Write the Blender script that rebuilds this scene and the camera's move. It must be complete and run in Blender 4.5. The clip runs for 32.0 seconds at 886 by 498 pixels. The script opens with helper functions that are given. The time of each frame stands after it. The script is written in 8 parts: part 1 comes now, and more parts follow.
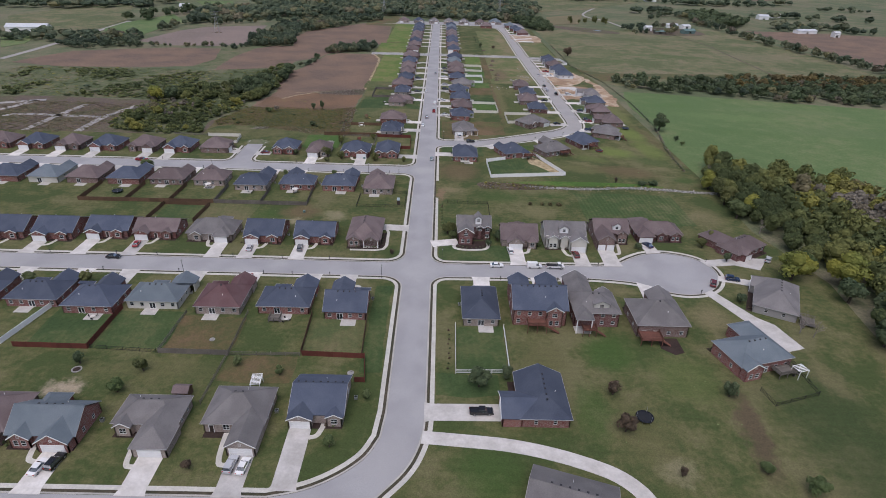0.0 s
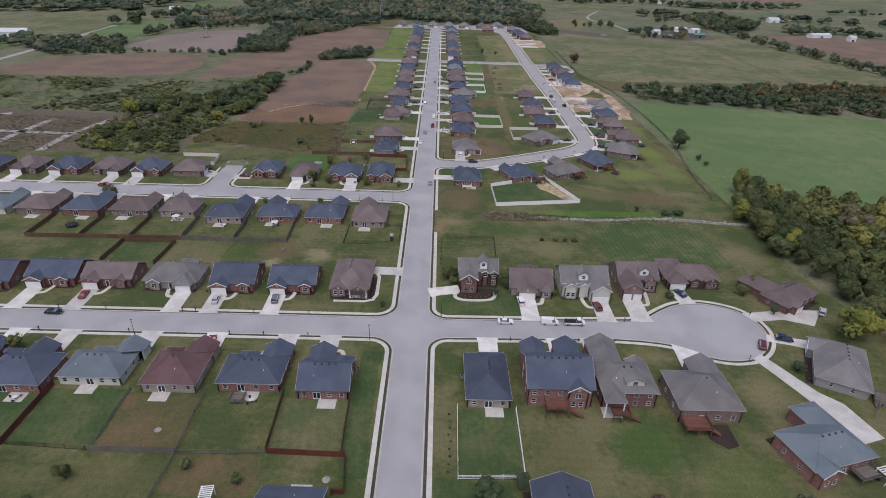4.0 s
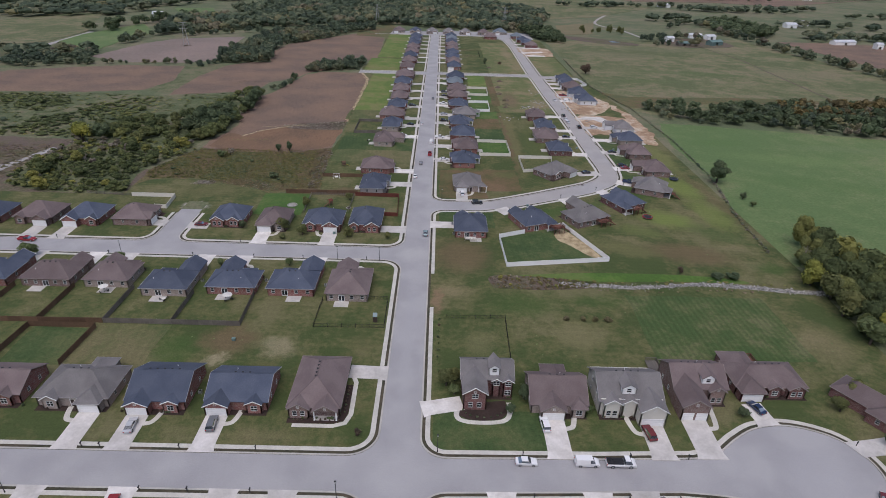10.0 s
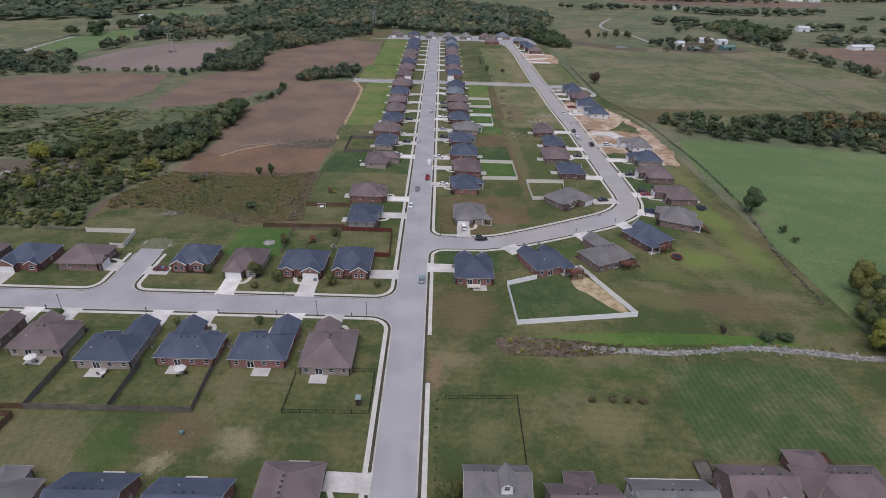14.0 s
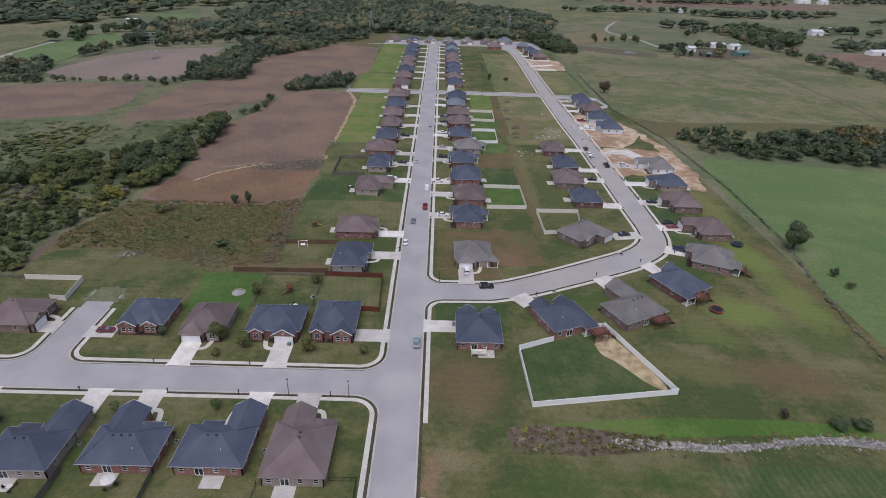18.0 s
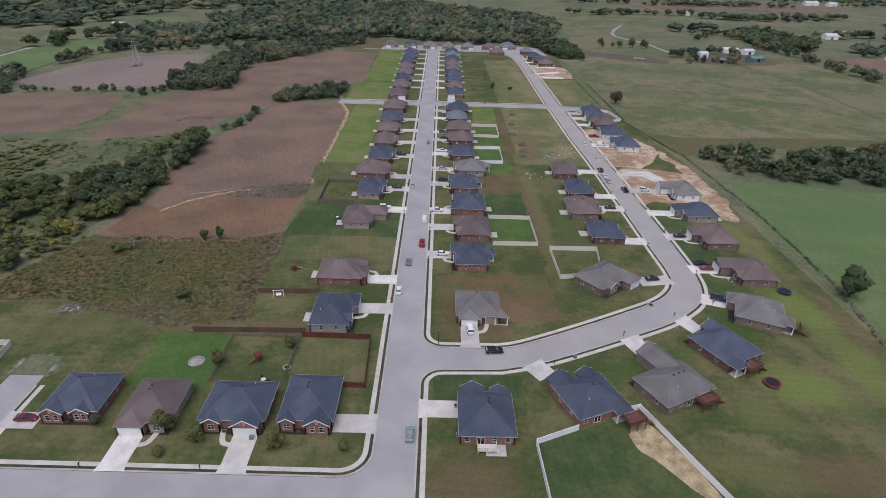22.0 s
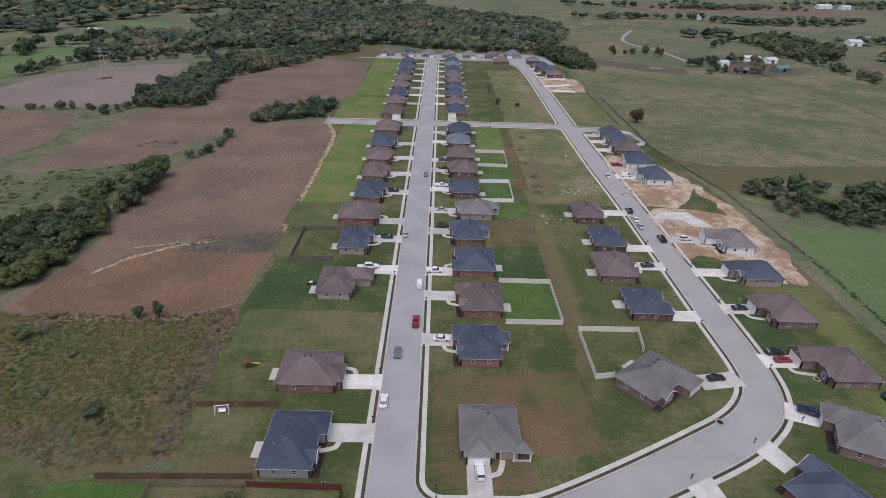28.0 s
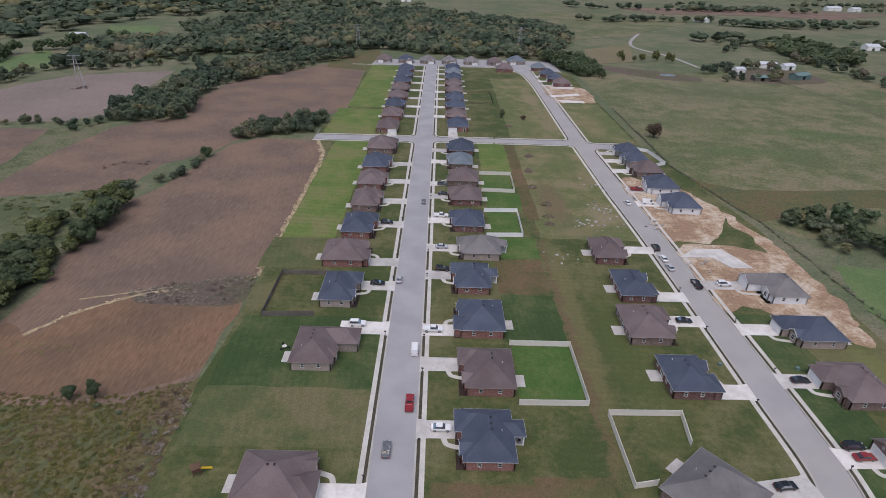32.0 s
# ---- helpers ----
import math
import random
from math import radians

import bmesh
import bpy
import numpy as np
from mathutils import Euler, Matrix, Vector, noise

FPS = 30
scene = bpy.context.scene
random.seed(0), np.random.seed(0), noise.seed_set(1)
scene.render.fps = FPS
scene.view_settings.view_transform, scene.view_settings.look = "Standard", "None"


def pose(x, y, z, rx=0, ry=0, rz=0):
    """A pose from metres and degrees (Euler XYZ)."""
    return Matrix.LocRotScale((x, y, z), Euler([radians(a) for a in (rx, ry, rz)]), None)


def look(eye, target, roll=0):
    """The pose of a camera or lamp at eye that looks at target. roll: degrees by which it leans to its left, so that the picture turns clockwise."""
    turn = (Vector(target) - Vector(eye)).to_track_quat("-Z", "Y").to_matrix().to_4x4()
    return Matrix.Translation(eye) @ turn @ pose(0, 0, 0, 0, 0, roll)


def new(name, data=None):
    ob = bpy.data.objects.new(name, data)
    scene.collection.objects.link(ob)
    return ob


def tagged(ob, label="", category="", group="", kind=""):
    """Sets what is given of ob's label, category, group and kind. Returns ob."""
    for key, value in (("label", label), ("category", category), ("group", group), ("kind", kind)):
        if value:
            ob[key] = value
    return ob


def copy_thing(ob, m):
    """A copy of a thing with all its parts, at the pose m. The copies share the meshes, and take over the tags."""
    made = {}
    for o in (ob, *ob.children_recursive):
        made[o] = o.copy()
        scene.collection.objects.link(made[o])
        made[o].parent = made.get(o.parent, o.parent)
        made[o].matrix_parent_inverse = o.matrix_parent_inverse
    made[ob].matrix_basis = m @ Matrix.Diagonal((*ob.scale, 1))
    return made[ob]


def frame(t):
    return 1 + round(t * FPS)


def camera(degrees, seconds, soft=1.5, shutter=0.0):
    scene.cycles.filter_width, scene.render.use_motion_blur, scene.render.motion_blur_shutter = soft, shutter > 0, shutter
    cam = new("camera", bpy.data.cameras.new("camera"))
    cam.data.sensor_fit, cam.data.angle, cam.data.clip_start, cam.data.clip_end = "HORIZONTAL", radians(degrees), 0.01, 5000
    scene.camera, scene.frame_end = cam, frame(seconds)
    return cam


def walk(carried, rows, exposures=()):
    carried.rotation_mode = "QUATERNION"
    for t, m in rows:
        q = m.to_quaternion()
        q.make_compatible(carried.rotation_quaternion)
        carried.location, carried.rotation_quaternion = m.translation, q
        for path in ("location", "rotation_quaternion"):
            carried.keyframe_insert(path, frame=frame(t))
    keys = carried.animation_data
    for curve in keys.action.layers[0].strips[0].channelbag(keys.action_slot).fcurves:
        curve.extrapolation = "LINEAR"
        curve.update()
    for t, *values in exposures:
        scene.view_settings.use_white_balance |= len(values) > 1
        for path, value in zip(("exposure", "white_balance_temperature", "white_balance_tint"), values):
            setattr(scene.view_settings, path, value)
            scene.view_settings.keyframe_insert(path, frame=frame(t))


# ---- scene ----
# ---- camera and its flight ----
LENS = 75.4


def drone(t, x, y, z, down, yaw, roll):
    return t, pose(x, y, z, 90 - down, 0, yaw) @ pose(0, 0, 0, 0, 0, roll)


cam = camera(LENS, 32.0, soft=0.9)
walk(cam, [drone(*row) for row in (
    (0, 7.01, -146.16, 100.00, 28.412, -0.849, 1.871),
    (4, 7.19, -112.42, 99.39, 28.329, -0.849, 1.871),
    (8, 7.63, -77.52, 98.77, 28.246, -0.849, 1.871),
    (12, 8.01, -42.89, 98.16, 28.163, -0.849, 1.871),
    (16, 8.30, -8.64, 97.55, 28.080, -0.849, 1.871),
    (20, 8.49, 25.15, 96.94, 27.997, -0.849, 1.871),
    (24, 8.59, 58.55, 96.32, 27.915, -0.849, 1.871),
    (28, 8.65, 91.80, 95.71, 27.832, -0.849, 1.871),
    (32, 8.73, 125.15, 95.10, 27.749, -0.849, 1.871),
)], exposures=[(0, -0.06), (6, -0.08), (8.5, -0.15), (11, -0.10), (14, -0.06), (32, -0.08)])

# ---- overcast daylight ----
world = bpy.data.worlds.new("overcast_sky")
scene.world = world
world.use_nodes = True
wn, wl = world.node_tree.nodes, world.node_tree.links
sky = wn.new("ShaderNodeTexSky")
sky.sky_type, sky.sun_disc = "NISHITA", False
sky.sun_elevation, sky.sun_rotation = radians(66), radians(195)
sky.air_density, sky.dust_density, sky.ozone_density = 1.0, 4.0, 1.0
wn["Background"].inputs["Strength"].default_value = 0.130
wl.new(sky.outputs[0], wn["Background"].inputs[0])
sun = new("sun", bpy.data.lights.new("sun", "SUN"))
sun.data.energy, sun.data.angle, sun.data.color = 1.5, radians(70), (1.0, 0.985, 1.20)
sun.matrix_world = look((0, 0, 60), (7, 27, -5))

# ---- materials ----
def mat(name, base, rough=0.85, vary=0.25, grain=3.0, patch=0.06, second=None, bump=0.0, rand=0.0, island=0.0, metal=0.0, streak=None, spec=0.3):
    """A weathered surface: base colour broken up by fine grain and wide patches, in metres."""
    m = bpy.data.materials.new(name)
    m.use_nodes = True
    n, l = m.node_tree.nodes, m.node_tree.links
    b = n["Principled BSDF"]
    b.inputs["Roughness"].default_value = rough
    b.inputs["Metallic"].default_value = metal
    b.inputs["Specular IOR Level"].default_value = spec
    co = n.new("ShaderNodeNewGeometry")
    big, fine = n.new("ShaderNodeTexNoise"), n.new("ShaderNodeTexNoise")
    big.inputs["Scale"].default_value, big.inputs["Detail"].default_value = patch, 5
    fine.inputs["Scale"].default_value, fine.inputs["Detail"].default_value = grain, 6
    fine.inputs["Roughness"].default_value = 0.7
    if streak:
        mp = n.new("ShaderNodeMapping")
        mp.inputs["Scale"].default_value = streak
        l.new(co.outputs["Position"], mp.inputs[0])
        l.new(mp.outputs[0], fine.inputs["Vector"])
    else:
        l.new(co.outputs["Position"], fine.inputs["Vector"])
    l.new(co.outputs["Position"], big.inputs["Vector"])
    ramp = n.new("ShaderNodeMapRange")
    ramp.inputs[1].default_value, ramp.inputs[2].default_value = 0.38, 0.62
    l.new(big.outputs[0], ramp.inputs[0])
    mix = n.new("ShaderNodeMix")
    mix.data_type = "RGBA"
    mix.inputs[6].default_value = (*base, 1)
    mix.inputs[7].default_value = (*(second or [c * (1 - vary) for c in base]), 1)
    l.new(ramp.outputs[0], mix.inputs[0])
    hsv = n.new("ShaderNodeHueSaturation")
    l.new(mix.outputs[2], hsv.inputs["Color"])
    gr = n.new("ShaderNodeMapRange")
    gr.inputs[1].default_value, gr.inputs[2].default_value = 0.3, 0.7
    gr.inputs[3].default_value, gr.inputs[4].default_value = 1 - vary, 1 + vary
    l.new(fine.outputs[0], gr.inputs[0])
    value = gr.outputs[0]
    for amount, source in ((rand, "info"), (island, "island")):
        if amount:
            src = n.new("ShaderNodeObjectInfo").outputs["Random"] if source == "info" else co.outputs["Random Per Island"]
            mr = n.new("ShaderNodeMapRange")
            mr.inputs[3].default_value, mr.inputs[4].default_value = 1 - amount, 1 + amount
            l.new(src, mr.inputs[0])
            mul = n.new("ShaderNodeMath")
            mul.operation = "MULTIPLY"
            l.new(value, mul.inputs[0])
            l.new(mr.outputs[0], mul.inputs[1])
            value = mul.outputs[0]
    l.new(value, hsv.inputs["Value"])
    l.new(hsv.outputs[0], b.inputs["Base Color"])
    if bump:
        bp = n.new("ShaderNodeBump")
        bp.inputs["Strength"].default_value, bp.inputs["Distance"].default_value = bump, 0.05
        l.new(fine.outputs[0], bp.inputs["Height"])
        l.new(bp.outputs[0], b.inputs["Normal"])
    return m


def turf(name, tones, bias=0.0, grain=3.0, vary=0.30, mid=0.13, wide=0.03, rand=0.0, spread=0.13, mow=None, depth=0.07):
    """Grass in three tones that run into one another: wide drifts, patches of a few metres and a fine grain.
    mow: the way across the mower's stripes, in turns a metre."""
    m = mat(name, tones[0], 1.0, vary, grain, wide, tones[1], 0.4, rand=rand)
    n, l = m.node_tree.nodes, m.node_tree.links
    geo = n.new("ShaderNodeNewGeometry")
    fac = None
    for scale, weight in ((wide, 0.46), (mid, 0.34), (mid * 5, 0.20)):
        t = n.new("ShaderNodeTexNoise")
        t.inputs["Scale"].default_value, t.inputs["Detail"].default_value = scale, 4
        l.new(geo.outputs["Position"], t.inputs["Vector"])
        k = n.new("ShaderNodeMath")
        k.operation = "MULTIPLY_ADD"
        k.inputs[1].default_value = weight
        k.inputs[2].default_value = bias
        l.new(t.outputs[0], k.inputs[0])
        if fac is not None:
            l.new(fac, k.inputs[2])
        fac = k.outputs[0]
    ramp = n.new("ShaderNodeValToRGB")
    el = ramp.color_ramp.elements
    el[0].position, el[1].position = 0.508 - spread / 2, 0.508 + spread / 2
    el[0].color, el[1].color = (*tones[0], 1), (*tones[2], 1)
    e = el.new(0.51)
    e.color = (*tones[1], 1)
    l.new(fac, ramp.inputs[0])
    hsv = next(q for q in n if q.bl_idname == "ShaderNodeHueSaturation")
    l.new(ramp.outputs[0], hsv.inputs["Color"])
    if mow:
        dot, sine, amp, mul = n.new("ShaderNodeVectorMath"), n.new("ShaderNodeMath"), n.new("ShaderNodeMath"), n.new("ShaderNodeMath")
        dot.operation, sine.operation, amp.operation, mul.operation = "DOT_PRODUCT", "SINE", "MULTIPLY_ADD", "MULTIPLY"
        dot.inputs[1].default_value = (mow[0] * 2 * math.pi, mow[1] * 2 * math.pi, 0)
        amp.inputs[1].default_value, amp.inputs[2].default_value = depth, 1.0
        l.new(geo.outputs["Position"], dot.inputs[0])
        l.new(dot.outputs["Value"], sine.inputs[0])
        l.new(sine.outputs[0], amp.inputs[0])
        l.new(hsv.inputs["Value"].links[0].from_socket, mul.inputs[0])
        l.new(amp.outputs[0], mul.inputs[1])
        l.new(mul.outputs[0], hsv.inputs["Value"])
    return m


def drifts(m, spots, rough=2.6):
    """Lets worn, dry or lush drifts run softly into a turf: (x, y, half width, half length, turn, colour, strength)."""
    n, l = m.node_tree.nodes, m.node_tree.links
    hsv = next(q for q in n if q.bl_idname == "ShaderNodeHueSaturation")
    geo, wob, off, add = n.new("ShaderNodeNewGeometry"), n.new("ShaderNodeTexNoise"), n.new("ShaderNodeVectorMath"), n.new("ShaderNodeVectorMath")
    wob.inputs["Scale"].default_value, wob.inputs["Detail"].default_value = 0.22, 5
    wob.inputs["Roughness"].default_value = 0.68
    off.operation, add.operation = "MULTIPLY_ADD", "ADD"
    off.inputs[1].default_value, off.inputs[2].default_value = (4 * rough, 4 * rough, 0), (-2 * rough, -2 * rough, 0)
    l.new(geo.outputs["Position"], wob.inputs["Vector"])
    l.new(wob.outputs["Color"], off.inputs[0])
    l.new(geo.outputs["Position"], add.inputs[0])
    l.new(off.outputs[0], add.inputs[1])
    col = hsv.inputs["Color"].links[0].from_socket
    for x, y, rx, ry, turn, colour, strength in spots:
        mp, ln, mr, mx = n.new("ShaderNodeMapping"), n.new("ShaderNodeVectorMath"), n.new("ShaderNodeMapRange"), n.new("ShaderNodeMix")
        mp.vector_type, ln.operation, mr.interpolation_type, mx.data_type = "TEXTURE", "LENGTH", "SMOOTHSTEP", "RGBA"
        mp.inputs["Location"].default_value = (x, y, 0)
        mp.inputs["Rotation"].default_value = (0, 0, radians(turn))
        mp.inputs["Scale"].default_value = (rx, ry, 1e6)
        mr.inputs[1].default_value, mr.inputs[2].default_value = 0.35, 1.25
        mr.inputs[3].default_value, mr.inputs[4].default_value = strength, 0.0
        mx.inputs[7].default_value = (*colour, 1)
        l.new(add.outputs[0], mp.inputs[0])
        l.new(mp.outputs[0], ln.inputs[0])
        l.new(ln.outputs["Value"], mr.inputs[0])
        l.new(mr.outputs[0], mx.inputs[0])
        l.new(col, mx.inputs[6])
        col = mx.outputs[2]
    l.new(col, hsv.inputs["Color"])


def brick(name, a, b_, mortar):
    """Running-bond brick, courses of about 7.5 cm, laid by the wall's own axes."""
    m = mat(name, a, 0.9, 0.15, 6, 0.5, b_, rand=0.15)
    n, l = m.node_tree.nodes, m.node_tree.links
    bs = n["Principled BSDF"]
    tc = n.new("ShaderNodeTexCoord")
    sep, com, add = n.new("ShaderNodeSeparateXYZ"), n.new("ShaderNodeCombineXYZ"), n.new("ShaderNodeMath")
    l.new(tc.outputs["Object"], sep.inputs[0])
    l.new(sep.outputs[0], add.inputs[0])
    l.new(sep.outputs[1], add.inputs[1])
    l.new(add.outputs[0], com.inputs[0])
    l.new(sep.outputs[2], com.inputs[1])
    t = n.new("ShaderNodeTexBrick")
    t.inputs["Scale"].default_value = 1.0
    t.inputs["Brick Width"].default_value, t.inputs["Row Height"].default_value = 0.22, 0.075
    t.inputs["Mortar Size"].default_value = 0.008
    l.new(com.outputs[0], t.inputs[0])
    mx = n.new("ShaderNodeMix")
    mx.data_type = "RGBA"
    mx.inputs[7].default_value = (*mortar, 1)
    src = bs.inputs["Base Color"].links[0].from_socket
    l.new(src, mx.inputs[6])
    l.new(t.outputs["Fac"], mx.inputs[0])
    l.new(mx.outputs[2], bs.inputs["Base Color"])
    return m


def glass(name, tint):
    m = bpy.data.materials.new(name)
    m.use_nodes = True
    b = m.node_tree.nodes["Principled BSDF"]
    b.inputs["Base Color"].default_value = (*tint, 1)
    b.inputs["Roughness"].default_value = 0.04
    b.inputs["Transmission Weight"].default_value = 0.7
    b.inputs["IOR"].default_value = 1.45
    return m


ROOF = {
    "slate": mat("slate_blue_shingle", (0.056, 0.068, 0.098), 0.9, 0.24, 5, 0.22, (0.072, 0.085, 0.116), 0.3, rand=0.16, streak=(1, 1, 3)),
    "brown": mat("brown_shingle", (0.125, 0.096, 0.095), 0.9, 0.2, 5, 0.2, (0.155, 0.122, 0.120), 0.3, rand=0.14, streak=(1, 1, 3)),
    "grey": mat("weathered_grey_shingle", (0.140, 0.132, 0.132), 0.9, 0.2, 5, 0.2, (0.180, 0.170, 0.168), 0.3, rand=0.12, streak=(1, 1, 3)),
    "maroon": mat("maroon_shingle", (0.096, 0.050, 0.053), 0.9, 0.18, 5, 0.2, (0.12, 0.072, 0.073), 0.3, rand=0.1, streak=(1, 1, 3)),
    "pale": mat("pale_blue_grey_shingle", (0.115, 0.140, 0.160), 0.9, 0.15, 5, 0.2, (0.14, 0.165, 0.185), 0.3, rand=0.1, streak=(1, 1, 3)),
}
WALL = {
    "red": brick("red_brick", (0.190, 0.064, 0.056), (0.240, 0.088, 0.076), (0.34, 0.29, 0.26)),
    "dark": brick("dark_red_brick", (0.118, 0.046, 0.045), (0.150, 0.060, 0.058), (0.28, 0.22, 0.20)),
    "tan": brick("tan_brick", (0.25, 0.195, 0.175), (0.31, 0.25, 0.225), (0.42, 0.38, 0.34)),
    "brown": brick("brown_brick", (0.150, 0.090, 0.082), (0.190, 0.118, 0.106), (0.34, 0.30, 0.27)),
    "grey": mat("grey_siding", (0.31, 0.295, 0.29), 0.7, 0.06, 2, 0.3, rand=0.06, streak=(0.3, 0.3, 9)),
    "cream": mat("cream_siding", (0.56, 0.54, 0.49), 0.7, 0.06, 2, 0.3, streak=(0.3, 0.3, 9)),
    "white": mat("white_house_wrap", (0.72, 0.73, 0.76), 0.6, 0.06, 2, 0.4, streak=(0.3, 0.3, 6)),
}
TRIM = mat("white_trim_paint", (0.80, 0.80, 0.79), 0.5, 0.06, 3, 0.5)
WINDOW_FRAME = mat("window_frame_vinyl", (0.58, 0.58, 0.57), 0.5, 0.06, 3, 0.5)
GARAGE = mat("white_garage_door", (0.76, 0.76, 0.76), 0.45, 0.05, 3, 0.5)
EAVES = {"slate": mat("pale_gutter", (0.40, 0.40, 0.41), 0.5, 0.08, 3, 0.5), "brown": mat("tan_gutter", (0.26, 0.225, 0.205), 0.5, 0.08, 3, 0.5), "grey": mat("grey_gutter", (0.36, 0.35, 0.34), 0.5, 0.08, 3, 0.5)}
DOOR = mat("dark_front_door", (0.06, 0.045, 0.04), 0.4, 0.1)
PANE = glass("window_glass", (0.10, 0.12, 0.14))
VENT = mat("roof_vent_metal", (0.030, 0.030, 0.034), 0.6, 0.1)
CONC = mat("driveway_concrete", (0.57, 0.545, 0.515), 0.9, 0.10, 1.5, 0.25, (0.46, 0.435, 0.405), rand=0.20)
WALK = mat("sidewalk_concrete", (0.53, 0.51, 0.46), 0.9, 0.14, 3, 0.3, (0.45, 0.43, 0.385))
KERB = mat("kerb_concrete", (0.43, 0.41, 0.37), 0.9, 0.14, 3, 0.2, (0.35, 0.335, 0.30))
ASPHALT = mat("pale_worn_asphalt", (0.292, 0.287, 0.291), 0.9, 0.10, 4, 0.09, (0.342, 0.336, 0.336))
PATIO = mat("patio_concrete", (0.47, 0.45, 0.42), 0.9, 0.14, 3, 0.5)
GRAVEL = mat("pale_gravel", (0.36, 0.345, 0.33), 0.95, 0.3, 1.6, 0.4, (0.27, 0.25, 0.23), 0.4)
G1, G2, G3 = (0.053, 0.073, 0.023), (0.091, 0.097, 0.037), (0.128, 0.120, 0.057)
GRASS = turf("rough_pasture", [(0.094, 0.116, 0.060), (0.126, 0.134, 0.074), (0.160, 0.148, 0.094)], 0, 0.8, 0.34, 0.06, 0.012)
LAWN = turf("mown_lawn", [G1, G2, G3], 0.0, mow=(0.02, 0.42), depth=0.03)
LUSH = turf("lush_green_lawn", [(0.038, 0.066, 0.022), (0.054, 0.082, 0.028), (0.082, 0.098, 0.038)], 0.0, mow=(0.55, 0.05), depth=0.035)
DRY = turf("dry_brown_lawn", [(0.076, 0.095, 0.036), (0.104, 0.108, 0.046), (0.136, 0.122, 0.060)], 0.0, mow=(0.45, 0.06), depth=0.03)
BARE = turf("thin_brown_grass", [(0.080, 0.080, 0.032), (0.114, 0.089, 0.042), (0.140, 0.096, 0.054)], 0.0)
TANLAWN = turf("dry_tan_grass", [(0.100, 0.120, 0.046), (0.146, 0.142, 0.064), (0.190, 0.160, 0.088)], 0.0)
BRIGHT = turf("bright_green_grass", [(0.058, 0.112, 0.022), (0.074, 0.134, 0.026), (0.100, 0.142, 0.038)], 0.0)
RUST = mat("orange_brown_soil", (0.184, 0.112, 0.068), 1.0, 0.28, 0.9, 0.05, (0.138, 0.090, 0.058), 0.5, streak=(1.6, 0.3, 1))
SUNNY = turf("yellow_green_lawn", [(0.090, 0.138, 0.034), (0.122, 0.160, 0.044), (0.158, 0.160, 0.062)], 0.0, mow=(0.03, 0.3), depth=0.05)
VIVID = turf("vivid_green_grass", [(0.052, 0.104, 0.024), (0.070, 0.118, 0.030), (0.100, 0.128, 0.044)], 0.0)
MOWN = turf("fresh_mown_grass", [(0.048, 0.080, 0.025), (0.070, 0.094, 0.033), (0.106, 0.114, 0.052)], 0.0, mow=(0.56, 0.03), depth=0.10)
VERGE = mat("verge_soil_and_grass", (0.046, 0.046, 0.028), 1.0, 0.38, 1.0, 0.15, (0.075, 0.062, 0.042), 0.4)
MEADOW = turf("green_meadow", [(0.094, 0.146, 0.054), (0.114, 0.160, 0.062), (0.142, 0.172, 0.076)], -0.01, 0.9, 0.22, 0.10, 0.014)
PASTURE = turf("olive_pasture", [(0.092, 0.110, 0.050), (0.134, 0.136, 0.068), (0.178, 0.154, 0.094)], 0, 0.6, 0.36, 0.10, 0.02, spread=0.12)
HAY = turf("tan_hay_field", [(0.150, 0.135, 0.075), (0.17, 0.145, 0.082), (0.185, 0.15, 0.088)], 0, 0.8, 0.2)
SOIL = mat("harvested_soil", (0.190, 0.128, 0.091), 1.0, 0.26, 0.8, 0.04, (0.140, 0.101, 0.078), 0.5, streak=(1.6, 0.25, 1))
SOIL2 = mat("pale_stubble_soil", (0.220, 0.172, 0.148), 1.0, 0.15, 0.5, 0.02, (0.182, 0.146, 0.126), 0.5, streak=(1.2, 0.25, 1))
CLAY = turf("bare_building_clay", [(0.27, 0.18, 0.115), (0.37, 0.265, 0.175), (0.47, 0.39, 0.30)], 0, 0.9, 0.28, 0.22, 0.06, spread=0.12)
STRAW = mat("straw_mulch", (0.42, 0.34, 0.21), 1.0, 0.26, 2.0, 0.35, (0.26, 0.20, 0.115), 0.5)
WEED = turf("yellowing_weeds", [(0.082, 0.092, 0.042), (0.112, 0.100, 0.042), (0.124, 0.090, 0.052)], 0.0, 0.9, 0.34, 0.22, 0.05)
DUNE = turf("dry_brown_weeds", [(0.092, 0.088, 0.048), (0.118, 0.094, 0.068), (0.110, 0.084, 0.070)], 0.0, 0.9, 0.38, 0.18, 0.05)
SCRUBLAND = turf("rough_wild_meadow", [(0.078, 0.096, 0.044), (0.112, 0.124, 0.062), (0.138, 0.130, 0.076)], 0.0, 0.7, 0.38, 0.12, 0.03)
WORN, TANNED, GREEN_, PALE_ = (0.128, 0.092, 0.050), (0.180, 0.150, 0.080), (0.046, 0.086, 0.020), (0.26, 0.225, 0.140)
YELLOWED, DEEP, OLIVE_, EARTH = (0.132, 0.164, 0.044), (0.038, 0.056, 0.020), (0.108, 0.104, 0.044), (0.20, 0.135, 0.082)
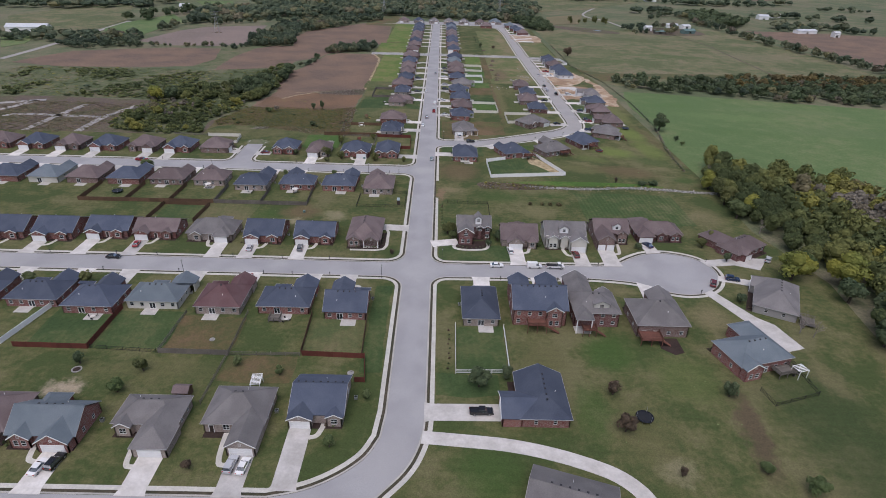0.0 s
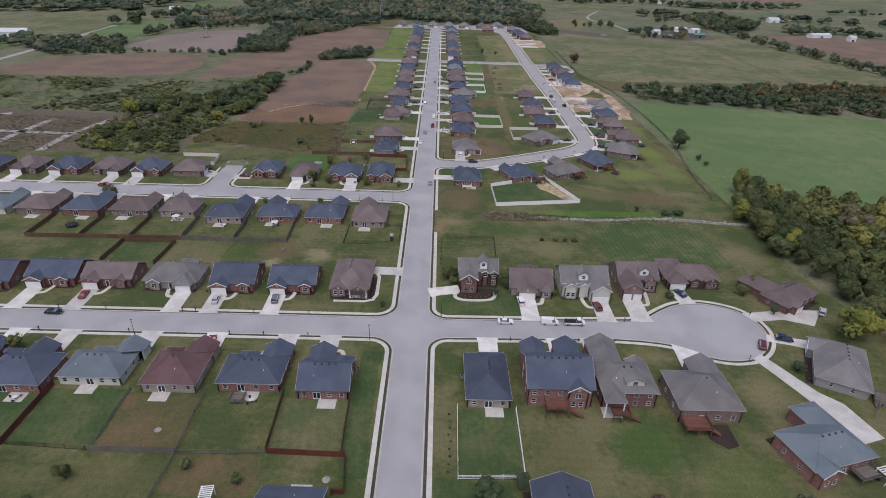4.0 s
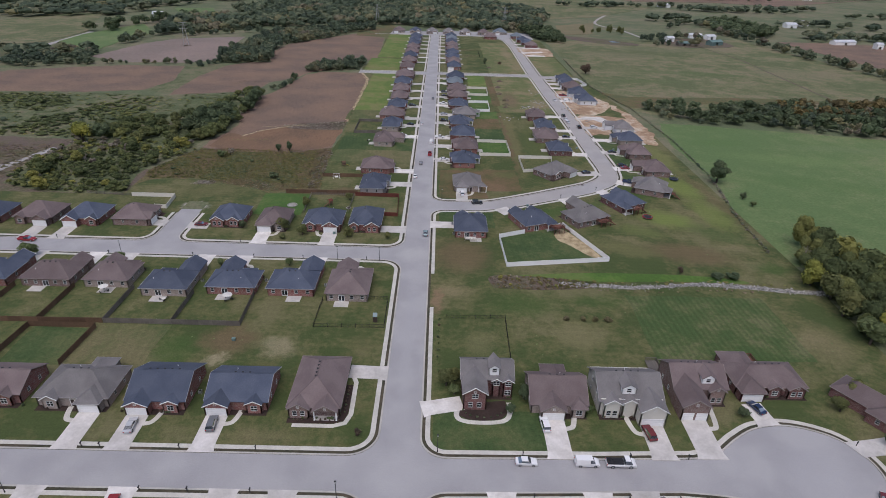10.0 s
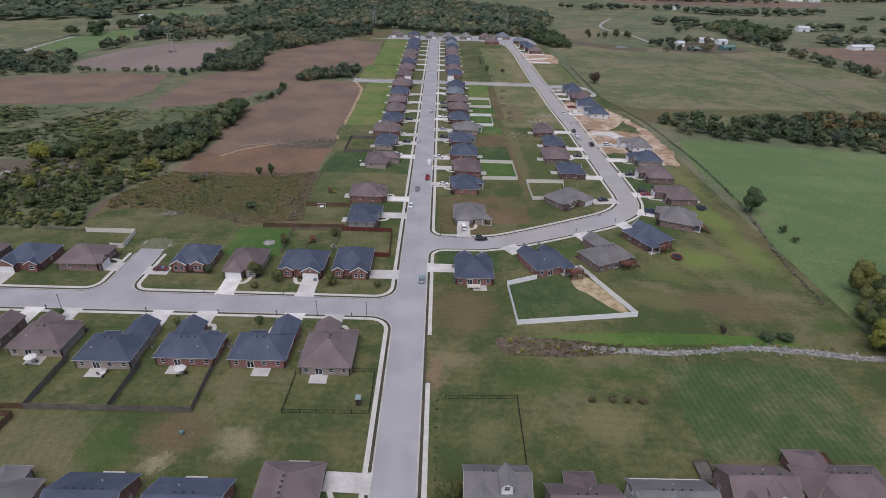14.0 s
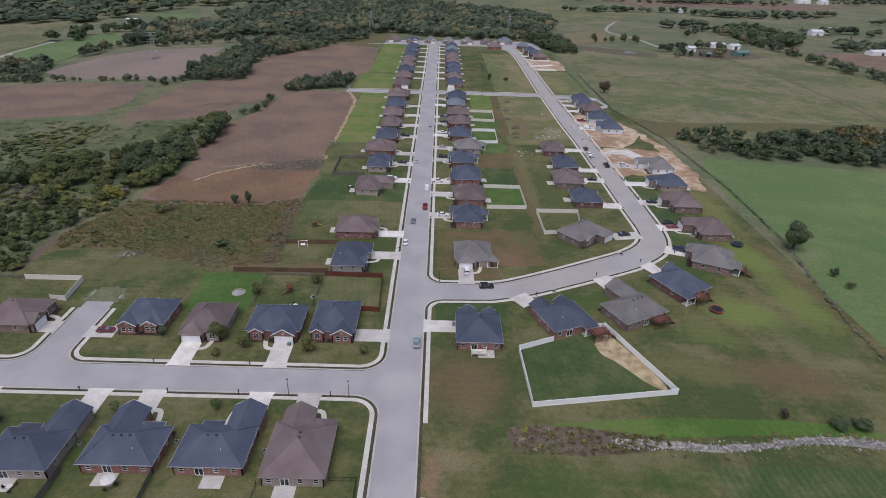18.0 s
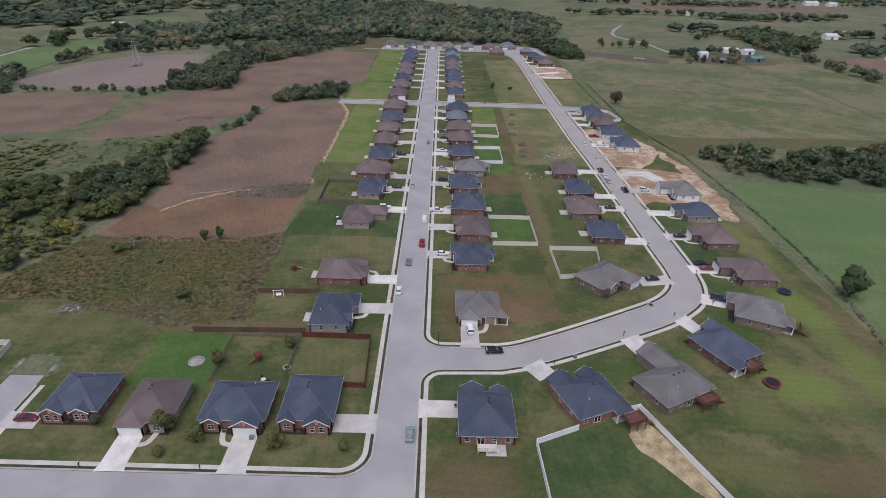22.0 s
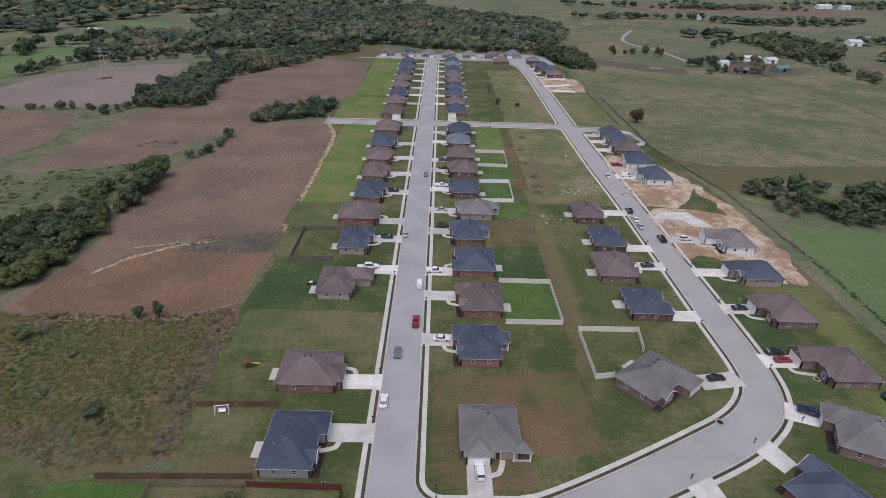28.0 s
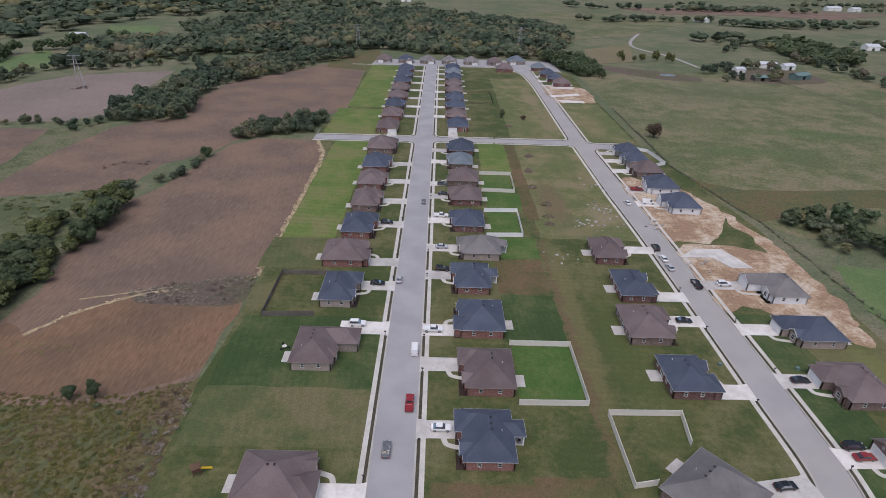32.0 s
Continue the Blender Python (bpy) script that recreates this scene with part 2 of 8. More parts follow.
drifts(LAWN, [
    # round the houses south of the turning circle
    (104, -46, 15, 30, 0, DEEP, 0.6), (112, -80, 26, 22, 0, DEEP, 0.6), (70, -82, 26, 12, 0, DEEP, 0.5), (83.4, -47, 3.2, 18, -7, (0.088, 0.064, 0.040), 0.85), (60.7, -60, 4.4, 3.2, 0, PALE_, 0.6), (113, -30, 4, 9, 10, TANNED, 0.45),
    (57, -50, 9, 14, 0, OLIVE_, 0.6), (46, -42, 5, 11, 0, GREEN_, 0.6), (37, -22, 7.5, 9, 0, OLIVE_, 0.85), (74, -30, 11, 11, 0, (0.086, 0.110, 0.034), 0.7), (92, -2, 7, 8, 20, TANNED, 0.75), (67, 13, 6, 4, 0, TANNED, 0.4), (20, -62, 9, 9, 0, GREEN_, 0.6),
    (56, -20, 9, 9.5, 0, GREEN_, 0.85), (50, 262, 4.5, 70, 0, (0.138, 0.124, 0.056), 0.8), (47.2, 262, 1.5, 72, 0, WORN, 0.85), (62, 250, 9, 40, 0, (0.084, 0.100, 0.034), 0.6),
    # west of the main street
    (-84, -38.5, 5, 3.2, 0, (0.34, 0.28, 0.20), 0.9), (-62, -31, 26, 5, 0, OLIVE_, 0.5), (-48, 67, 9, 7, 0, WORN, 0.8), (-49, 59, 3.6, 2.6, 20, PALE_, 0.75), (-34, 65, 6, 5, 0, PALE_, 0.55), (-36, 57, 5, 3, 0, OLIVE_, 0.7), (-62, 62, 7, 8, 0, GREEN_, 0.6), (-76, 62, 7, 7, 0, OLIVE_, 0.6),
    (-12, 66, 5, 6, 0, OLIVE_, 0.5), (-30, 32.6, 9, 3, 0, TANNED, 0.5), (-33, 174, 9, 6, 0, WORN, 0.75), (-52, 174, 8, 5, 0, WORN, 0.6), (-90, 172, 14, 7, 0, OLIVE_, 0.6), (-91, 155.5, 5.5, 3.6, 0, (0.44, 0.40, 0.36), 0.95), (-96.5, 181, 4.5, 2.6, 0, (0.26, 0.235, 0.20), 0.85), (-40, 168, 5, 3, 0, TANNED, 0.5), (-112, 170, 8, 6, 0, TANNED, 0.4),
    # along the creek and the lawns east of the main street
    (17, 119, 12, 14, 0, WORN, 0.75), (13.4, 95.6, 6.5, 4, 0, TANNED, 0.8), (8.9, 90, 2.4, 8, 0, EARTH, 0.8), (49.5, 73, 7, 9, 0, (0.150, 0.138, 0.066), 0.75), (21, 68, 5, 7, 0, (0.140, 0.134, 0.062), 0.6), (36, 88, 14, 7, 0, GREEN_, 0.45), (60, 91, 12, 4, 0, GREEN_, 0.4), (120, 72, 9, 10, 0, TANNED, 0.5),
    (78, 127, 15, 7, -20, (0.124, 0.120, 0.050), 0.75), (82, 134, 12, 3.4, -24, TANNED, 0.55), (101, 124, 17, 9, -16, WORN, 0.75), (120, 131, 6, 4, 0, TANNED, 0.5), (103, 154, 13, 9, -28, YELLOWED, 0.95), (118, 141, 14, 7, -36, GREEN_, 0.55), (113, 166, 3, 15, 28, TANNED, 0.5), (88, 142, 10, 6, -25, (0.104, 0.122, 0.040), 0.8), (124, 160, 8, 18, 6, YELLOWED, 0.7),
    (122, 190, 8, 16, 10, YELLOWED, 0.9), (132, 176, 3.0, 44, 5, WORN, 0.4), (126, 232, 7, 28, 2, (0.138, 0.146, 0.052), 0.8), (62, 160, 30, 4.5, 25, GREEN_, 0.7), (98, 181, 7, 9, 0, GREEN_, 0.6), (127, 114, 8, 5, 0, GREEN_, 0.6),
])
TANROAD = (0.350, 0.318, 0.285)
drifts(ASPHALT, [(52, 174, 30, 9, 26, TANROAD, 0.4), (90, 205, 14, 24, 0, TANROAD, 0.45), (92, 290, 14, 76, 0, TANROAD, 0.45), (90, 410, 12, 70, 0, TANROAD, 0.45), (86, 560, 14, 110, 0, TANROAD, 0.4), (40, 437, 40, 8, 0, TANROAD, 0.35), (1, 23, 9, 7, 0, (0.375, 0.368, 0.365), 0.6), (1, 119, 8, 6, 0, (0.38, 0.37, 0.36), 0.6), (-3, -58, 9, 8, 0, (0.345, 0.335, 0.33), 0.5), (92, 25, 9, 8, 0, (0.345, 0.34, 0.345), 0.6), (1, 70, 2.2, 34, 0, (0.335, 0.33, 0.334), 0.6), (1, -14, 2.2, 26, 0, (0.33, 0.325, 0.33), 0.6)], 1.2)
drifts(BARE, [(24, 190, 9, 8, 0, (0.158, 0.104, 0.058), 0.6), (40, 200, 7, 5, 0, (0.100, 0.110, 0.040), 0.6), (34, 182, 6, 9, 0, (0.170, 0.112, 0.064), 0.5), (14, 196, 4, 6, 0, (0.092, 0.104, 0.040), 0.5)])
drifts(MEADOW, [(200, 235, 40, 9, -8, (0.130, 0.186, 0.068), 0.6), (190, 200, 32, 10, -14, (0.082, 0.138, 0.046), 0.6), (250, 255, 50, 7, -6, (0.120, 0.160, 0.070), 0.6), (170, 262, 20, 7, 0, (0.084, 0.142, 0.046), 0.6), (165, 150, 16, 10, 0, (0.066, 0.118, 0.042), 0.5), (260, 205, 40, 12, 0, (0.112, 0.152, 0.066), 0.5)], 5.0)
drifts(PASTURE, [(190, 560, 50, 18, -10, (0.150, 0.140, 0.080), 0.6), (230, 470, 60, 10, -6, (0.076, 0.112, 0.042), 0.6), (180, 430, 34, 8, 0, (0.084, 0.118, 0.046), 0.6), (270, 420, 50, 10, -5, (0.140, 0.140, 0.072), 0.6), (250, 600, 60, 16, 0, (0.128, 0.130, 0.072), 0.6), (170, 480, 18, 30, 0, (0.136, 0.138, 0.070), 0.5), (330, 480, 40, 30, 0, (0.146, 0.140, 0.080), 0.6)], 6.0)
drifts(TANLAWN, [(58, 350, 7, 26, 0, (0.150, 0.108, 0.066), 0.75), (72, 400, 9, 14, 0, (0.092, 0.120, 0.042), 0.6), (76, 340, 6, 12, 0, (0.23, 0.19, 0.12), 0.6), (62, 322, 9, 5, 0, (0.20, 0.155, 0.09), 0.6), (64, 470, 9, 14, 0, (0.105, 0.125, 0.046), 0.6), (74, 540, 6, 30, 0, (0.23, 0.18, 0.11), 0.5), (104, 480, 9, 30, 0, (0.20, 0.165, 0.088), 0.5)])
MULCH = mat("dark_planting_mulch", (0.045, 0.030, 0.025), 1.0, 0.25, 3, 0.4)
BED = mat("creek_bed_silt", (0.24, 0.225, 0.20), 0.95, 0.35, 1.2, 0.4, (0.13, 0.125, 0.09), 0.4)
ROCK = mat("creek_stones", (0.34, 0.325, 0.305), 0.9, 0.3, 2, 0.4, (0.26, 0.25, 0.24), 0.3, island=0.35)
WATER = mat("shallow_creek_water", (0.16, 0.16, 0.15), 0.12, 0.2, 1, 0.3)


def leaf(name, a, b_, patch=0.09, tones=None):
    """Foliage: every crown carries a tone from 0 to 1, which shifts its value and, with tones, its colour."""
    a, b_ = [(c[0] * 1.16, c[1] * 1.12, c[2] * 1.16) for c in (a, b_)]
    m = mat(name, a, 0.9, 0.14, 0.9, patch, b_, island=0.16, spec=0.1)
    n, l = m.node_tree.nodes, m.node_tree.links
    hsv = next(q for q in n if q.bl_idname == "ShaderNodeHueSaturation")
    at, mr, mul = n.new("ShaderNodeAttribute"), n.new("ShaderNodeMapRange"), n.new("ShaderNodeMath")
    at.attribute_name = "tone"
    mul.operation = "MULTIPLY"
    mr.inputs[3].default_value, mr.inputs[4].default_value = 0.82, 1.2
    l.new(at.outputs["Fac"], mr.inputs[0])
    l.new(hsv.inputs["Value"].links[0].from_socket, mul.inputs[0])
    l.new(mr.outputs[0], mul.inputs[1])
    l.new(mul.outputs[0], hsv.inputs["Value"])
    if tones:
        ramp = n.new("ShaderNodeValToRGB")
        el = ramp.color_ramp.elements
        while len(el) < len(tones):
            el.new(0.5)
        for e, (p, c) in zip(el, tones):
            e.position, e.color = p, (*c, 1)
        l.new(at.outputs["Fac"], ramp.inputs[0])
        l.new(ramp.outputs[0], hsv.inputs["Color"])
    # leaves let light through
    bs, out = n["Principled BSDF"], n["Material Output"]
    tr, mx = n.new("ShaderNodeBsdfTranslucent"), n.new("ShaderNodeMixShader")
    mx.inputs[0].default_value = 0.42
    l.new(bs.inputs["Base Color"].links[0].from_socket, tr.inputs[0])
    l.new(bs.outputs[0], mx.inputs[1])
    l.new(tr.outputs[0], mx.inputs[2])
    l.new(mx.outputs[0], out.inputs[0])
    return m


# mixed autumn leaf tones, with distance haze put in as a paler, bluer cast
MIXED_HAZY = [(0.0, (0.098, 0.130, 0.092)), (0.30, (0.120, 0.156, 0.102)), (0.52, (0.144, 0.172, 0.108)), (0.70, (0.168, 0.178, 0.112)), (0.80, (0.210, 0.200, 0.106)), (0.87, (0.172, 0.150, 0.120)), (1.0, (0.190, 0.174, 0.152))]
SUNLIT = [(0.0, (0.112, 0.142, 0.066)), (0.35, (0.150, 0.174, 0.072)), (0.58, (0.205, 0.212, 0.076)), (0.72, (0.275, 0.262, 0.074)), (0.84, (0.170, 0.150, 0.106)), (1.0, (0.210, 0.190, 0.155))]
LEAF = {
    "green": leaf("dull_green_leaves", (0.104, 0.148, 0.060), (0.142, 0.176, 0.080)),
    "dark": leaf("dark_green_leaves", (0.080, 0.114, 0.060), (0.110, 0.140, 0.074)),
    "yellow": leaf("yellowing_leaves", (0.270, 0.270, 0.060), (0.190, 0.220, 0.062)),
    "brown": leaf("russet_leaves", (0.120, 0.092, 0.064), (0.100, 0.084, 0.060)),
    "wood": leaf("mixed_autumn_woodland", (0.124, 0.156, 0.070), (0.124, 0.156, 0.070), 0.03, MIXED_HAZY),
    "edge": leaf("yellowing_wood_edge", (0.15, 0.17, 0.07), (0.15, 0.17, 0.07), 0.03, SUNLIT),
    "olive": leaf("olive_leaves", (0.146, 0.158, 0.062), (0.108, 0.128, 0.055)),
    "scrub": leaf("dry_scrub_stems", (0.185, 0.150, 0.100), (0.135, 0.130, 0.066), 0.06),
    "weed": leaf("yellowing_weed_stems", (0.180, 0.168, 0.062), (0.128, 0.136, 0.052), 0.06),
    "weedmix": leaf("running_weed_tones", (0.14, 0.14, 0.056), (0.14, 0.14, 0.056), 0.05, [(0.0, (0.084, 0.106, 0.038)), (0.3, (0.136, 0.138, 0.046)), (0.56, (0.180, 0.162, 0.054)), (0.74, (0.174, 0.136, 0.074)), (0.88, (0.142, 0.100, 0.070)), (1.0, (0.30, 0.265, 0.20))]),
    "amber": leaf("amber_autumn_leaves", (0.165, 0.136, 0.056), (0.115, 0.102, 0.056), 0.05),
    "straw": leaf("bleached_grass_stems", (0.52, 0.44, 0.29), (0.38, 0.31, 0.19)),
    "grey": leaf("bare_grey_twigs", (0.28, 0.255, 0.20), (0.19, 0.17, 0.13)),
}
PALEBARK = mat("pale_bark", (0.24, 0.215, 0.19), 0.95, 0.3, 5, 0.5)
BARK = mat("bark", (0.075, 0.060, 0.048), 0.95, 0.3, 5, 0.5)
FENCE = {
    "red": mat("red_stained_fence_wood", (0.130, 0.040, 0.030), 0.85, 0.2, 4, 0.4, rand=0.15, streak=(4, 4, 0.5)),
    "grey": mat("weathered_fence_wood", (0.150, 0.135, 0.118), 0.9, 0.2, 4, 0.4, rand=0.15, streak=(4, 4, 0.5)),
    "brown": mat("brown_fence_wood", (0.130, 0.080, 0.050), 0.9, 0.2, 4, 0.4, rand=0.15, streak=(4, 4, 0.5)),
    "white": mat("white_vinyl", (0.80, 0.80, 0.80), 0.4, 0.04, 2, 0.3),
    "cream": mat("cream_vinyl", (0.66, 0.63, 0.57), 0.45, 0.05, 2, 0.3),
    "black": mat("black_metal", (0.018, 0.018, 0.018), 0.5, 0.1),
}
TIMBER = mat("deck_timber", (0.150, 0.066, 0.048), 0.8, 0.2, 4, 0.4, rand=0.1, streak=(5, 1, 5))
RUBBER = mat("tyre_rubber", (0.015, 0.015, 0.016), 0.8, 0.1)
STEEL = mat("galvanised_steel", (0.45, 0.46, 0.47), 0.4, 0.1, metal=0.7)
DARK = mat("dark_plastic", (0.02, 0.02, 0.022), 0.5, 0.1)
LAMPGLASS = mat("lamp_lens", (0.6, 0.6, 0.58), 0.15, 0.05)
REDLENS = mat("red_lamp_lens", (0.35, 0.02, 0.02), 0.2, 0.05)
CLOTH = mat("patio_canvas", (0.62, 0.60, 0.56), 0.9, 0.1)
PAINT = {}
for key, col in (("white", (0.72, 0.72, 0.72)), ("silver", (0.42, 0.43, 0.45)), ("black", (0.014, 0.014, 0.016)), ("red", (0.24, 0.025, 0.03)), ("wine", (0.13, 0.025, 0.03)), ("blue", (0.018, 0.032, 0.075)), ("grey", (0.13, 0.135, 0.145)), ("teal", (0.20, 0.27, 0.28))):
    PAINT[key] = mat(key + "_car_paint", col, 0.25, 0.03, 2, 0.5, spec=0.6)
YELLOW = mat("yellow_plastic", (0.62, 0.42, 0.03), 0.5, 0.05)
TIN = mat("pale_tin_roof", (0.62, 0.63, 0.64), 0.4, 0.08, 1, 0.2, metal=0.2)
GREENTIN = mat("green_tin_roof", (0.13, 0.20, 0.19), 0.5, 0.08, 1, 0.2)

# ---- mesh helpers ----
class Geo:
    """Collects faces for one mesh."""

    def __init__(self):
        self.v, self.f, self.m = [], [], []

    def face(self, pts, m=0):
        k = len(self.v)
        self.v.extend(tuple(p) for p in pts)
        self.f.append(tuple(range(k, k + len(pts))))
        self.m.append(m)
        return self

    def slab(self, pts, drop, m=0):
        """A flat outline thickened by the vector drop."""
        k, n = len(self.v), len(pts)
        self.v.extend(tuple(p) for p in pts)
        self.v.extend((p[0] + drop[0], p[1] + drop[1], p[2] + drop[2]) for p in pts)
        self.f.append(tuple(range(k, k + n)))
        self.f.append(tuple(range(k + 2 * n - 1, k + n - 1, -1)))
        for i in range(n):
            j = (i + 1) % n
            self.f.append((k + j, k + i, k + n + i, k + n + j))
        self.m.extend([m] * (n + 2))
        return self

    def prism(self, xy, z0, z1, m=0):
        return self.slab([(x, y, z1) for x, y in xy], (0, 0, z0 - z1), m)

    def box(self, x, y, z, sx, sy, sz, m=0, turn=0.0):
        c, s = math.cos(turn), math.sin(turn)
        q = [(x + a * sx / 2 * c - b * sy / 2 * s, y + a * sx / 2 * s + b * sy / 2 * c) for a, b in ((-1, -1), (1, -1), (1, 1), (-1, 1))]
        return self.prism(q, z, z + sz, m)

    def tube(self, a, b, r0, r1, n=8, m=0):
        a, b = Vector(a), Vector(b)
        d = (b - a).normalized()
        u = d.orthogonal().normalized()
        w = d.cross(u)
        k = len(self.v)
        for p, r in ((a, r0), (b, r1)):
            for i in range(n):
                t = 2 * math.pi * i / n
                self.v.append(tuple(p + (u * math.cos(t) + w * math.sin(t)) * r))
        for i in range(n):
            j = (i + 1) % n
            self.f.append((k + i, k + j, k + n + j, k + n + i))
        self.f.append(tuple(range(k + n - 1, k - 1, -1)))
        self.f.append(tuple(range(k + n, k + 2 * n)))
        self.m.extend([m] * (n + 2))
        return self

    def weld(self):
        """Joins corners that coincide, so that one part is one connected mesh."""
        seen, to, keep = {}, [], []
        for p in self.v:
            k = (round(p[0], 3), round(p[1], 3), round(p[2], 3))
            if k not in seen:
                seen[k] = len(keep)
                keep.append(p)
            to.append(seen[k])
        f2, m2, had = [], [], {}
        for f, m in zip(self.f, self.m):
            q = []
            for i in f:
                if not q or q[-1] != to[i]:
                    q.append(to[i])
            if len(q) > 1 and q[0] == q[-1]:
                q.pop()
            if len(set(q)) > 2:
                f2.append(tuple(q))
                m2.append(m)
        # a face that two pieces share is inside and goes
        count = {}
        for f in f2:
            count[frozenset(f)] = count.get(frozenset(f), 0) + 1
        keepf = [i for i, f in enumerate(f2) if count[frozenset(f)] == 1]
        self.v, self.f, self.m = keep, [f2[i] for i in keepf], [m2[i] for i in keepf]
        return self

    def mesh(self, name, mats):
        me = bpy.data.meshes.new(name)
        me.from_pydata(self.v, [], self.f)
        for mt in mats if isinstance(mats, (list, tuple)) else [mats]:
            me.materials.append(mt)
        if any(self.m):
            me.polygons.foreach_set("material_index", self.m)
        me.update()
        return me


def part(name, geo, mats, parent, label=""):
    """One mesh under a thing or a part."""
    ob = new(name, geo if isinstance(geo, bpy.types.Mesh) else geo.mesh(name, mats))
    ob.parent = parent
    return tagged(ob, label)


def thing(name, label, category, m=None, group="", kind=""):
    ob = new(name)
    ob.empty_display_size = 0.5
    if m is not None:
        ob.matrix_world = m
    return tagged(ob, label, category, group, kind)


def piece(name, geo, mats, label, category, group="", kind=""):
    return tagged(new(name, geo.mesh(name, mats)), label, category, group, kind)


def rounded(path):
    """A polyline of (x, y) or (x, y, radius) with its corners rounded."""
    out = []
    for i, p in enumerate(path):
        if len(p) == 2 or i in (0, len(path) - 1):
            out.append(Vector(p[:2]))
            continue
        c = Vector(p[:2])
        a, b = (Vector(path[i - 1][:2]) - c).normalized(), (Vector(path[i + 1][:2]) - c).normalized()
        half = a.angle(b) / 2
        back = p[2] / math.tan(half)
        mid = c + (a + b).normalized() * (p[2] / math.sin(half))
        s, e = c + a * back - mid, c + b * back - mid
        for k in range(9):
            v = s.slerp(e, k / 8) if k not in (0, 8) else (s if k == 0 else e)
            out.append(mid + v.normalized() * p[2])
    return out


def smooth(pts, n=5):
    """Catmull-Rom through a few points."""
    P = [Vector(p) for p in pts]
    P = [2 * P[0] - P[1]] + P + [2 * P[-1] - P[-2]]
    out = []
    for i in range(1, len(P) - 2):
        for k in range(n):
            t = k / n
            a, b, c, d = P[i - 1:i + 3]
            out.append(0.5 * (2 * b + (c - a) * t + (2 * a - 5 * b + 4 * c - d) * t * t + (3 * b - a - 3 * c + d) * t ** 3))
    out.append(P[-2])
    return [(v.x, v.y) for v in out]


def resample(path, step):
    out, left = [path[0]], 0.0
    for a, b in zip(path, path[1:]):
        n = max(1, int(round((b - a).length / step)))
        out.extend(a.lerp(b, k / n) for k in range(1, n + 1))
    return out


def shifted(path, off):
    """The path moved sideways, to its left by off."""
    out = []
    for i, p in enumerate(path):
        a = (p - path[i - 1]).normalized() if i else (path[1] - p).normalized()
        b = (path[i + 1] - p).normalized() if i < len(path) - 1 else a
        t = (a + b).normalized()
        n = Vector((-t.y, t.x))
        out.append(p + n * off / max(0.5, n.dot(Vector((-a.y, a.x)))))
    return out


def ribbon(name, path, o0, o1, z0, z1, material, label, category, step=None, gap=0.0):
    """A strip along a path between two sideways offsets, in slabs with open joints where a step is given."""
    p = [q for i, q in enumerate(path) if i == 0 or (q - path[i - 1]).length > 0.05]
    low = [0.0] * len(p)
    if step:
        s, p, low, run = resample(p, step), [], [], 0.0
        for i, q in enumerate(s):
            if i:
                o, seg = s[i - 1], (q - s[i - 1]).length
                run += seg
                if run > 0.85 * step and seg > 8 * gap:
                    p += [o.lerp(q, 0.5 - gap / seg), o.lerp(q, 0.5), o.lerp(q, 0.5 + gap / seg)]
                    low += [0.0, 0.03, 0.0]
                    run = seg / 2
            p.append(q)
            low.append(0.0)
    A, B = shifted(p, o0), shifted(p, o1)
    if o1 < o0:
        A, B = B, A
    g = Geo()
    for u, w, d in zip(A, B, low):
        g.v += [(u.x, u.y, z1 - d), (w.x, w.y, z1 - d), (w.x, w.y, z0), (u.x, u.y, z0)]
    for i in range(len(p) - 1):
        k = 4 * i
        for j in range(4):
            n = (j + 1) % 4
            g.f.append((k + j, k + 4 + j, k + 4 + n, k + n))
            g.m.append(0)
    e = 4 * (len(p) - 1)
    g.f += [(0, 1, 2, 3), (e + 3, e + 2, e + 1, e)]
    g.m += [0, 0]
    return piece(name, g, material, label, category, kind="structure")


# ---- ground, fields and blocks ----
def sheet(name, xy, z, material, label, category="ground", thick=0.3):
    g = Geo().prism([(float(p[0]), float(p[1])) for p in xy], z - thick, z)
    return piece(name, g, material, label, category, kind="structure")


def land():
    """One wide level sheet that reaches the horizon."""
    xs = [-4500, -3200, -2400, -1800, -1400, -1100, -900, -700, -500, -300, -150, 0, 150, 300, 500, 700, 900, 1100, 1400, 1800, 2400, 3200, 4500]
    ys = [-4500, -3000, -1500, -600, -200, 0, 200, 400, 600, 760, 900, 1050, 1200, 1350, 1500, 1700, 1900, 2200, 2600, 3200, 4500]
    g = Geo()
    for y in ys:
        for x in xs:
            g.v.append((x, y, 0.0))
    n = len(xs)
    for j in range(len(ys) - 1):
        for i in range(n - 1):
            k = j * n + i
            g.f.append((k, k + 1, k + n + 1, k + n))
            g.m.append(0)
    piece("ground", g, GRASS, "rolling rough green and olive farmland", "ground", kind="structure")


land()
# asphalt sheet under all the streets; the raised blocks leave the carriageways open
g = Geo()
for x0, x1, y0, y1 in ((-12, 14, -90, 690), (-260, -12, 8, 38), (14, 112, 4, 46), (-260, -12, 106, 152), (14, 116, 148, 440), (-60, -12, 424, 450), (14, 116, 440, 700), (-260, -12, -82, -48), (-70, -12, 640, 690)):
    g.prism([(x0, y0), (x1, y0), (x1, y1), (x0, y1)], -0.3, 0.03)
piece("road", g, ASPHALT, "pale grey worn asphalt residential streets", "road", kind="structure")

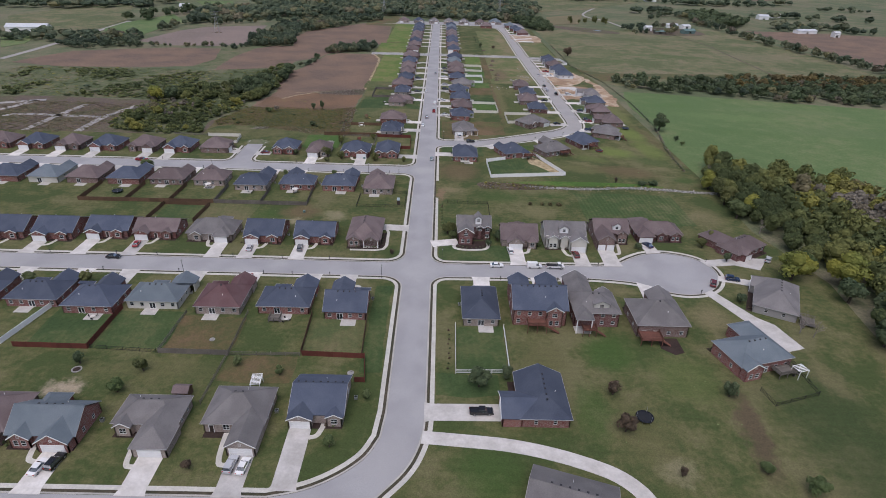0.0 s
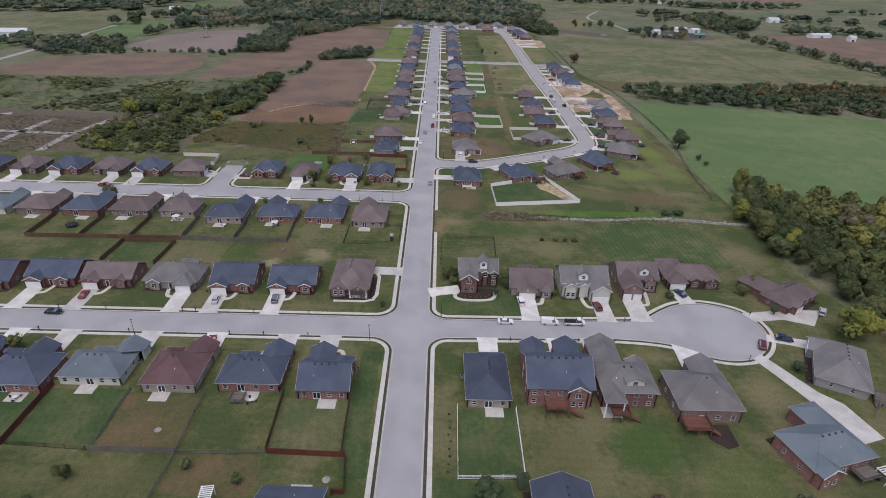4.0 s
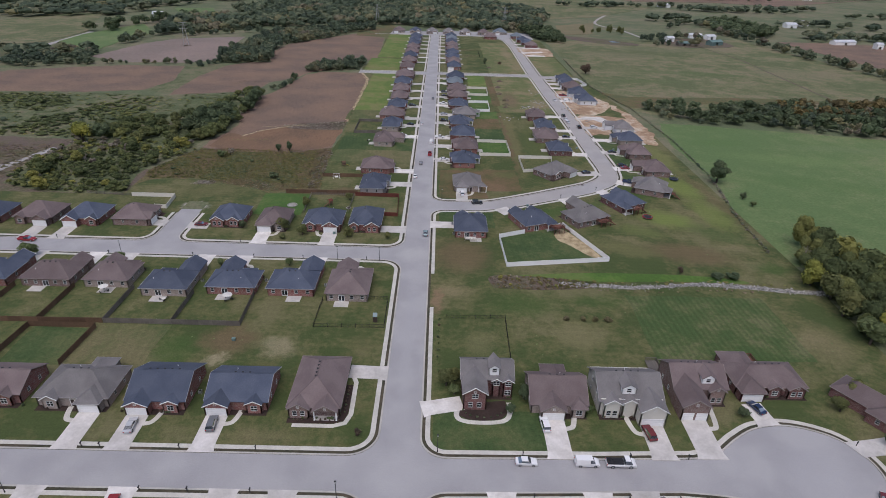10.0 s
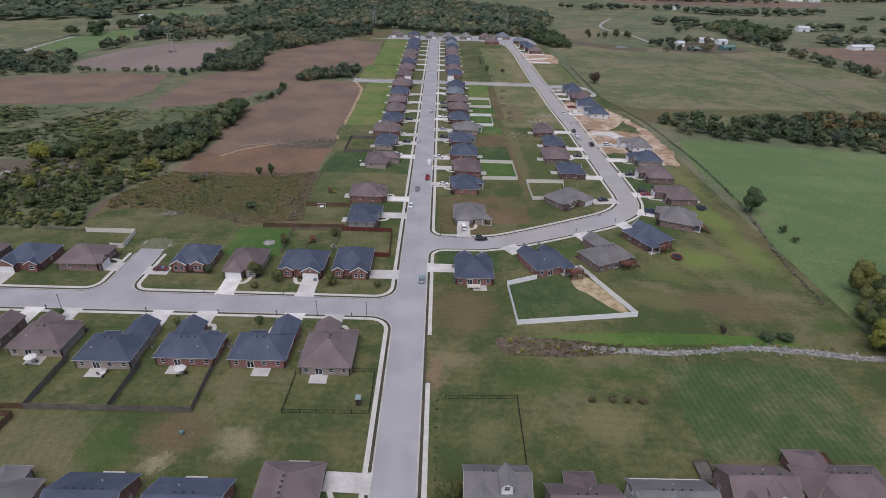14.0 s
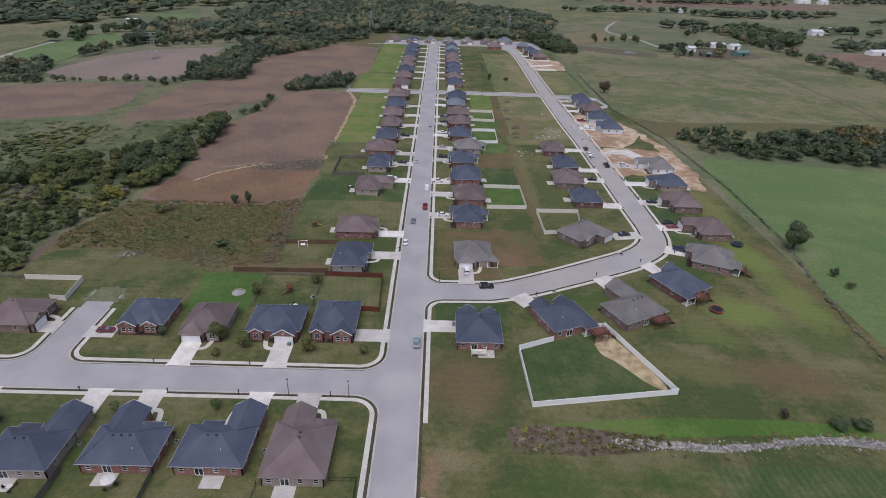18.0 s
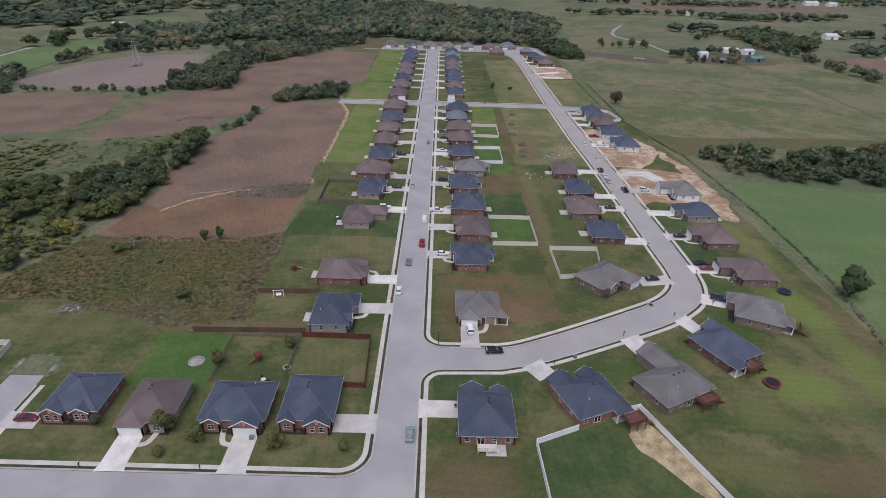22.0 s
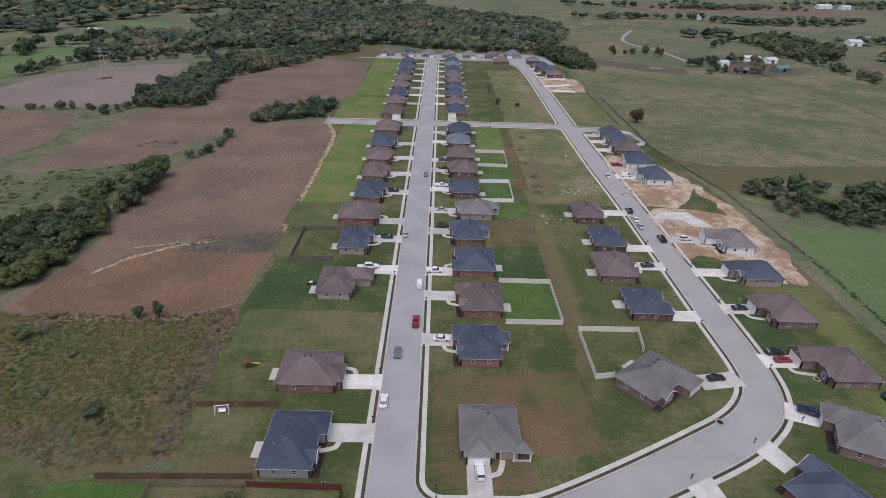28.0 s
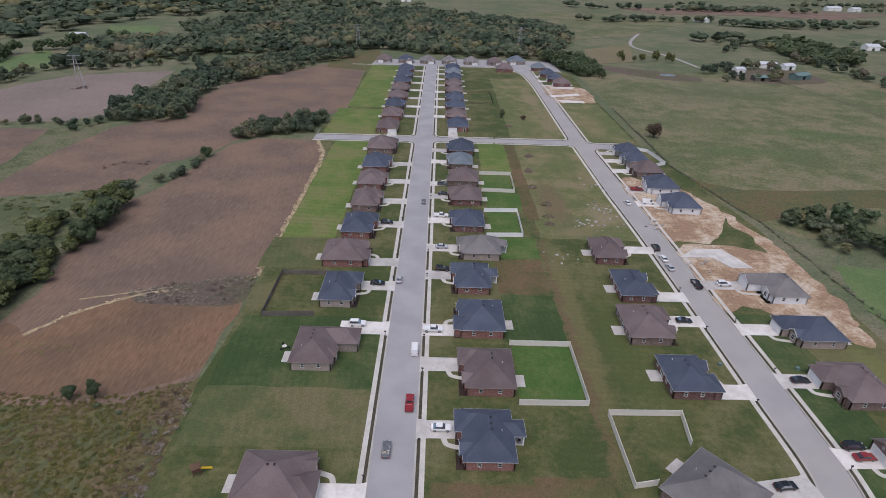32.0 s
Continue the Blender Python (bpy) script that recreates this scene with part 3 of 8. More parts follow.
CUL = [(60, 20.3), (68, 19.6), (74.5, 18.3), (79.5, 15.6), (83.8, 13.0), (89.6, 11.7), (96.2, 13.0), (101.8, 17.6), (105.0, 24.6), (104.4, 31.0), (100.3, 36.3), (92.2, 39.2), (84.2, 38.3), (77.8, 34.8), (72.0, 30.6), (66, 28.8)]
LOOP_S = [(26.3, 158.4), (38.7, 162.0), (58.8, 171.2), (77.0, 180.3), (86.3, 187.2), (91.4, 192.6), (94.3, 198.4), (96.2, 206.7), (96.8, 222.0), (96.3, 267.0), (94.8, 346.0), (93.4, 395.0)]
LOOP_N = [(26.3, 166.8), (33.0, 168.6), (49.0, 176.2), (67.5, 186.0), (77.8, 192.0), (84.0, 197.8), (87.3, 204.0), (88.4, 212.0), (88.0, 232.0), (87.6, 272.0), (86.8, 320.0), (85.2, 363.0)]
# kerb lines, each with its block on the left hand
KERBS = {
    "south_west": ([(-240, 18.7), (-3.6, 18.7, 7), (-3.6, -44), *smooth([(-4.3, -52), (-7.0, -57.8), (-12.0, -62.8), (-18.5, -66.6), (-26, -68.6)]), (-240, -68.8)], True),
    "west": ([(-240, 114.8), (-3.6, 114.4, 7), (-3.6, 27.8, 7), (-240, 28.0)], True),
    "north_west": ([(-60, 432.0), (-3.6, 432.0, 5), (-3.6, 123.2, 7), (-87, 123.8, 6), (-86.9, 148.4)], True),
    "stub_west": ([(-95.4, 148.4), (-95.4, 124.0, 6), (-240, 124.4)], True),
    "far_west": ([(-70, 660), (-3.6, 660, 4), (-3.6, 441, 5), (-60, 440.5)], True),
    "south": ([(-11.5, -76), *smooth([(-15, -77.2), (-20, -77.8), (-26, -78)]), (-240, -78)], True),
    "south_east": ([(-9, -74), *smooth([(-4.0, -68), (1.0, -61.8), (3.6, -56.2), (5.1, -49.5), (5.4, -42)]), (5.4, 18.9, 6), (30, 19.5), *smooth(CUL), (45, 28.0), (5.4, 27.5, 6), (5.4, 157.7, 6), *smooth(LOOP_S), (92.4, 427.5, 5), (114, 427.5)], True),
    "centre": ([(40, 433.4), (84.2, 433.2, 5), *reversed(smooth(LOOP_N)), (5.4, 166.7, 6), (5.4, 433.6, 5), (39, 433.4)], True),
    "north_centre": ([(40, 440.8), (5.4, 441, 5), (5.4, 660, 4), (72, 662.5, 3), *smooth([(81.0, 628), (83.2, 590), (83.6, 545)]), (83.8, 440.8, 5), (41, 440.8)], True),
    "north_east": ([(114, 436), (91.8, 436.5, 5), (91.3, 535), (89.2, 600), (88.4, 654)], True),
}
OUTER = {
    "south": [(-240, -110), (-11.5, -110)],
    "south_west": [(-240, -68.8), (-240, 18.7)],
    "west": [(-240, 28.0), (-240, 114.8)],
    "north_west": [(-86.9, 163), (-67, 170), (-44, 174), (-48, 233), (-47, 250), (-47.5, 300), (-47.5, 406), (-57, 432)],
    "stub_west": [(-240, 165), (-95.4, 165)],
    "far_west": [(-60, 440.5), (-58, 470), (-51, 500), (-55, 628), (-70, 660)],
    "south_east": [(114, 427.5), (124, 427), (128, 400), (136, 330), (136, 110), (134, 60), (142, 20), (138, -8), (136, -40), (136, -110), (-9, -110)],
    "north_east": [(88.4, 654), (96, 664), (122, 640), (122, 436)],
}
for key, (line, left) in KERBS.items():
    path = rounded(line)
    outline = [(p.x, p.y) for p in path] + OUTER.get(key, [])
    sheet("lawn_" + key, outline, 0.13, LAWN, "mown autumn lawns of a street block", "lawn")
    cut = path
    area = sum(a[0] * b[1] - b[0] * a[1] for a, b in zip(outline, outline[1:] + outline[:1]))
    s = 1 if area > 0 else -1
    ribbon("kerb_" + key, cut, 0.0, s * 0.42, -0.1, 0.16, KERB, "pale concrete street kerb", "kerb", 3.0, 0.012)
    ribbon("verge_" + key, cut, s * 0.42, s * 1.15, 0.0, 0.145, VERGE, "dark thin grass verge beside the kerb", "verge")
    if key == "south_east":
        # the pavement breaks off beside the creek
        runs = [[p for p in cut if p.y < 85.5], [Vector((5.4, 105.5))] + [p for p in cut if p.y > 106 and p.y < 426]]
        runs[0] = runs[0] + [Vector((5.4, 85.5))]
    else:
        runs = [cut]
    for run in runs:
        ribbon("sidewalk_" + key, run, s * 1.15, s * 2.28, 0.0, 0.17, WALK, "pale concrete sidewalk slabs with open joints", "sidewalk", 1.8, 0.018)


def strip(name, a, b, width, z, material, label, category="driveway"):
    """A straight concrete strip from a to b."""
    a, b = Vector(a), Vector(b)
    n = (b - a).normalized()
    n = Vector((-n.y, n.x)) * width / 2
    flare = n * 1.16
    e = b + (a - b).normalized() * min(1.6, (b - a).length * 0.4)
    g = Geo().prism([tuple(v) for v in (a - n, e - n, b - flare, b + flare, e + n, a + n)], 0.0, z)
    return piece(name, g, material, label, category, kind="structure")


def patch(name, xy, z, material, label, category="lawn", ragged=0.0):
    if ragged:
        P = [Vector(p) for p in xy]
        xy = []
        for a, b in zip(P, P[1:] + P[:1]):
            k = max(1, int((b - a).length / 1.2))
            for i in range(k):
                q = a.lerp(b, i / k)
                xy.append((q.x + ragged * noise.noise(Vector((q.x * 0.13, q.y * 0.13, 1.7))), q.y + ragged * noise.noise(Vector((q.x * 0.13, q.y * 0.13, 8.3)))))
    return sheet(name, xy, z, material, label, category, 0.2)


def rect(x0, y0, x1, y1):
    return [(x0, y0), (x1, y0), (x1, y1), (x0, y1)]

# ---- houses ----
PITCH, OVER = 0.62, 0.45
SHARED = {}


def shared(key, build, mats):
    if key not in SHARED:
        g = Geo()
        build(g)
        SHARED[key] = g.mesh(key[0], mats)
    return SHARED[key]


def window_meshes(w, h):
    def frame_geo(g):
        cols = [(-w / 2 + 0.06, w / 2 - 0.06)] if w < 1.2 else [(-w / 2 + 0.06, -0.03), (0.03, w / 2 - 0.06)]
        holes = [(c0, z0, c1, z1) for c0, c1 in cols for z0, z1 in ((0.06, h / 2 - 0.025), (h / 2 + 0.025, h - 0.06))]
        plate(g, holes, -w / 2, w / 2, -0.05, h, lambda u, v, t: (u, -0.05 + 0.15 * t, v))

    def pane_geo(g):
        g.box(0, 0.04, 0.05, w - 0.12, 0.012, h - 0.1)

    return shared(("window", w, h), frame_geo, [WINDOW_FRAME]), shared(("pane", w, h), pane_geo, [PANE])


def plain_window(w, h):
    """A far window: frame and pane in one mesh."""
    def build(g):
        plate(g, [(-w / 2 + 0.09, 0.09, w / 2 - 0.09, h / 2 - 0.035), (-w / 2 + 0.09, h / 2 + 0.035, w / 2 - 0.09, h - 0.09)], -w / 2, w / 2, -0.05, h, lambda u, v, t: (u, -0.05 + 0.15 * t, v))
        g.box(0, 0.04, 0.05, w - 0.12, 0.012, h - 0.1, 1)

    return shared(("window", w, h, "far"), build, [WINDOW_FRAME, PANE])


def garage_mesh(w):
    def build(g):
        for i in range(4):
            g.box(0, 0.05, 0.02 + i * 0.53, w - 0.1, 0.05, 0.51)
            n = int(w / 0.6)
            for j in range(n):
                g.box((j + 0.5) * (w - 0.1) / n - (w - 0.1) / 2, 0.018, 0.10 + i * 0.53, (w - 0.1) / n - 0.14, 0.02, 0.34)
        for sx in (-1, 1):
            g.box(sx * (w / 2 + 0.02), 0.02, 0, 0.14, 0.2, 2.24)
        g.box(0, 0.02, 2.14, w + 0.2, 0.2, 0.16)

    return shared(("garage_door", w), build, [GARAGE])


def door_mesh():
    def build(g):
        g.box(0, 0.06, 0, 0.95, 0.06, 2.05)
        for z in (0.2, 1.05):
            for x in (-0.22, 0.22):
                g.box(x, 0.02, z, 0.3, 0.03, 0.7)
        for sx in (-1, 1):
            g.box(sx * 0.53, 0.02, 0, 0.11, 0.18, 2.15, 1)
        g.box(0, 0.02, 2.07, 1.17, 0.18, 0.12, 1)
        g.tube((0.38, -0.05, 1.0), (0.38, 0.05, 1.0), 0.03, 0.03, 6, 1)

    return shared(("door",), build, [DOOR, TRIM])


def slider_mesh():
    def build(g):
        for sx in (-1, 0, 1):
            g.box(sx * 0.87, 0.03, 0, 0.10, 0.14, 2.1)
        for z in (0, 2.0):
            g.box(0, 0.03, z, 1.84, 0.14, 0.10)

    def pane(g):
        g.box(0, 0.04, 0.1, 1.7, 0.012, 1.9)

    return shared(("patio_door",), build, [TRIM]), shared(("slider_pane",), pane, [PANE])


def vent_mesh():
    def build(g):
        g.box(0, 0, -0.25, 0.36, 0.36, 0.36)
        g.box(0, 0, 0.11, 0.46, 0.46, 0.06)

    return shared(("roof_vent",), build, [VENT])


def fit(ob, x, y, z, turn=0.0):
    ob.location, ob.rotation_euler = (x, y, z), (0, 0, turn)
    return ob


def plate(g, holes, u0, u1, v0, v1, at):
    """A slab with square holes through it as one connected mesh; at(u, v, t) places a point, t from 0 (outer face) to 1."""
    us = sorted({u0, u1, *(x for h in holes for x in (h[0], h[2]))})
    vs = sorted({v0, v1, *(x for h in holes for x in (h[1], h[3]))})
    nu, nv = len(us) - 1, len(vs) - 1

    def solid(i, j):
        if not (0 <= i < nu and 0 <= j < nv):
            return False
        cu, cv = (us[i] + us[i + 1]) / 2, (vs[j] + vs[j + 1]) / 2
        return not any(h[0] < cu < h[2] and h[1] < cv < h[3] for h in holes)

    ids = {}

    def vid(i, j, t):
        if (i, j, t) not in ids:
            ids[i, j, t] = len(g.v)
            g.v.append(at(us[i], vs[j], t))
        return ids[i, j, t]

    for i in range(nu):
        for j in range(nv):
            if not solid(i, j):
                continue
            c = ((i, j), (i + 1, j), (i + 1, j + 1), (i, j + 1))
            g.f.append(tuple(vid(*q, 0) for q in c))
            g.f.append(tuple(vid(*q, 1) for q in reversed(c)))
            g.m += [0, 0]
            for k, (di, dj) in enumerate(((0, -1), (1, 0), (0, 1), (-1, 0))):
                if not solid(i + di, j + dj):
                    p, q = c[k], c[(k + 1) % 4]
                    g.f.append((vid(*p, 0), vid(*p, 1), vid(*q, 1), vid(*q, 0)))
                    g.m.append(0)
    return g


def bent(g, pts, outs, t, h):
    """A board of height h and thickness t along corner points, hanging down from them; outs: its outward direction at each."""
    k = len(g.v)
    for p, o in zip(pts, outs):
        for dz, dt in ((0, 0), (0, t), (-h, t), (-h, 0)):
            g.v.append((p[0] + o[0] * dt, p[1] + o[1] * dt, p[2] + dz))
    for i in range(len(pts) - 1):
        for j in range(4):
            n = (j + 1) % 4
            g.f.append((k + 4 * i + j, k + 4 * i + n, k + 4 * i + 4 + n, k + 4 * i + 4 + j))
            g.m.append(0)
    return g


def wall_run(house, fine, a, b, height, openings, material, name="wall"):
    """A wall 0.25 thick from a to b, its outer face on the right of the way, with real openings
    (centre along it, sill, width, height, what fills it)."""
    a, b = Vector(a), Vector(b)
    L = (b - a).length
    d = (b - a) / L
    inn = Vector((-d.y, d.x)) * 0.25
    g = Geo()
    plate(g, [(c - w / 2, sill, c + w / 2, sill + h) for c, sill, w, h, _ in openings], 0.0, L, -0.1, height,
          lambda u, v, t: (a.x + d.x * u + inn.x * t, a.y + d.y * u + inn.y * t, v))
    part(name, g, material, house)
    turn = math.atan2(d.y, d.x)
    for c, sill, w, h, what in openings:
        p = a + d * c
        if what == "window" and not fine:
            fit(part("window", plain_window(round(w, 2), round(h, 2)), None, house), p.x, p.y, sill, turn)
        elif what == "window":
            fr, pn = window_meshes(round(w, 2), round(h, 2))
            o = fit(part("window", fr, None, house), p.x, p.y, sill, turn)
            part("pane", pn, None, o)
        elif what == "garage":
            fit(part("garage_door", garage_mesh(round(w, 2)), None, house, "white panelled garage door"), p.x, p.y, 0, turn)
        elif what == "door":
            fit(part("door", door_mesh(), None, house), p.x, p.y, 0, turn)
        elif what == "slider":
            fr, pn = slider_mesh()
            o = fit(part("patio_door", fr, None, house), p.x, p.y, 0.05, turn)
            part("pane", pn, None, o)


def roof_faces(a, b, ze, k, style):
    """Planes of a roof over a rectangle of half sizes a (x) and b (y), counter-clockwise from above."""
    c = [(-a, -b, ze), (a, -b, ze), (a, b, ze), (-a, b, ze)]
    if style == "gable":
        zr = ze + k * b
        r = [(-a, 0, zr), (a, 0, zr)]
        return [[c[0], c[1], r[1], r[0]], [c[2], c[3], r[0], r[1]]], zr, r
    if style == "halfhip":
        zr = ze + k * b
        r = [(-a, 0, zr), (a - b, 0, zr)]
        return [[c[0], c[1], r[1], r[0]], [c[1], c[2], r[1]], [c[2], c[3], r[0], r[1]]], zr, r
    if style == "gable_y":
        zr = ze + k * a
        r = [(0, -b, zr), (0, b, zr)]
        return [[c[1], c[2], r[1], r[0]], [c[3], c[0], r[0], r[1]]], zr, r
    if a >= b:
        zr = ze + k * b
        r = [(-a + b, 0, zr), (a - b, 0, zr)]
        return [[c[0], c[1], r[1], r[0]], [c[1], c[2], r[1]], [c[2], c[3], r[0], r[1]], [c[3], c[0], r[0]]], zr, r
    zr = ze + k * a
    r = [(0, -b + a, zr), (0, b - a, zr)]
    return [[c[0], c[1], r[0]], [c[1], c[2], r[1], r[0]], [c[2], c[3], r[1]], [c[3], c[0], r[0], r[1]]], zr, r


HOUSE_WORDS = {"slate": "dark blue-grey shingle roof", "brown": "brown shingle roof", "grey": "weathered grey shingle roof", "maroon": "maroon shingle roof", "pale": "pale blue-grey shingle roof"}
WALL_WORDS = {"red": "red brick", "dark": "dark red brick", "tan": "tan brick", "brown": "brown brick", "grey": "grey siding", "white": "unfinished white-wrapped", "cream": "cream siding"}


def house(x, y, turn, w, d, roof="slate", wall="red", wings=(), ze=2.9, style="hip", detail=2, kerb=None, drive=None, path=True, rear="patio", vents=True, pitch=PITCH, group="houses of the estate"):
    """A detached house. w and d are the eave sizes across and along its front-to-back axis; the front looks to -y before it is turned.
    wings: (centre, width, reach, roof kind, what stands in its front, side), side -1 for the front and 1 for the back."""
    storeys = "two-storey" if ze > 4.4 else "one-storey"
    ob = thing("house", f"{storeys} {WALL_WORDS[wall]} house with {HOUSE_WORDS[roof]}", "house", pose(x, y, 0.13, 0, 0, turn), group)
    rng = random.Random(int(x * 7 + y * 13))
    a, b = w / 2, d / 2
    wa, wb = a - OVER, b - OVER
    rm, wm = ROOF[roof], WALL[wall]
    fine = y < 190 and x > -112
    gut = EAVES.get(roof, EAVES["grey"])
    if vents and y > 330:
        vents = 0
    # main roof
    faces, zr, ridge = roof_faces(a, b, ze, pitch, style)
    g = Geo()
    for f in faces:
        g.slab(f, (0, 0, -0.16))
    part("roof", g.weld(), rm, ob)
    # ridge caps, tapering down the hips and joined at the ridge ends
    if detail > 1:
        g = Geo()
        p, q = Vector(ridge[0]) + Vector((0, 0, 0.05)), Vector(ridge[1]) + Vector((0, 0, 0.05))
        lines = []
        if style == "hip":
            for c in ((-a, -b), (a, -b), (a, b), (-a, b)):
                lines.append((min((p, q), key=lambda v: (v.x - c[0]) ** 2 + (v.y - c[1]) ** 2), Vector((c[0], c[1], ze + 0.03))))
        if (q - p).length > 0.5:
            lines += [(p, q), (q, p)]
        for t, e in lines:
            n = (e - t).cross(Vector((0, 0, 1))).normalized() * 0.16
            g.slab([t, e - n, e + Vector((0, 0, 0.03)), e + n], (0, 0, -0.05))
        part("ridge_cap", g.weld(), rm, ob)
    # eaves boards
    g = Geo()
    if style == "gable":
        for s in (-1, 1):
            g = Geo() if s > 0 else g
            bent(g, [(s * a, -b, ze), (s * a, 0, zr), (s * a, b, ze)], [(s, 0)] * 3, 0.06, 0.16)
            if s < 0:
                part("fascia", g, gut, ob)
    elif style == "halfhip":
        bent(g, [(-a, 0, zr), (-a, -b, ze), (a, -b, ze), (a, b, ze), (-a, b, ze), (-a, 0, zr)], [(-1, 0), (-1, -1), (1, -1), (1, 1), (-1, 1), (-1, 0)], 0.06, 0.13)
    elif style == "gable_y":
        for s in (-1, 1):
            bent(g, [(-a, s * b, ze), (0, s * b, zr), (a, s * b, ze)], [(0, s)] * 3, 0.06, 0.16)
    else:
        bent(g, [(-a, -b, ze), (a, -b, ze), (a, b, ze), (-a, b, ze), (-a, -b, ze)], [(-1, -1), (1, -1), (1, 1), (-1, 1), (-1, -1)], 0.06, 0.13)
    part("fascia", g, gut, ob)
    if style in ("gable", "halfhip"):
        for s in (-1, 1) if style == "gable" else (-1,):
            g = Geo().slab([(s * wa, -wb, ze - 0.18), (s * wa, wb, ze - 0.18), (s * wa, 0, zr - 0.62)], (-s * 0.22, 0, 0))
            part("gable_wall", g, wm, ob)
    if style == "gable_y":
        for s in (-1, 1):
            g = Geo().slab([(-wa, s * wb, ze - 0.18), (wa, s * wb, ze - 0.18), (0, s * wb, zr - 0.62)], (0, -s * 0.22, 0))
            part("gable_wall", g, wm, ob)
    # openings in the main walls
    rows = [0.9] if ze < 4.4 else [0.9, 3.5]
    blocked = [(c - ww / 2, c + ww / 2) for c, ww, r, kind, what, side in wings if side < 0]
    blocked_back = [(c - ww / 2, c + ww / 2) for c, ww, r, kind, what, side in wings if side > 0]

    def free(u, half, spans):
        return all(u + half < s0 - 0.2 or u - half > s1 + 0.2 for s0, s1 in spans)

    front, back, sides = [], [], [[], []]
    hasdoor = False
    n = max(2, int(w / 3.2))
    for i in range(n):
        u = -wa + (i + 0.5) * 2 * wa / n
        for r in rows:
            low = r == rows[0]
            if low and free(u, 0.9, blocked):
                if not hasdoor:
                    front.append((u + wa, 0, 1.0, 2.1, "door"))
                    hasdoor = True
                else:
                    front.append((u + wa, 0.8, 1.5, 1.5, "window"))
            elif not low and (free(u, 0.9, blocked) or detail > 1):
                front.append((u + wa, r, 1.3, 1.4, "window"))
            if low and free(u, 1.0, blocked_back):
                if i == n // 2:
                    back.append((wa - u, 0.05, 1.8, 2.1, "slider"))
                elif detail > 1:
                    back.append((wa - u, r, 1.1, 1.3, "window"))
            elif not low:
                back.append((wa - u, r, 1.1, 1.3, "window"))
    if detail > 0:
        for k in (0, 1):
            for r in rows:
                for u in ((0.3, 0.7) if detail > 1 else (0.45,)):
                    sides[k].append((2 * wb * u, r + 0.1, 0.9, 1.2, "window"))
    wall_run(ob, fine, (-wa, -wb), (wa, -wb), ze - 0.1, front, wm)
    wall_run(ob, fine, (wa, -wb), (wa, wb), ze - 0.1, sides[0], wm)
    wall_run(ob, fine, (wa, wb), (-wa, wb), ze - 0.1, back, wm)
    wall_run(ob, fine, (-wa, wb), (-wa, -wb), ze - 0.1, sides[1], wm)
    # wings
    garage = None
    for c, ww, reach, kind, what, side in wings:
        r = ww / 2
        zw = ze if r * pitch + ze < zr + 0.6 else ze - 0.0
        back_in = min(r, min(a, b) - 0.1)
        s = side
        yf, ye = s * (b + reach), s * b
        zt = zw + pitch * r
        yb = s * (b - back_in)
        g = Geo()
        if kind == "hip":
            yr = s * (b + reach - r) if reach + back_in > r else yb
            L_ = [(c - r, yf, zw), (c, yr, zt), (c, yb, zt), (c - r, ye, zw)]
            R_ = [(c + r, yf, zw), (c, yr, zt), (c, yb, zt), (c + r, ye, zw)]
            g.slab(L_, (0, 0, -0.16))
            g.slab(R_, (0, 0, -0.16))
            g.slab([(c - r, yf, zw), (c + r, yf, zw), (c, yr, zt)], (0, 0, -0.16))
        else:
            g.slab([(c - r, yf, zw), (c, yf, zt), (c, yb, zt), (c - r, ye, zw)], (0, 0, -0.16))
            g.slab([(c + r, yf, zw), (c, yf, zt), (c, yb, zt), (c + r, ye, zw)], (0, 0, -0.16))
        part("wing_roof", g.weld(), rm, ob)
        g = Geo()
        if kind == "hip":
            bent(g, [(c - r, ye, zw), (c - r, yf, zw), (c + r, yf, zw), (c + r, ye, zw)], [(-1, 0), (-1, s), (1, s), (1, 0)], 0.06, 0.13)
        else:
            bent(g, [(c - r, yf, zw), (c, yf, zt), (c + r, yf, zw)], [(-0.2, s), (0, s), (0.2, s)], 0.07, 0.24)
        part("fascia", g, TRIM if kind != "hip" and roof != "brown" else gut, ob)
        hw = r - OVER * 0.8
        yw = yf - s * OVER * 0.7
        ym = s * wb
        if kind != "hip":
            g = Geo().slab([(c - hw, yw, zw - 0.14), (c + hw, yw, zw - 0.14), (c, yw, zw - 0.14 + (hw) * pitch + 0.05)], (0, -s * 0.22, 0))
            part("gable_wall", g, wm, ob)
            if detail > 1 and r > 2.2:
                fr, pn = window_meshes(0.6, 0.7)
                o = fit(part("gable_vent", fr, None, ob), c, yw - 0.0, zw + 0.15, 0 if s < 0 else math.pi)
        ops = []
        if what == "garage":
            gw = min(4.9, 2 * hw - 0.8)
            ops = [(hw, 0, gw, 2.2, "garage")]
        elif what == "double":
            ops = [(hw * 0.5, 0, 2.5, 2.2, "garage"), (hw * 1.5, 0, 2.5, 2.2, "garage")]
        elif what == "window":
            ops = [(hw * 0.62, 0.8, 1.1, 1.5, "window"), (hw * 1.38, 0.8, 1.1, 1.5, "window")] if hw > 1.9 else [(hw, 0.8, 1.5, 1.5, "window")]
        elif what == "porch":
            ops = None
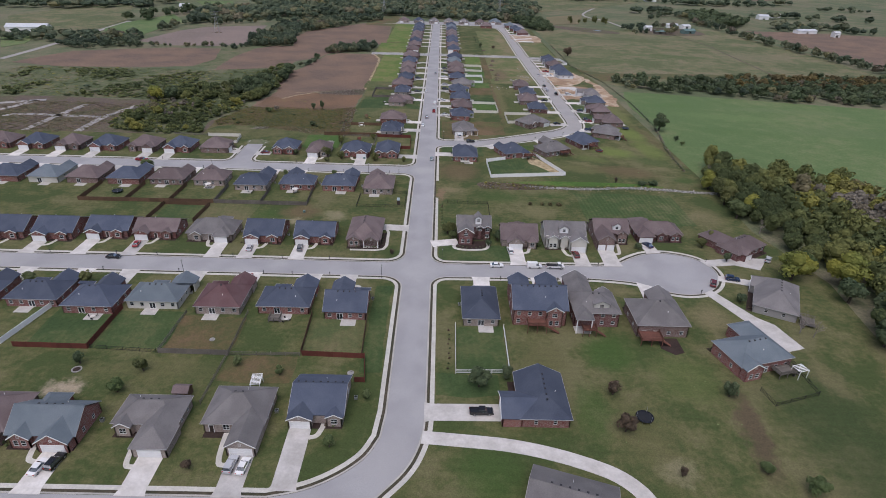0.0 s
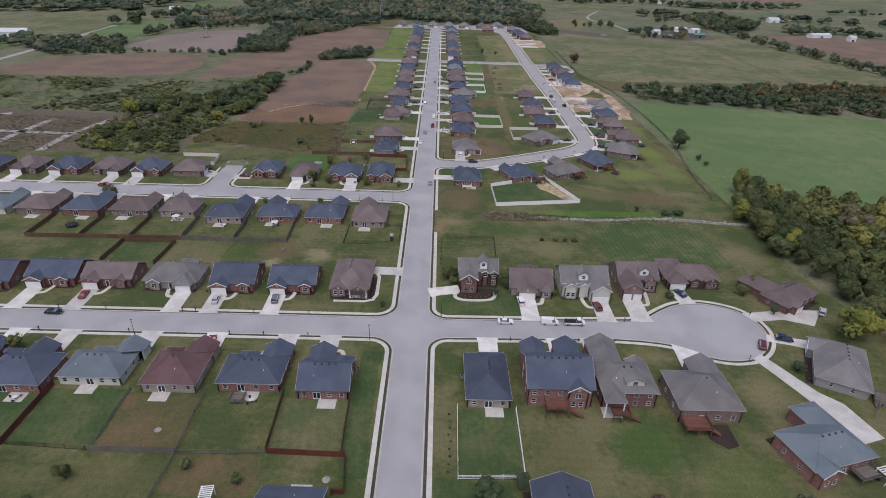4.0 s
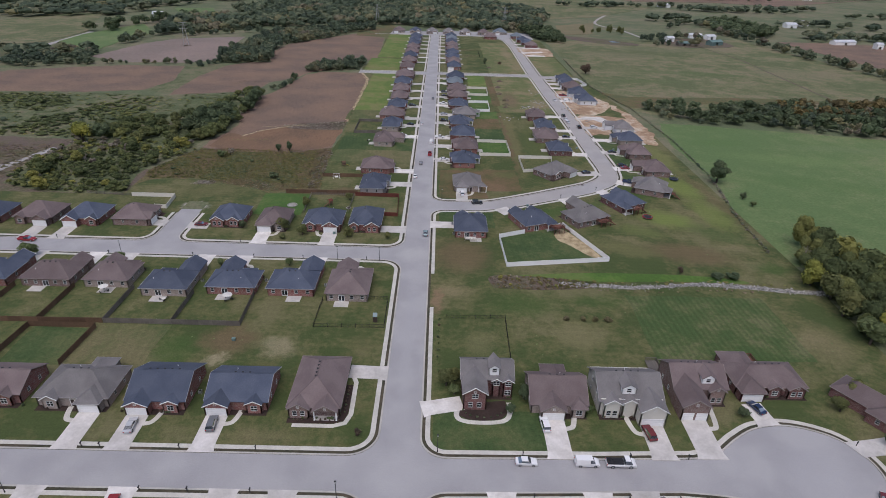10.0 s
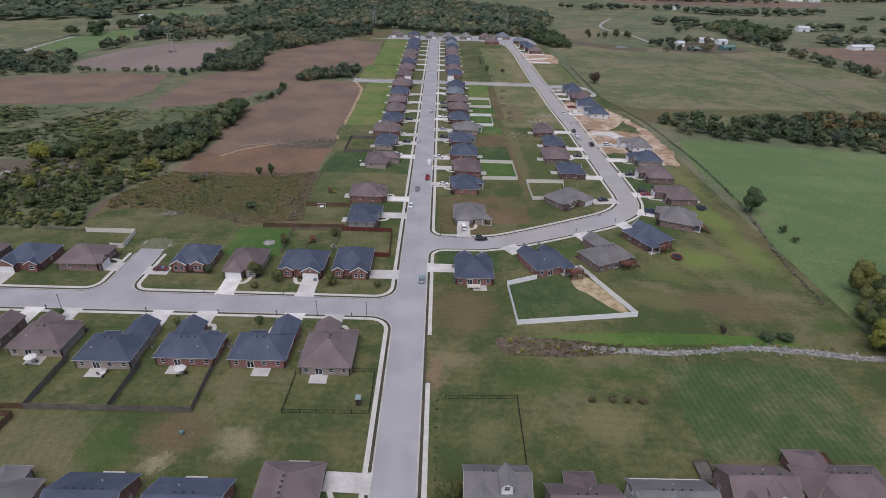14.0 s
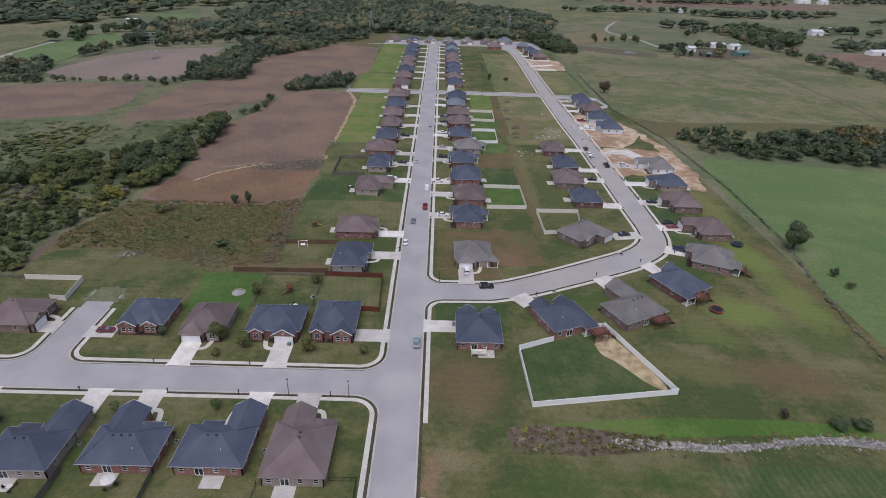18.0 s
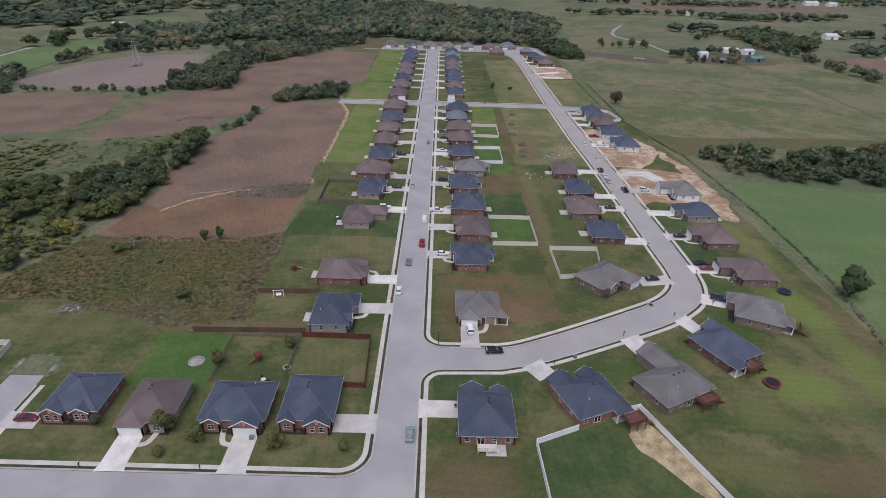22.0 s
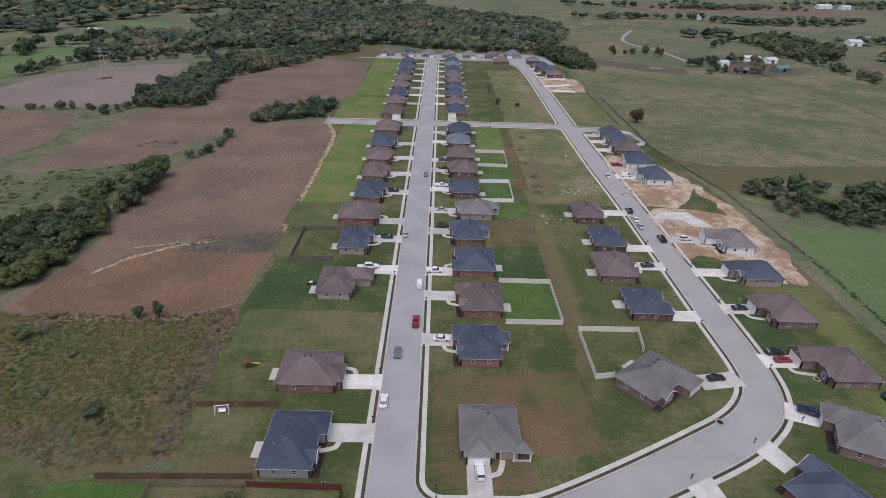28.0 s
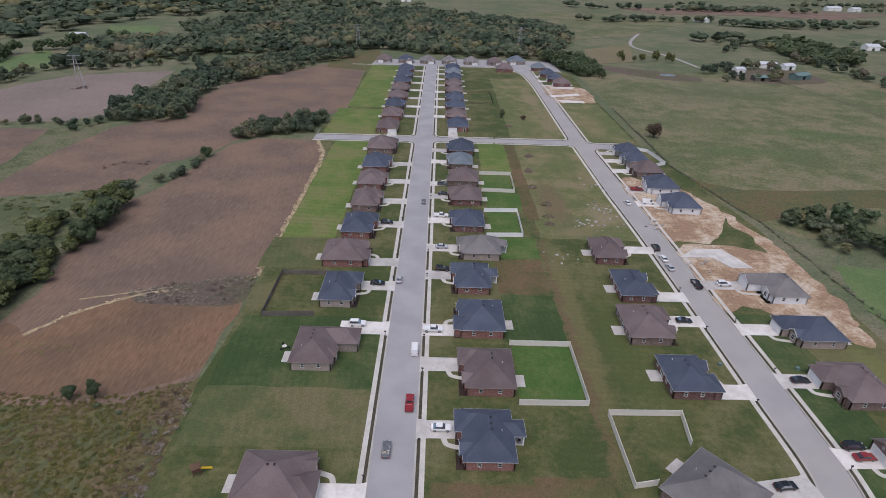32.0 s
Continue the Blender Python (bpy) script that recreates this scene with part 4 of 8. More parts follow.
        if ops is not None and abs(yw - ym) > 0.3:
            if ze > 4.4:
                ops = ops + [(hw, 3.5, 1.5, 1.4, "window")]
            if s < 0:
                wall_run(ob, fine, (c - hw, yw), (c + hw, yw), zw - 0.1, ops, wm)
                wall_run(ob, fine, (c + hw, yw), (c + hw, ym), zw - 0.1, [], wm)
                wall_run(ob, fine, (c - hw, ym), (c - hw, yw), zw - 0.1, [], wm)
            else:
                wall_run(ob, fine, (c + hw, yw), (c - hw, yw), zw - 0.1, ops, wm)
                wall_run(ob, fine, (c - hw, yw), (c - hw, ym), zw - 0.1, [], wm)
                wall_run(ob, fine, (c + hw, ym), (c + hw, yw), zw - 0.1, [], wm)
        elif what == "porch":
            for e in (-1, 1):
                g = Geo()
                g.box(c + e * (hw - 0.1), yw - s * 0.1, -0.1, 0.26, 0.26, zw)
                g.box(c + e * (hw - 0.1), yw - s * 0.1, -0.1, 0.36, 0.36, 0.25)
                part("porch_post", g, TRIM, ob)
            part("porch_floor", Geo().box(c, (yw + ym) / 2, -0.1, 2 * hw, abs(yw - ym), 0.14), PATIO, ob)
        if what in ("garage", "double") and s < 0:
            garage = (c, yw, min(5.4, 2 * hw - 0.2) if what == "garage" else min(6.0, 2 * hw))
    # roof vents
    if vents and detail > 1:
        k = vents if vents > 1 else rng.choice((3, 4, 5))
        if style == "hip":
            k = max(1, min(k, int(abs(a - b) * 2 / (1.75 if a >= b else 1.3)) + 1))
        for i in range(k):
            u = (i - (k - 1) / 2)
            if a >= b or style == "gable":
                o = fit(part("roof_vent", vent_mesh(), None, ob), u * 1.75, 0.45, zr - 0.45 * pitch)
            else:
                o = fit(part("roof_vent", vent_mesh(), None, ob), -0.45, u * 1.3, zr - 0.45 * pitch)
        o = part("vent_pipe", Geo().tube((0, 0, -0.3), (0, 0, 0.45), 0.06, 0.06, 6), TRIM, ob)
        fit(o, (rng.random() - 0.5) * a, b * 0.5, zr - pitch * b * 0.5 if a >= b else max(ze + 0.6, zr - pitch * a * 0.6))
    m = ob.matrix_world
    # drive, path, planting bed and patio on the ground
    here = lambda u, v: tuple((pose(x, y, 0, 0, 0, turn) @ Vector((u, v, 0))).xy)
    if garage and kerb is not None:
        c, yw, gw = garage
        p = here(c, yw + 0.2)
        q = (p[0], kerb) if turn in (0, 180) else (kerb, p[1])
        strip("driveway", p, q, gw, 0.185, CONC, "pale concrete driveway leading to a garage")
        if path and detail > 1:
            side = 1 if c <= 0 else -1
            e = c + side * (gw / 2 + 0.4)
            arc = smooth([here(e - side * 0.5, yw - 2.6), here(e + side * 1.2, yw - 1.9), here(e + side * 2.0, (yw - wb) / 2 - 0.6), here(e + side * 2.2, -wb - 0.2)], 4)
            ribbon("garden_path", [Vector(v) for v in arc], -0.6, 0.6, 0.0, 0.18, WALK, "curved concrete garden path to the front door", "path")
    if detail > 1:
        # mulch bed made wider than planted, its dark colour also standing for front shade
        g = Geo().prism([here(-wa, -b - 1.3), here(wa, -b - 1.3), here(wa, -wb), here(-wa, -wb)], 0.0, 0.15)
        piece("planting_bed", g, MULCH, "dark mulch planting bed along a house front, widened to stand for shade too", "planting bed", kind="structure")
    if rear == "patio" and detail > 0:
        u = (rng.random() - 0.5) * 0.6 * wa
        g = Geo().prism([here(u - 2.2, wb - 0.1), here(u + 2.2, wb - 0.1), here(u + 2.2, wb + 3.2), here(u - 2.2, wb + 3.2)], 0.0, 0.2)
        piece("patio", g, PATIO, "small concrete patio behind a house", "patio", kind="structure")
    return ob


def deck(x, y, turn, w, d, h, mat_=TIMBER, steps=True):
    """A raised timber deck on posts with rails and stairs; its house stands on the +y side."""
    ob = thing("deck", "raised brown timber deck with railing and stairs", "deck", pose(x, y, 0.13, 0, 0, turn))
    n = int(d / 0.36)
    plank = Geo().box(0, 0, h - 0.05, w, d / n - 0.02, 0.05).mesh("floorboard", mat_)
    for i in range(n):
        part("floorboard", plank, None, ob).location = (0, -d / 2 + (i + 0.5) * d / n, 0)
    for u in (-w / 2 + 0.1, 0, w / 2 - 0.1):
        part("post", Geo().box(u, -d / 2 + 0.1, -0.1, 0.16, 0.16, h + 1.1), mat_, ob)
    for u, v, L, t in ((0, -d / 2 + 0.06, w, 0), (-w / 2 + 0.06, 0, d, 1), (w / 2 - 0.06, 0, d, 1)):
        k = int(L / 0.28)
        slots = [(-L / 2 + (i + 0.1) * L / k, 0.21, -L / 2 + (i + 0.9) * L / k, 0.95) for i in range(k)]
        g = plate(Geo(), slots, -L / 2, L / 2, 0.12, 1.04, lambda q, e, f: (u + (q if not t else 0.045 - 0.09 * f), v + (q if t else -0.045 + 0.09 * f), h + e))
        part("railing", g, mat_, ob)
    if steps:
        g = Geo()
        k = max(2, int(h / 0.18))
        step, fall = 0.26, h / k
        top = [(w / 2, h)]
        for i in range(k):
            top += [(w / 2 + i * step, h - (i + 1) * fall), (w / 2 + (i + 1) * step, h - (i + 1) * fall)] if i else [(w / 2 + step, h), (w / 2 + step, h - fall)]
        top = [q for i, q in enumerate(top) if i == 0 or q != top[i - 1]]
        under = [(w / 2 + k * step - 0.3, -0.1), (w / 2, h - 0.45)]
        g.slab([(x_, -d / 2 + 0.15, z_) for x_, z_ in top + under], (0, 1.1, 0))
        part("stairs", g, mat_, ob)
    return ob

# ---- the houses, street by street ----
# south street, fronts to the south
house(-93.7, -49.3, 0, 16, 12.5, "brown", "brown", [(4, 7, 2.5, "gable", "garage", -1)], kerb=-68.8)
house(-77.6, -51.0, 0, 15.5, 11, "pale", "red", [(3.6, 7.4, 2.2, "gable", "garage", -1), (-4.0, 5.0, 1.2, "gable", "window", -1), (-3, 6, 2.5, "hip", "none", 1)], kerb=-68.8, pitch=0.7, style="gable")
house(-57.0, -47.8, 0, 15, 9.4, "grey", "tan", [(3.9, 8.2, 7.0, "hip", "garage", -1), (-4.5, 4.2, 1.2, "gable", "window", -1)], kerb=-68.8)
house(-37.5, -45.8, 0, 14.4, 12.4, "grey", "tan", [(3.6, 7.0, 6.6, "gable", "garage", -1)], kerb=-68.8)
house(-19.5, -41.6, 0, 13, 14.0, "slate", "tan", [(-3.5, 6.0, 1.8, "gable", "garage", -1), (4.2, 4.2, 0.9, "gable", "window", -1)], style="gable", pitch=0.5, vents=7, kerb=-67.0)
# south side of the first cross street, fronts to the north: x, back eave, width, depth of the main part, roof, wall, garage wing (x, width), front eave
for x, y0, w, d, r, wl_, gx, gw, y1 in ((-131, -5.5, 15, 11, "slate", "red", -127.5, 7.4, 9.5), (-112.5, -4.6, 16, 11, "slate", "red", -108.5, 7.6, 10), (-94.5, -7.4, 15.4, 12.2, "slate", "red", -94.0, 7.4, 8.5), (-77, -4.2, 16, 10.6, "pale", "cream", -71.6, 7.6, 10.2), (-57.0, -6.2, 14, 13.0, "maroon", "tan", -53.4, 7.4, 10.8), (-37.8, -5.3, 15.9, 11.2, "slate", "red", -33.4, 7.6, 10.2), (-19.2, -7.4, 13, 12.4, "slate", "red", -21.6, 7.0, 9.6)):
    c = x - gx
    house(x, y0 + d / 2, 180, w, d, r, wl_, [(c, gw, y1 - y0 - d, "gable", "garage", -1), (c + 6.9 if c < 0 else c - 6.2, 5.0, 1.4, "hip", "window", -1)], kerb=18.7, style="gable" if x == -19.2 else "hip")
# north side of the first cross street, fronts to the south
for x, y, w, d, r, wl_, c, kind in ((-168, 45, 15, 14, "slate", "red", -3.5, "gable"), (-149.0, 45, 15, 14, "slate", "red", -3.5, "gable"), (-131.5, 45, 15, 14, "slate", "red", -3.8, "gable"), (-113.3, 47, 16, 12.6, "slate", "red", -4.2, "gable"), (-95.8, 46.6, 16, 11.4, "brown", "red", -4.4, "gable"), (-75.8, 46.2, 17.5, 11.8, "grey", "tan", 4.6, "hip"), (-56.2, 46.8, 14.2, 14.0, "slate", "red", -3.7, "gable"), (-37.6, 46.6, 15, 12.8, "slate", "red", -4.2, "gable")):
    house(x, y, 0, w, d, r, wl_, [(c, 6.0, 1.9, kind, "garage", -1), (-c, 4.2, 0.9, "gable", "window", -1)] + ([(1.5, 6.0, 3.0, "hip", "none", 1)] if r == "grey" else []), kerb=27.9, style="hip" if r == "grey" else "gable", pitch=0.62 if r == "grey" else 0.5)
house(-19.4, 48.2, 0, 12.7, 18.6, "brown", "brown", [(-3.4, 5.4, 0.8, "gable", "window", -1), (2.8, 6.0, 1.4, "gable", "porch", -1)], kerb=None)
strip("driveway", (-13.4, 55.2), (-3.7, 54.8), 5.0, 0.185, CONC, "pale concrete driveway leading to a garage")
# north side, east of the main street
house(21.3, 51.6, 0, 13.2, 8.6, "grey", "dark", [(-3.2, 6.2, 5.2, "gable", "window", -1), (2.2, 2.6, 0.5, "gable", "none", -1), (5.0, 3.0, 0.8, "gable", "window", -1)], ze=5.0, style="gable", pitch=0.66, kerb=None)
strip("driveway", (15.2, 44.6), (5.5, 42.2), 4.8, 0.185, CONC, "pale concrete driveway leading to a garage")
house(38.0, 47.4, 0, 14, 12.2, "brown", "tan", [(-1.6, 6.4, 2.2, "gable", "garage", -1), (4.6, 4.0, 1.2, "hip", "window", -1), (0.5, 6.4, 3.0, "hip", "none", 1)], kerb=28.0, style="gable", pitch=0.66)
house(54.9, 47.6, 0, 15.6, 12.6, "grey", "cream", [(4.4, 6.8, 3.4, "gable", "garage", -1), (-4.6, 4.6, 1.0, "gable", "window", -1), (-0.4, 4.0, 0.6, "gable", "none", -1)], ze=4.4, style="gable", kerb=28.3)
house(73.4, 52.2, 0, 13.6, 11.4, "brown", "brown", [(-3.4, 7.2, 6.4, "gable", "double", -1), (3.8, 4.6, 1.0, "gable", "window", -1)], ze=4.2, style="gable", kerb=28.8)
house(92.6, 54.4, 0, 18.5, 10.2, "brown", "dark", [(-5.6, 6.6, 2.4, "hip", "garage", -1), (0.6, 4.0, 0.9, "gable", "window", -1), (6.0, 5.0, 1.1, "gable", "window", -1), (-4.5, 8.0, 4.0, "hip", "none", 1)], kerb=None, path=False)
strip("driveway", (86.6, 46.5), (87.6, 39.2), 5.0, 0.185, CONC, "pale concrete driveway leading to a garage")
house(120.8, 42.4, 32, 17.5, 9.6, "brown", "dark", [(-2.8, 8.4, 9.0, "hip", "window", 1), (-4.0, 5.0, 1.5, "gable", "garage", -1)], kerb=None)
house(116.3, 8.0, -118, 20.0, 13.0, "grey", "grey", [(-5.6, 6.6, 1.4, "gable", "garage", -1)], kerb=None, rear="none")
house(94.3, -21.4, 196, 17.4, 11.8, "pale", "red", [(-4.9, 7.6, 5.6, "hip", "garage", -1), (5.4, 6.0, 1.8, "gable", "window", 1)], ze=3.8, kerb=None, rear="none")
# south side, east of the main street
house(20.9, -0.2, 180, 11.2, 17.6, "slate", "tan", [(-1.6, 7.0, 0.5, "hip", "garage", -1)], kerb=19.2)
house(38.2, -0.8, 180, 16.5, 14.3, "slate", "red", [(4.8, 6.6, 4.2, "gable", "garage", -1), (-4.0, 7.0, 4.6, "gable", "garage", -1), (-4.1, 5.4, 0.8, "gable", "window", 1)], ze=5.6, style="gable", vents=7, kerb=19.6, rear="none")
house(55.0, -2.0, 180, 14.0, 12.0, "grey", "dark", [(3.0, 8.0, 9.0, "gable", "garage", -1), (-4.2, 5.0, 0.8, "gable", "window", -1), (4.4, 5.2, 3.4, "hip", "porch", 1)], ze=5.0, kerb=20.1, rear="none")
house(73.2, -5.2, 180, 15.6, 14.2, "grey", "brown", [(-3.6, 8.0, 4.4, "gable", "garage", -1)], ze=4.2, kerb=None, rear="none")
house(33.7, -40.3, -90, 16.4, 12.3, "slate", "red", [(3.5, 9.4, 4.3, "gable", "garage", -1)], style="halfhip", pitch=0.49, vents=6, kerb=None, rear="none")
house(35.2, -70.4, -18, 17.6, 13.5, "grey", "red", [(-3.0, 6.5, 1.0, "gable", "window", -1)], style="gable", vents=6, pitch=0.5, kerb=None, rear="none")
# south side of the second cross street, fronts to the north
for x, y0, w, d, r, wl_, gx, gw, y1 in ((-204, 90.5, 14, 12, "brown", "red", -200.6, 7, 107), (-185, 90.5, 15, 12, "slate", "red", -181.4, 7, 107), (-167, 90.5, 14, 12, "pale", "cream", -163.6, 7, 107), (-150, 91, 15, 12, "brown", "brown", -146.4, 7, 107), (-132, 91, 15, 12, "slate", "red", -128.4, 7, 107), (-113.2, 91.6, 16, 11.4, "brown", "brown", -108.6, 7, 106), (-94.6, 91.8, 14.5, 11.6, "brown", "tan", -97.6, 7, 106), (-75.0, 87.6, 14.7, 11.4, "slate", "tan", -71.2, 7.4, 105.4), (-55.2, 89.4, 15.6, 10.8, "slate", "red", -58.2, 7.4, 105.6), (-36.7, 89.3, 15, 11.6, "slate", "red", -32.6, 7.4, 107), (-19.0, 87.1, 13.5, 15.0, "brown", "tan", -21.0, 7.2, 106.4)):
    c = x - gx
    house(x, y0 + d / 2, 180, w, d, r, wl_, [(c, gw, y1 - y0 - d, "gable", "garage", -1), (c + 6.6 if c < 0 else c - 6.2, 4.8, 1.2, "hip", "window", -1)], kerb=114.6, detail=2 if x > -120 else 1)
# north side of the second cross street, fronts to the south
for x, y, w, d, r, wl_, c, kind in ((-217, 141, 15, 13, "brown", "red", -3.4, "gable"), (-199, 141, 14, 13, "slate", "red", -3.4, "gable"), (-181, 141, 13, 13, "brown", "brown", -3, "gable"), (-163, 141, 15, 13, "slate", "red", -3.6, "gable"), (-144, 141.5, 15, 13, "brown", "brown", 3.5, "gable"), (-126, 141.5, 14, 13, "slate", "red", -3.4, "gable"), (-54.4, 141.6, 12, 13.6, "brown", "tan", -2.4, "hip"), (-35.5, 141.8, 15, 12.8, "slate", "red", 3.4, "gable")):
    house(x, y, 0, w, d, r, wl_, [(c, 6.4, 2.0, kind, "garage", -1), (-c * 1.25, 4.4, 1.0, "gable", "window", -1)], kerb=123.6, detail=2 if x > -110 else 1)
house(-108.0, 141.8, 90, 13, 14, "brown", "brown", [(-3.0, 6.0, 1.0, "gable", "garage", -1)], kerb=-95.5)
house(-72.0, 143.6, 0, 13, 12.8, "slate", "red", [(-3.4, 5.6, 1.2, "gable", "window", -1), (2.6, 4.6, 0.7, "gable", "window", -1)], kerb=None)
house(-19.3, 143.4, 0, 12.6, 15.2, "slate", "red", [(2.8, 6.0, 1.6, "gable", "window", -1), (-4.0, 4.0, 0.8, "gable", "window", -1)], kerb=None)
strip("driveway", (-79.0, 137.0), (-87.0, 137.0), 5.0, 0.185, CONC, "pale concrete driveway leading to a garage")
strip("driveway", (-13.4, 138.2), (-3.7, 138.2), 5.6, 0.185, CONC, "pale concrete driveway leading to a garage")
# west side of the main street, fronts to the east: y, x, width, depth, roof, wall, drive
def fronts_main(y, x, w, d, r, wl_, dy, turn, kerb, reach=1.6, extra=(), detail=2, kind="hip"):
    gw = 6.8
    c = (dy - y) * (1 if turn == 90 else -1)
    c = max(-(w - gw) / 2, min((w - gw) / 2, c))
    house(x, y, turn, w, d, r, wl_, [(c, gw, reach, kind, "garage", -1), (-(c / abs(c) if c else 1) * (w / 2 - 3.0) * 0.8, 4.4, 0.7, "gable", "window", -1), *extra], kerb=kerb, detail=detail, rear="none" if extra else "patio")


for y, x, w, d, r, wl_, dy in ((180.1, -20.6, 16.4, 11.2, "slate", "grey", 184.8), (203.3, -21.6, 13.0, 14.6, "brown", "red", 201.6), (274.8, -20.4, 16.6, 10.2, "slate", "tan", 279.8), (298.0, -22.0, 14.8, 14.4, "brown", "red", 295.0), (320.0, -20.4, 16.6, 11.2, "slate", "red", 325.2), (344.4, -20.4, 17.0, 10.8, "brown", "brown", 347.8), (367.2, -20.8, 16.0, 11.4, "brown", "red", 370.7), (390.0, -21.0, 17.0, 12.0, "slate", "red", 394.4), (417.6, -21.0, 17.0, 14.0, "brown", "brown", 424)):
    fronts_main(y, x, w, d, r, wl_, dy, 90, -3.7 if y != 417.6 else None)
house(-21.8, 245.5, 90, 15.4, 11.0, "brown", "tan", [(3.9, 7.2, 5.6, "hip", "window", -1), (-3, 4.0, 0.6, "hip", "window", -1)], kerb=None)
strip("driveway", (-17.5, 257.2), (-3.7, 257.0), 6.0, 0.185, CONC, "pale concrete driveway leading to a garage")
for i, (y, r) in enumerate(((454.5, "brown"), (481.5, "brown"), (506.5, "slate"), (530.5, "brown"), (556, "brown"), (582, "slate"), (607, "slate"), (632, "slate"))):
    if i:
        fronts_main(y, -20.8, 16.6, 12.0, r, "red" if i % 2 else "brown", y + 3, 90, -3.7, detail=1)
    else:
        house(-20.8, y, 0, 12.6, 16, r, "red", [(3.0, 6.4, 0.6, "hip", "garage", -1)], kerb=440.7, detail=1)
# east side of the main street, fronts to the west
PORCH = [(-2.0, 5.0, 2.6, "hip", "porch", 1)]
for y, x, w, d, r, wl_, dy, ex in ((215.4, 21.0, 15.2, 11.2, "slate", "red", 219.4, 1), (237.6, 22.8, 15.4, 12.4, "brown", "red", 242.4, 0), (260.8, 22.2, 15.8, 12.8, "slate", "red", 256.8, 0), (283.0, 20.8, 15.4, 11.0, "slate", "red", 290.0, 1), (304.0, 24.6, 13.0, 13.6, "grey", "tan", 306.5, 1), (326.2, 21.2, 14.0, 11.8, "slate", "dark", 333.0, 0), (351.0, 21.2, 13.6, 12.8, "brown", "dark", 355.8, 0), (373.0, 21.0, 14.6, 12.8, "brown", "brown", 367.4, 0), (395.6, 20.2, 14.6, 11.4, "pale", "brown", 399.7, 0), (417.0, 21.0, 15.6, 13.0, "slate", "dark", 417.5, 0)):
    fronts_main(y, x, w, d, r, wl_, dy, -90, 5.5, extra=PORCH if ex else ())
for i, (y, r) in enumerate(((461, "slate"), (483, "brown"), (507, "slate"), (530, "slate"), (553, "brown"), (576, "brown"), (599, "slate"), (621, "pale"), (641, "slate"))):
    if i:
        fronts_main(y, 20.0, 16.0, 11.8, r, "red" if i % 3 else "brown", y + 3, -90, 5.5, detail=1)
    else:
        house(20.0, y, 0, 12.4, 16, r, "red", [(-3.0, 6.4, 0.6, "hip", "garage", -1)], kerb=440.9, detail=1)
house(21.4, 184.6, 0, 13.0, 13.6, "grey", "tan", [(-2.6, 6.0, 1.6, "hip", "garage", -1), (6.6, 4.4, 0.4, "hip", "porch", -1)], kerb=166.8)
# inner side of the loop road, fronts to the east
for y, x, w, d, r, wl_, dy in ((237.4, 71.9, 14.0, 11.0, "slate", "dark", 233.7), (259.8, 68.6, 16.4, 12.4, "brown", "brown", 263.9), (280.8, 70.9, 15.8, 10.2, "slate", "dark", 277.2), (304.4, 69.0, 15.2, 10.6, "brown", "dark", 309.0)):
    fronts_main(y, x, w, d, r, wl_, dy, 90, 87.8)
house(63.6, 203.4, 40, 16.4, 11.6, "grey", "brown", [(5.0, 6.4, 3.4, "hip", "garage", -1), (-3.4, 5.0, 1.2, "gable", "window", -1)], kerb=None)
# outer side of the loop road, fronts to the west
house(106.0, 185.0, -115, 14.4, 13.4, "grey", "brown", [(-3.4, 6.6, 2.4, "hip", "garage", -1), (3.0, 6.0, 2.6, "hip", "porch", 1)], kerb=None, rear="none")
for y, x, w, d, r, wl_, dy, reach in ((209.6, 115.2, 14.4, 12.6, "brown", "brown", 214.6, 4.0), (235.4, 114.0, 15.0, 12.4, "brown", "brown", 238.4, 2.6), (258.0, 116.2, 12.4, 13.4, "slate", "tan", 260.6, 2.8), (281.6, 119.0, 14.4, 11.6, "grey", "white", 285.2, 4.6), (349.0, 112.0, 15.0, 13.0, "slate", "white", 352.0, 2.0), (370.6, 110.8, 15.0, 13.2, "slate", "white", 367.4, 2.0), (390.6, 110.4, 13.4, 13.6, "brown", "brown", 393.1, 1.6), (406.0, 109.8, 12.6, 12.0, "slate", "grey", 408, 1.2), (420.2, 109.4, 11.6, 12.0, "slate", "grey", 420.1, 1.2)):
    fronts_main(y, x, w, d, r, wl_, dy, -90, 96.4 if y < 300 else 94.4, reach, kind="gable" if wl_ == "white" or r == "brown" and y < 230 else "hip")
# inner corner of the loop
house(21.0, 139.4, 180, 12.8, 14.2, "slate", "red", [(2.8, 5.6, 1.8, "gable", "window", -1), (-3.4, 4.4, 1.2, "gable", "window", -1)], kerb=None)
strip("driveway", (14.9, 143.4), (5.5, 143.4), 5.6, 0.185, CONC, "pale concrete driveway leading to a garage")
house(46.2, 146.2, 202, 14.0, 12.6, "slate", "red", [(3.6, 6.4, 2.6, "gable", "garage", -1), (-3.6, 5.0, 1.8, "gable", "window", -1), (-4.4, 4.6, 1.8, "hip", "porch", 1)], kerb=None, rear="none")
house(68.2, 151.2, 207, 16.4, 11.8, "grey", "brown", [(-3.8, 7.4, 7.6, "gable", "garage", -1)], kerb=None, rear="none")
house(88.0, 167.4, 207, 13.4, 14.2, "slate", "dark", [(-3.4, 6.4, 1.8, "gable", "garage", -1), (4.2, 4.6, 2.0, "hip", "porch", 1)], kerb=None, rear="none")
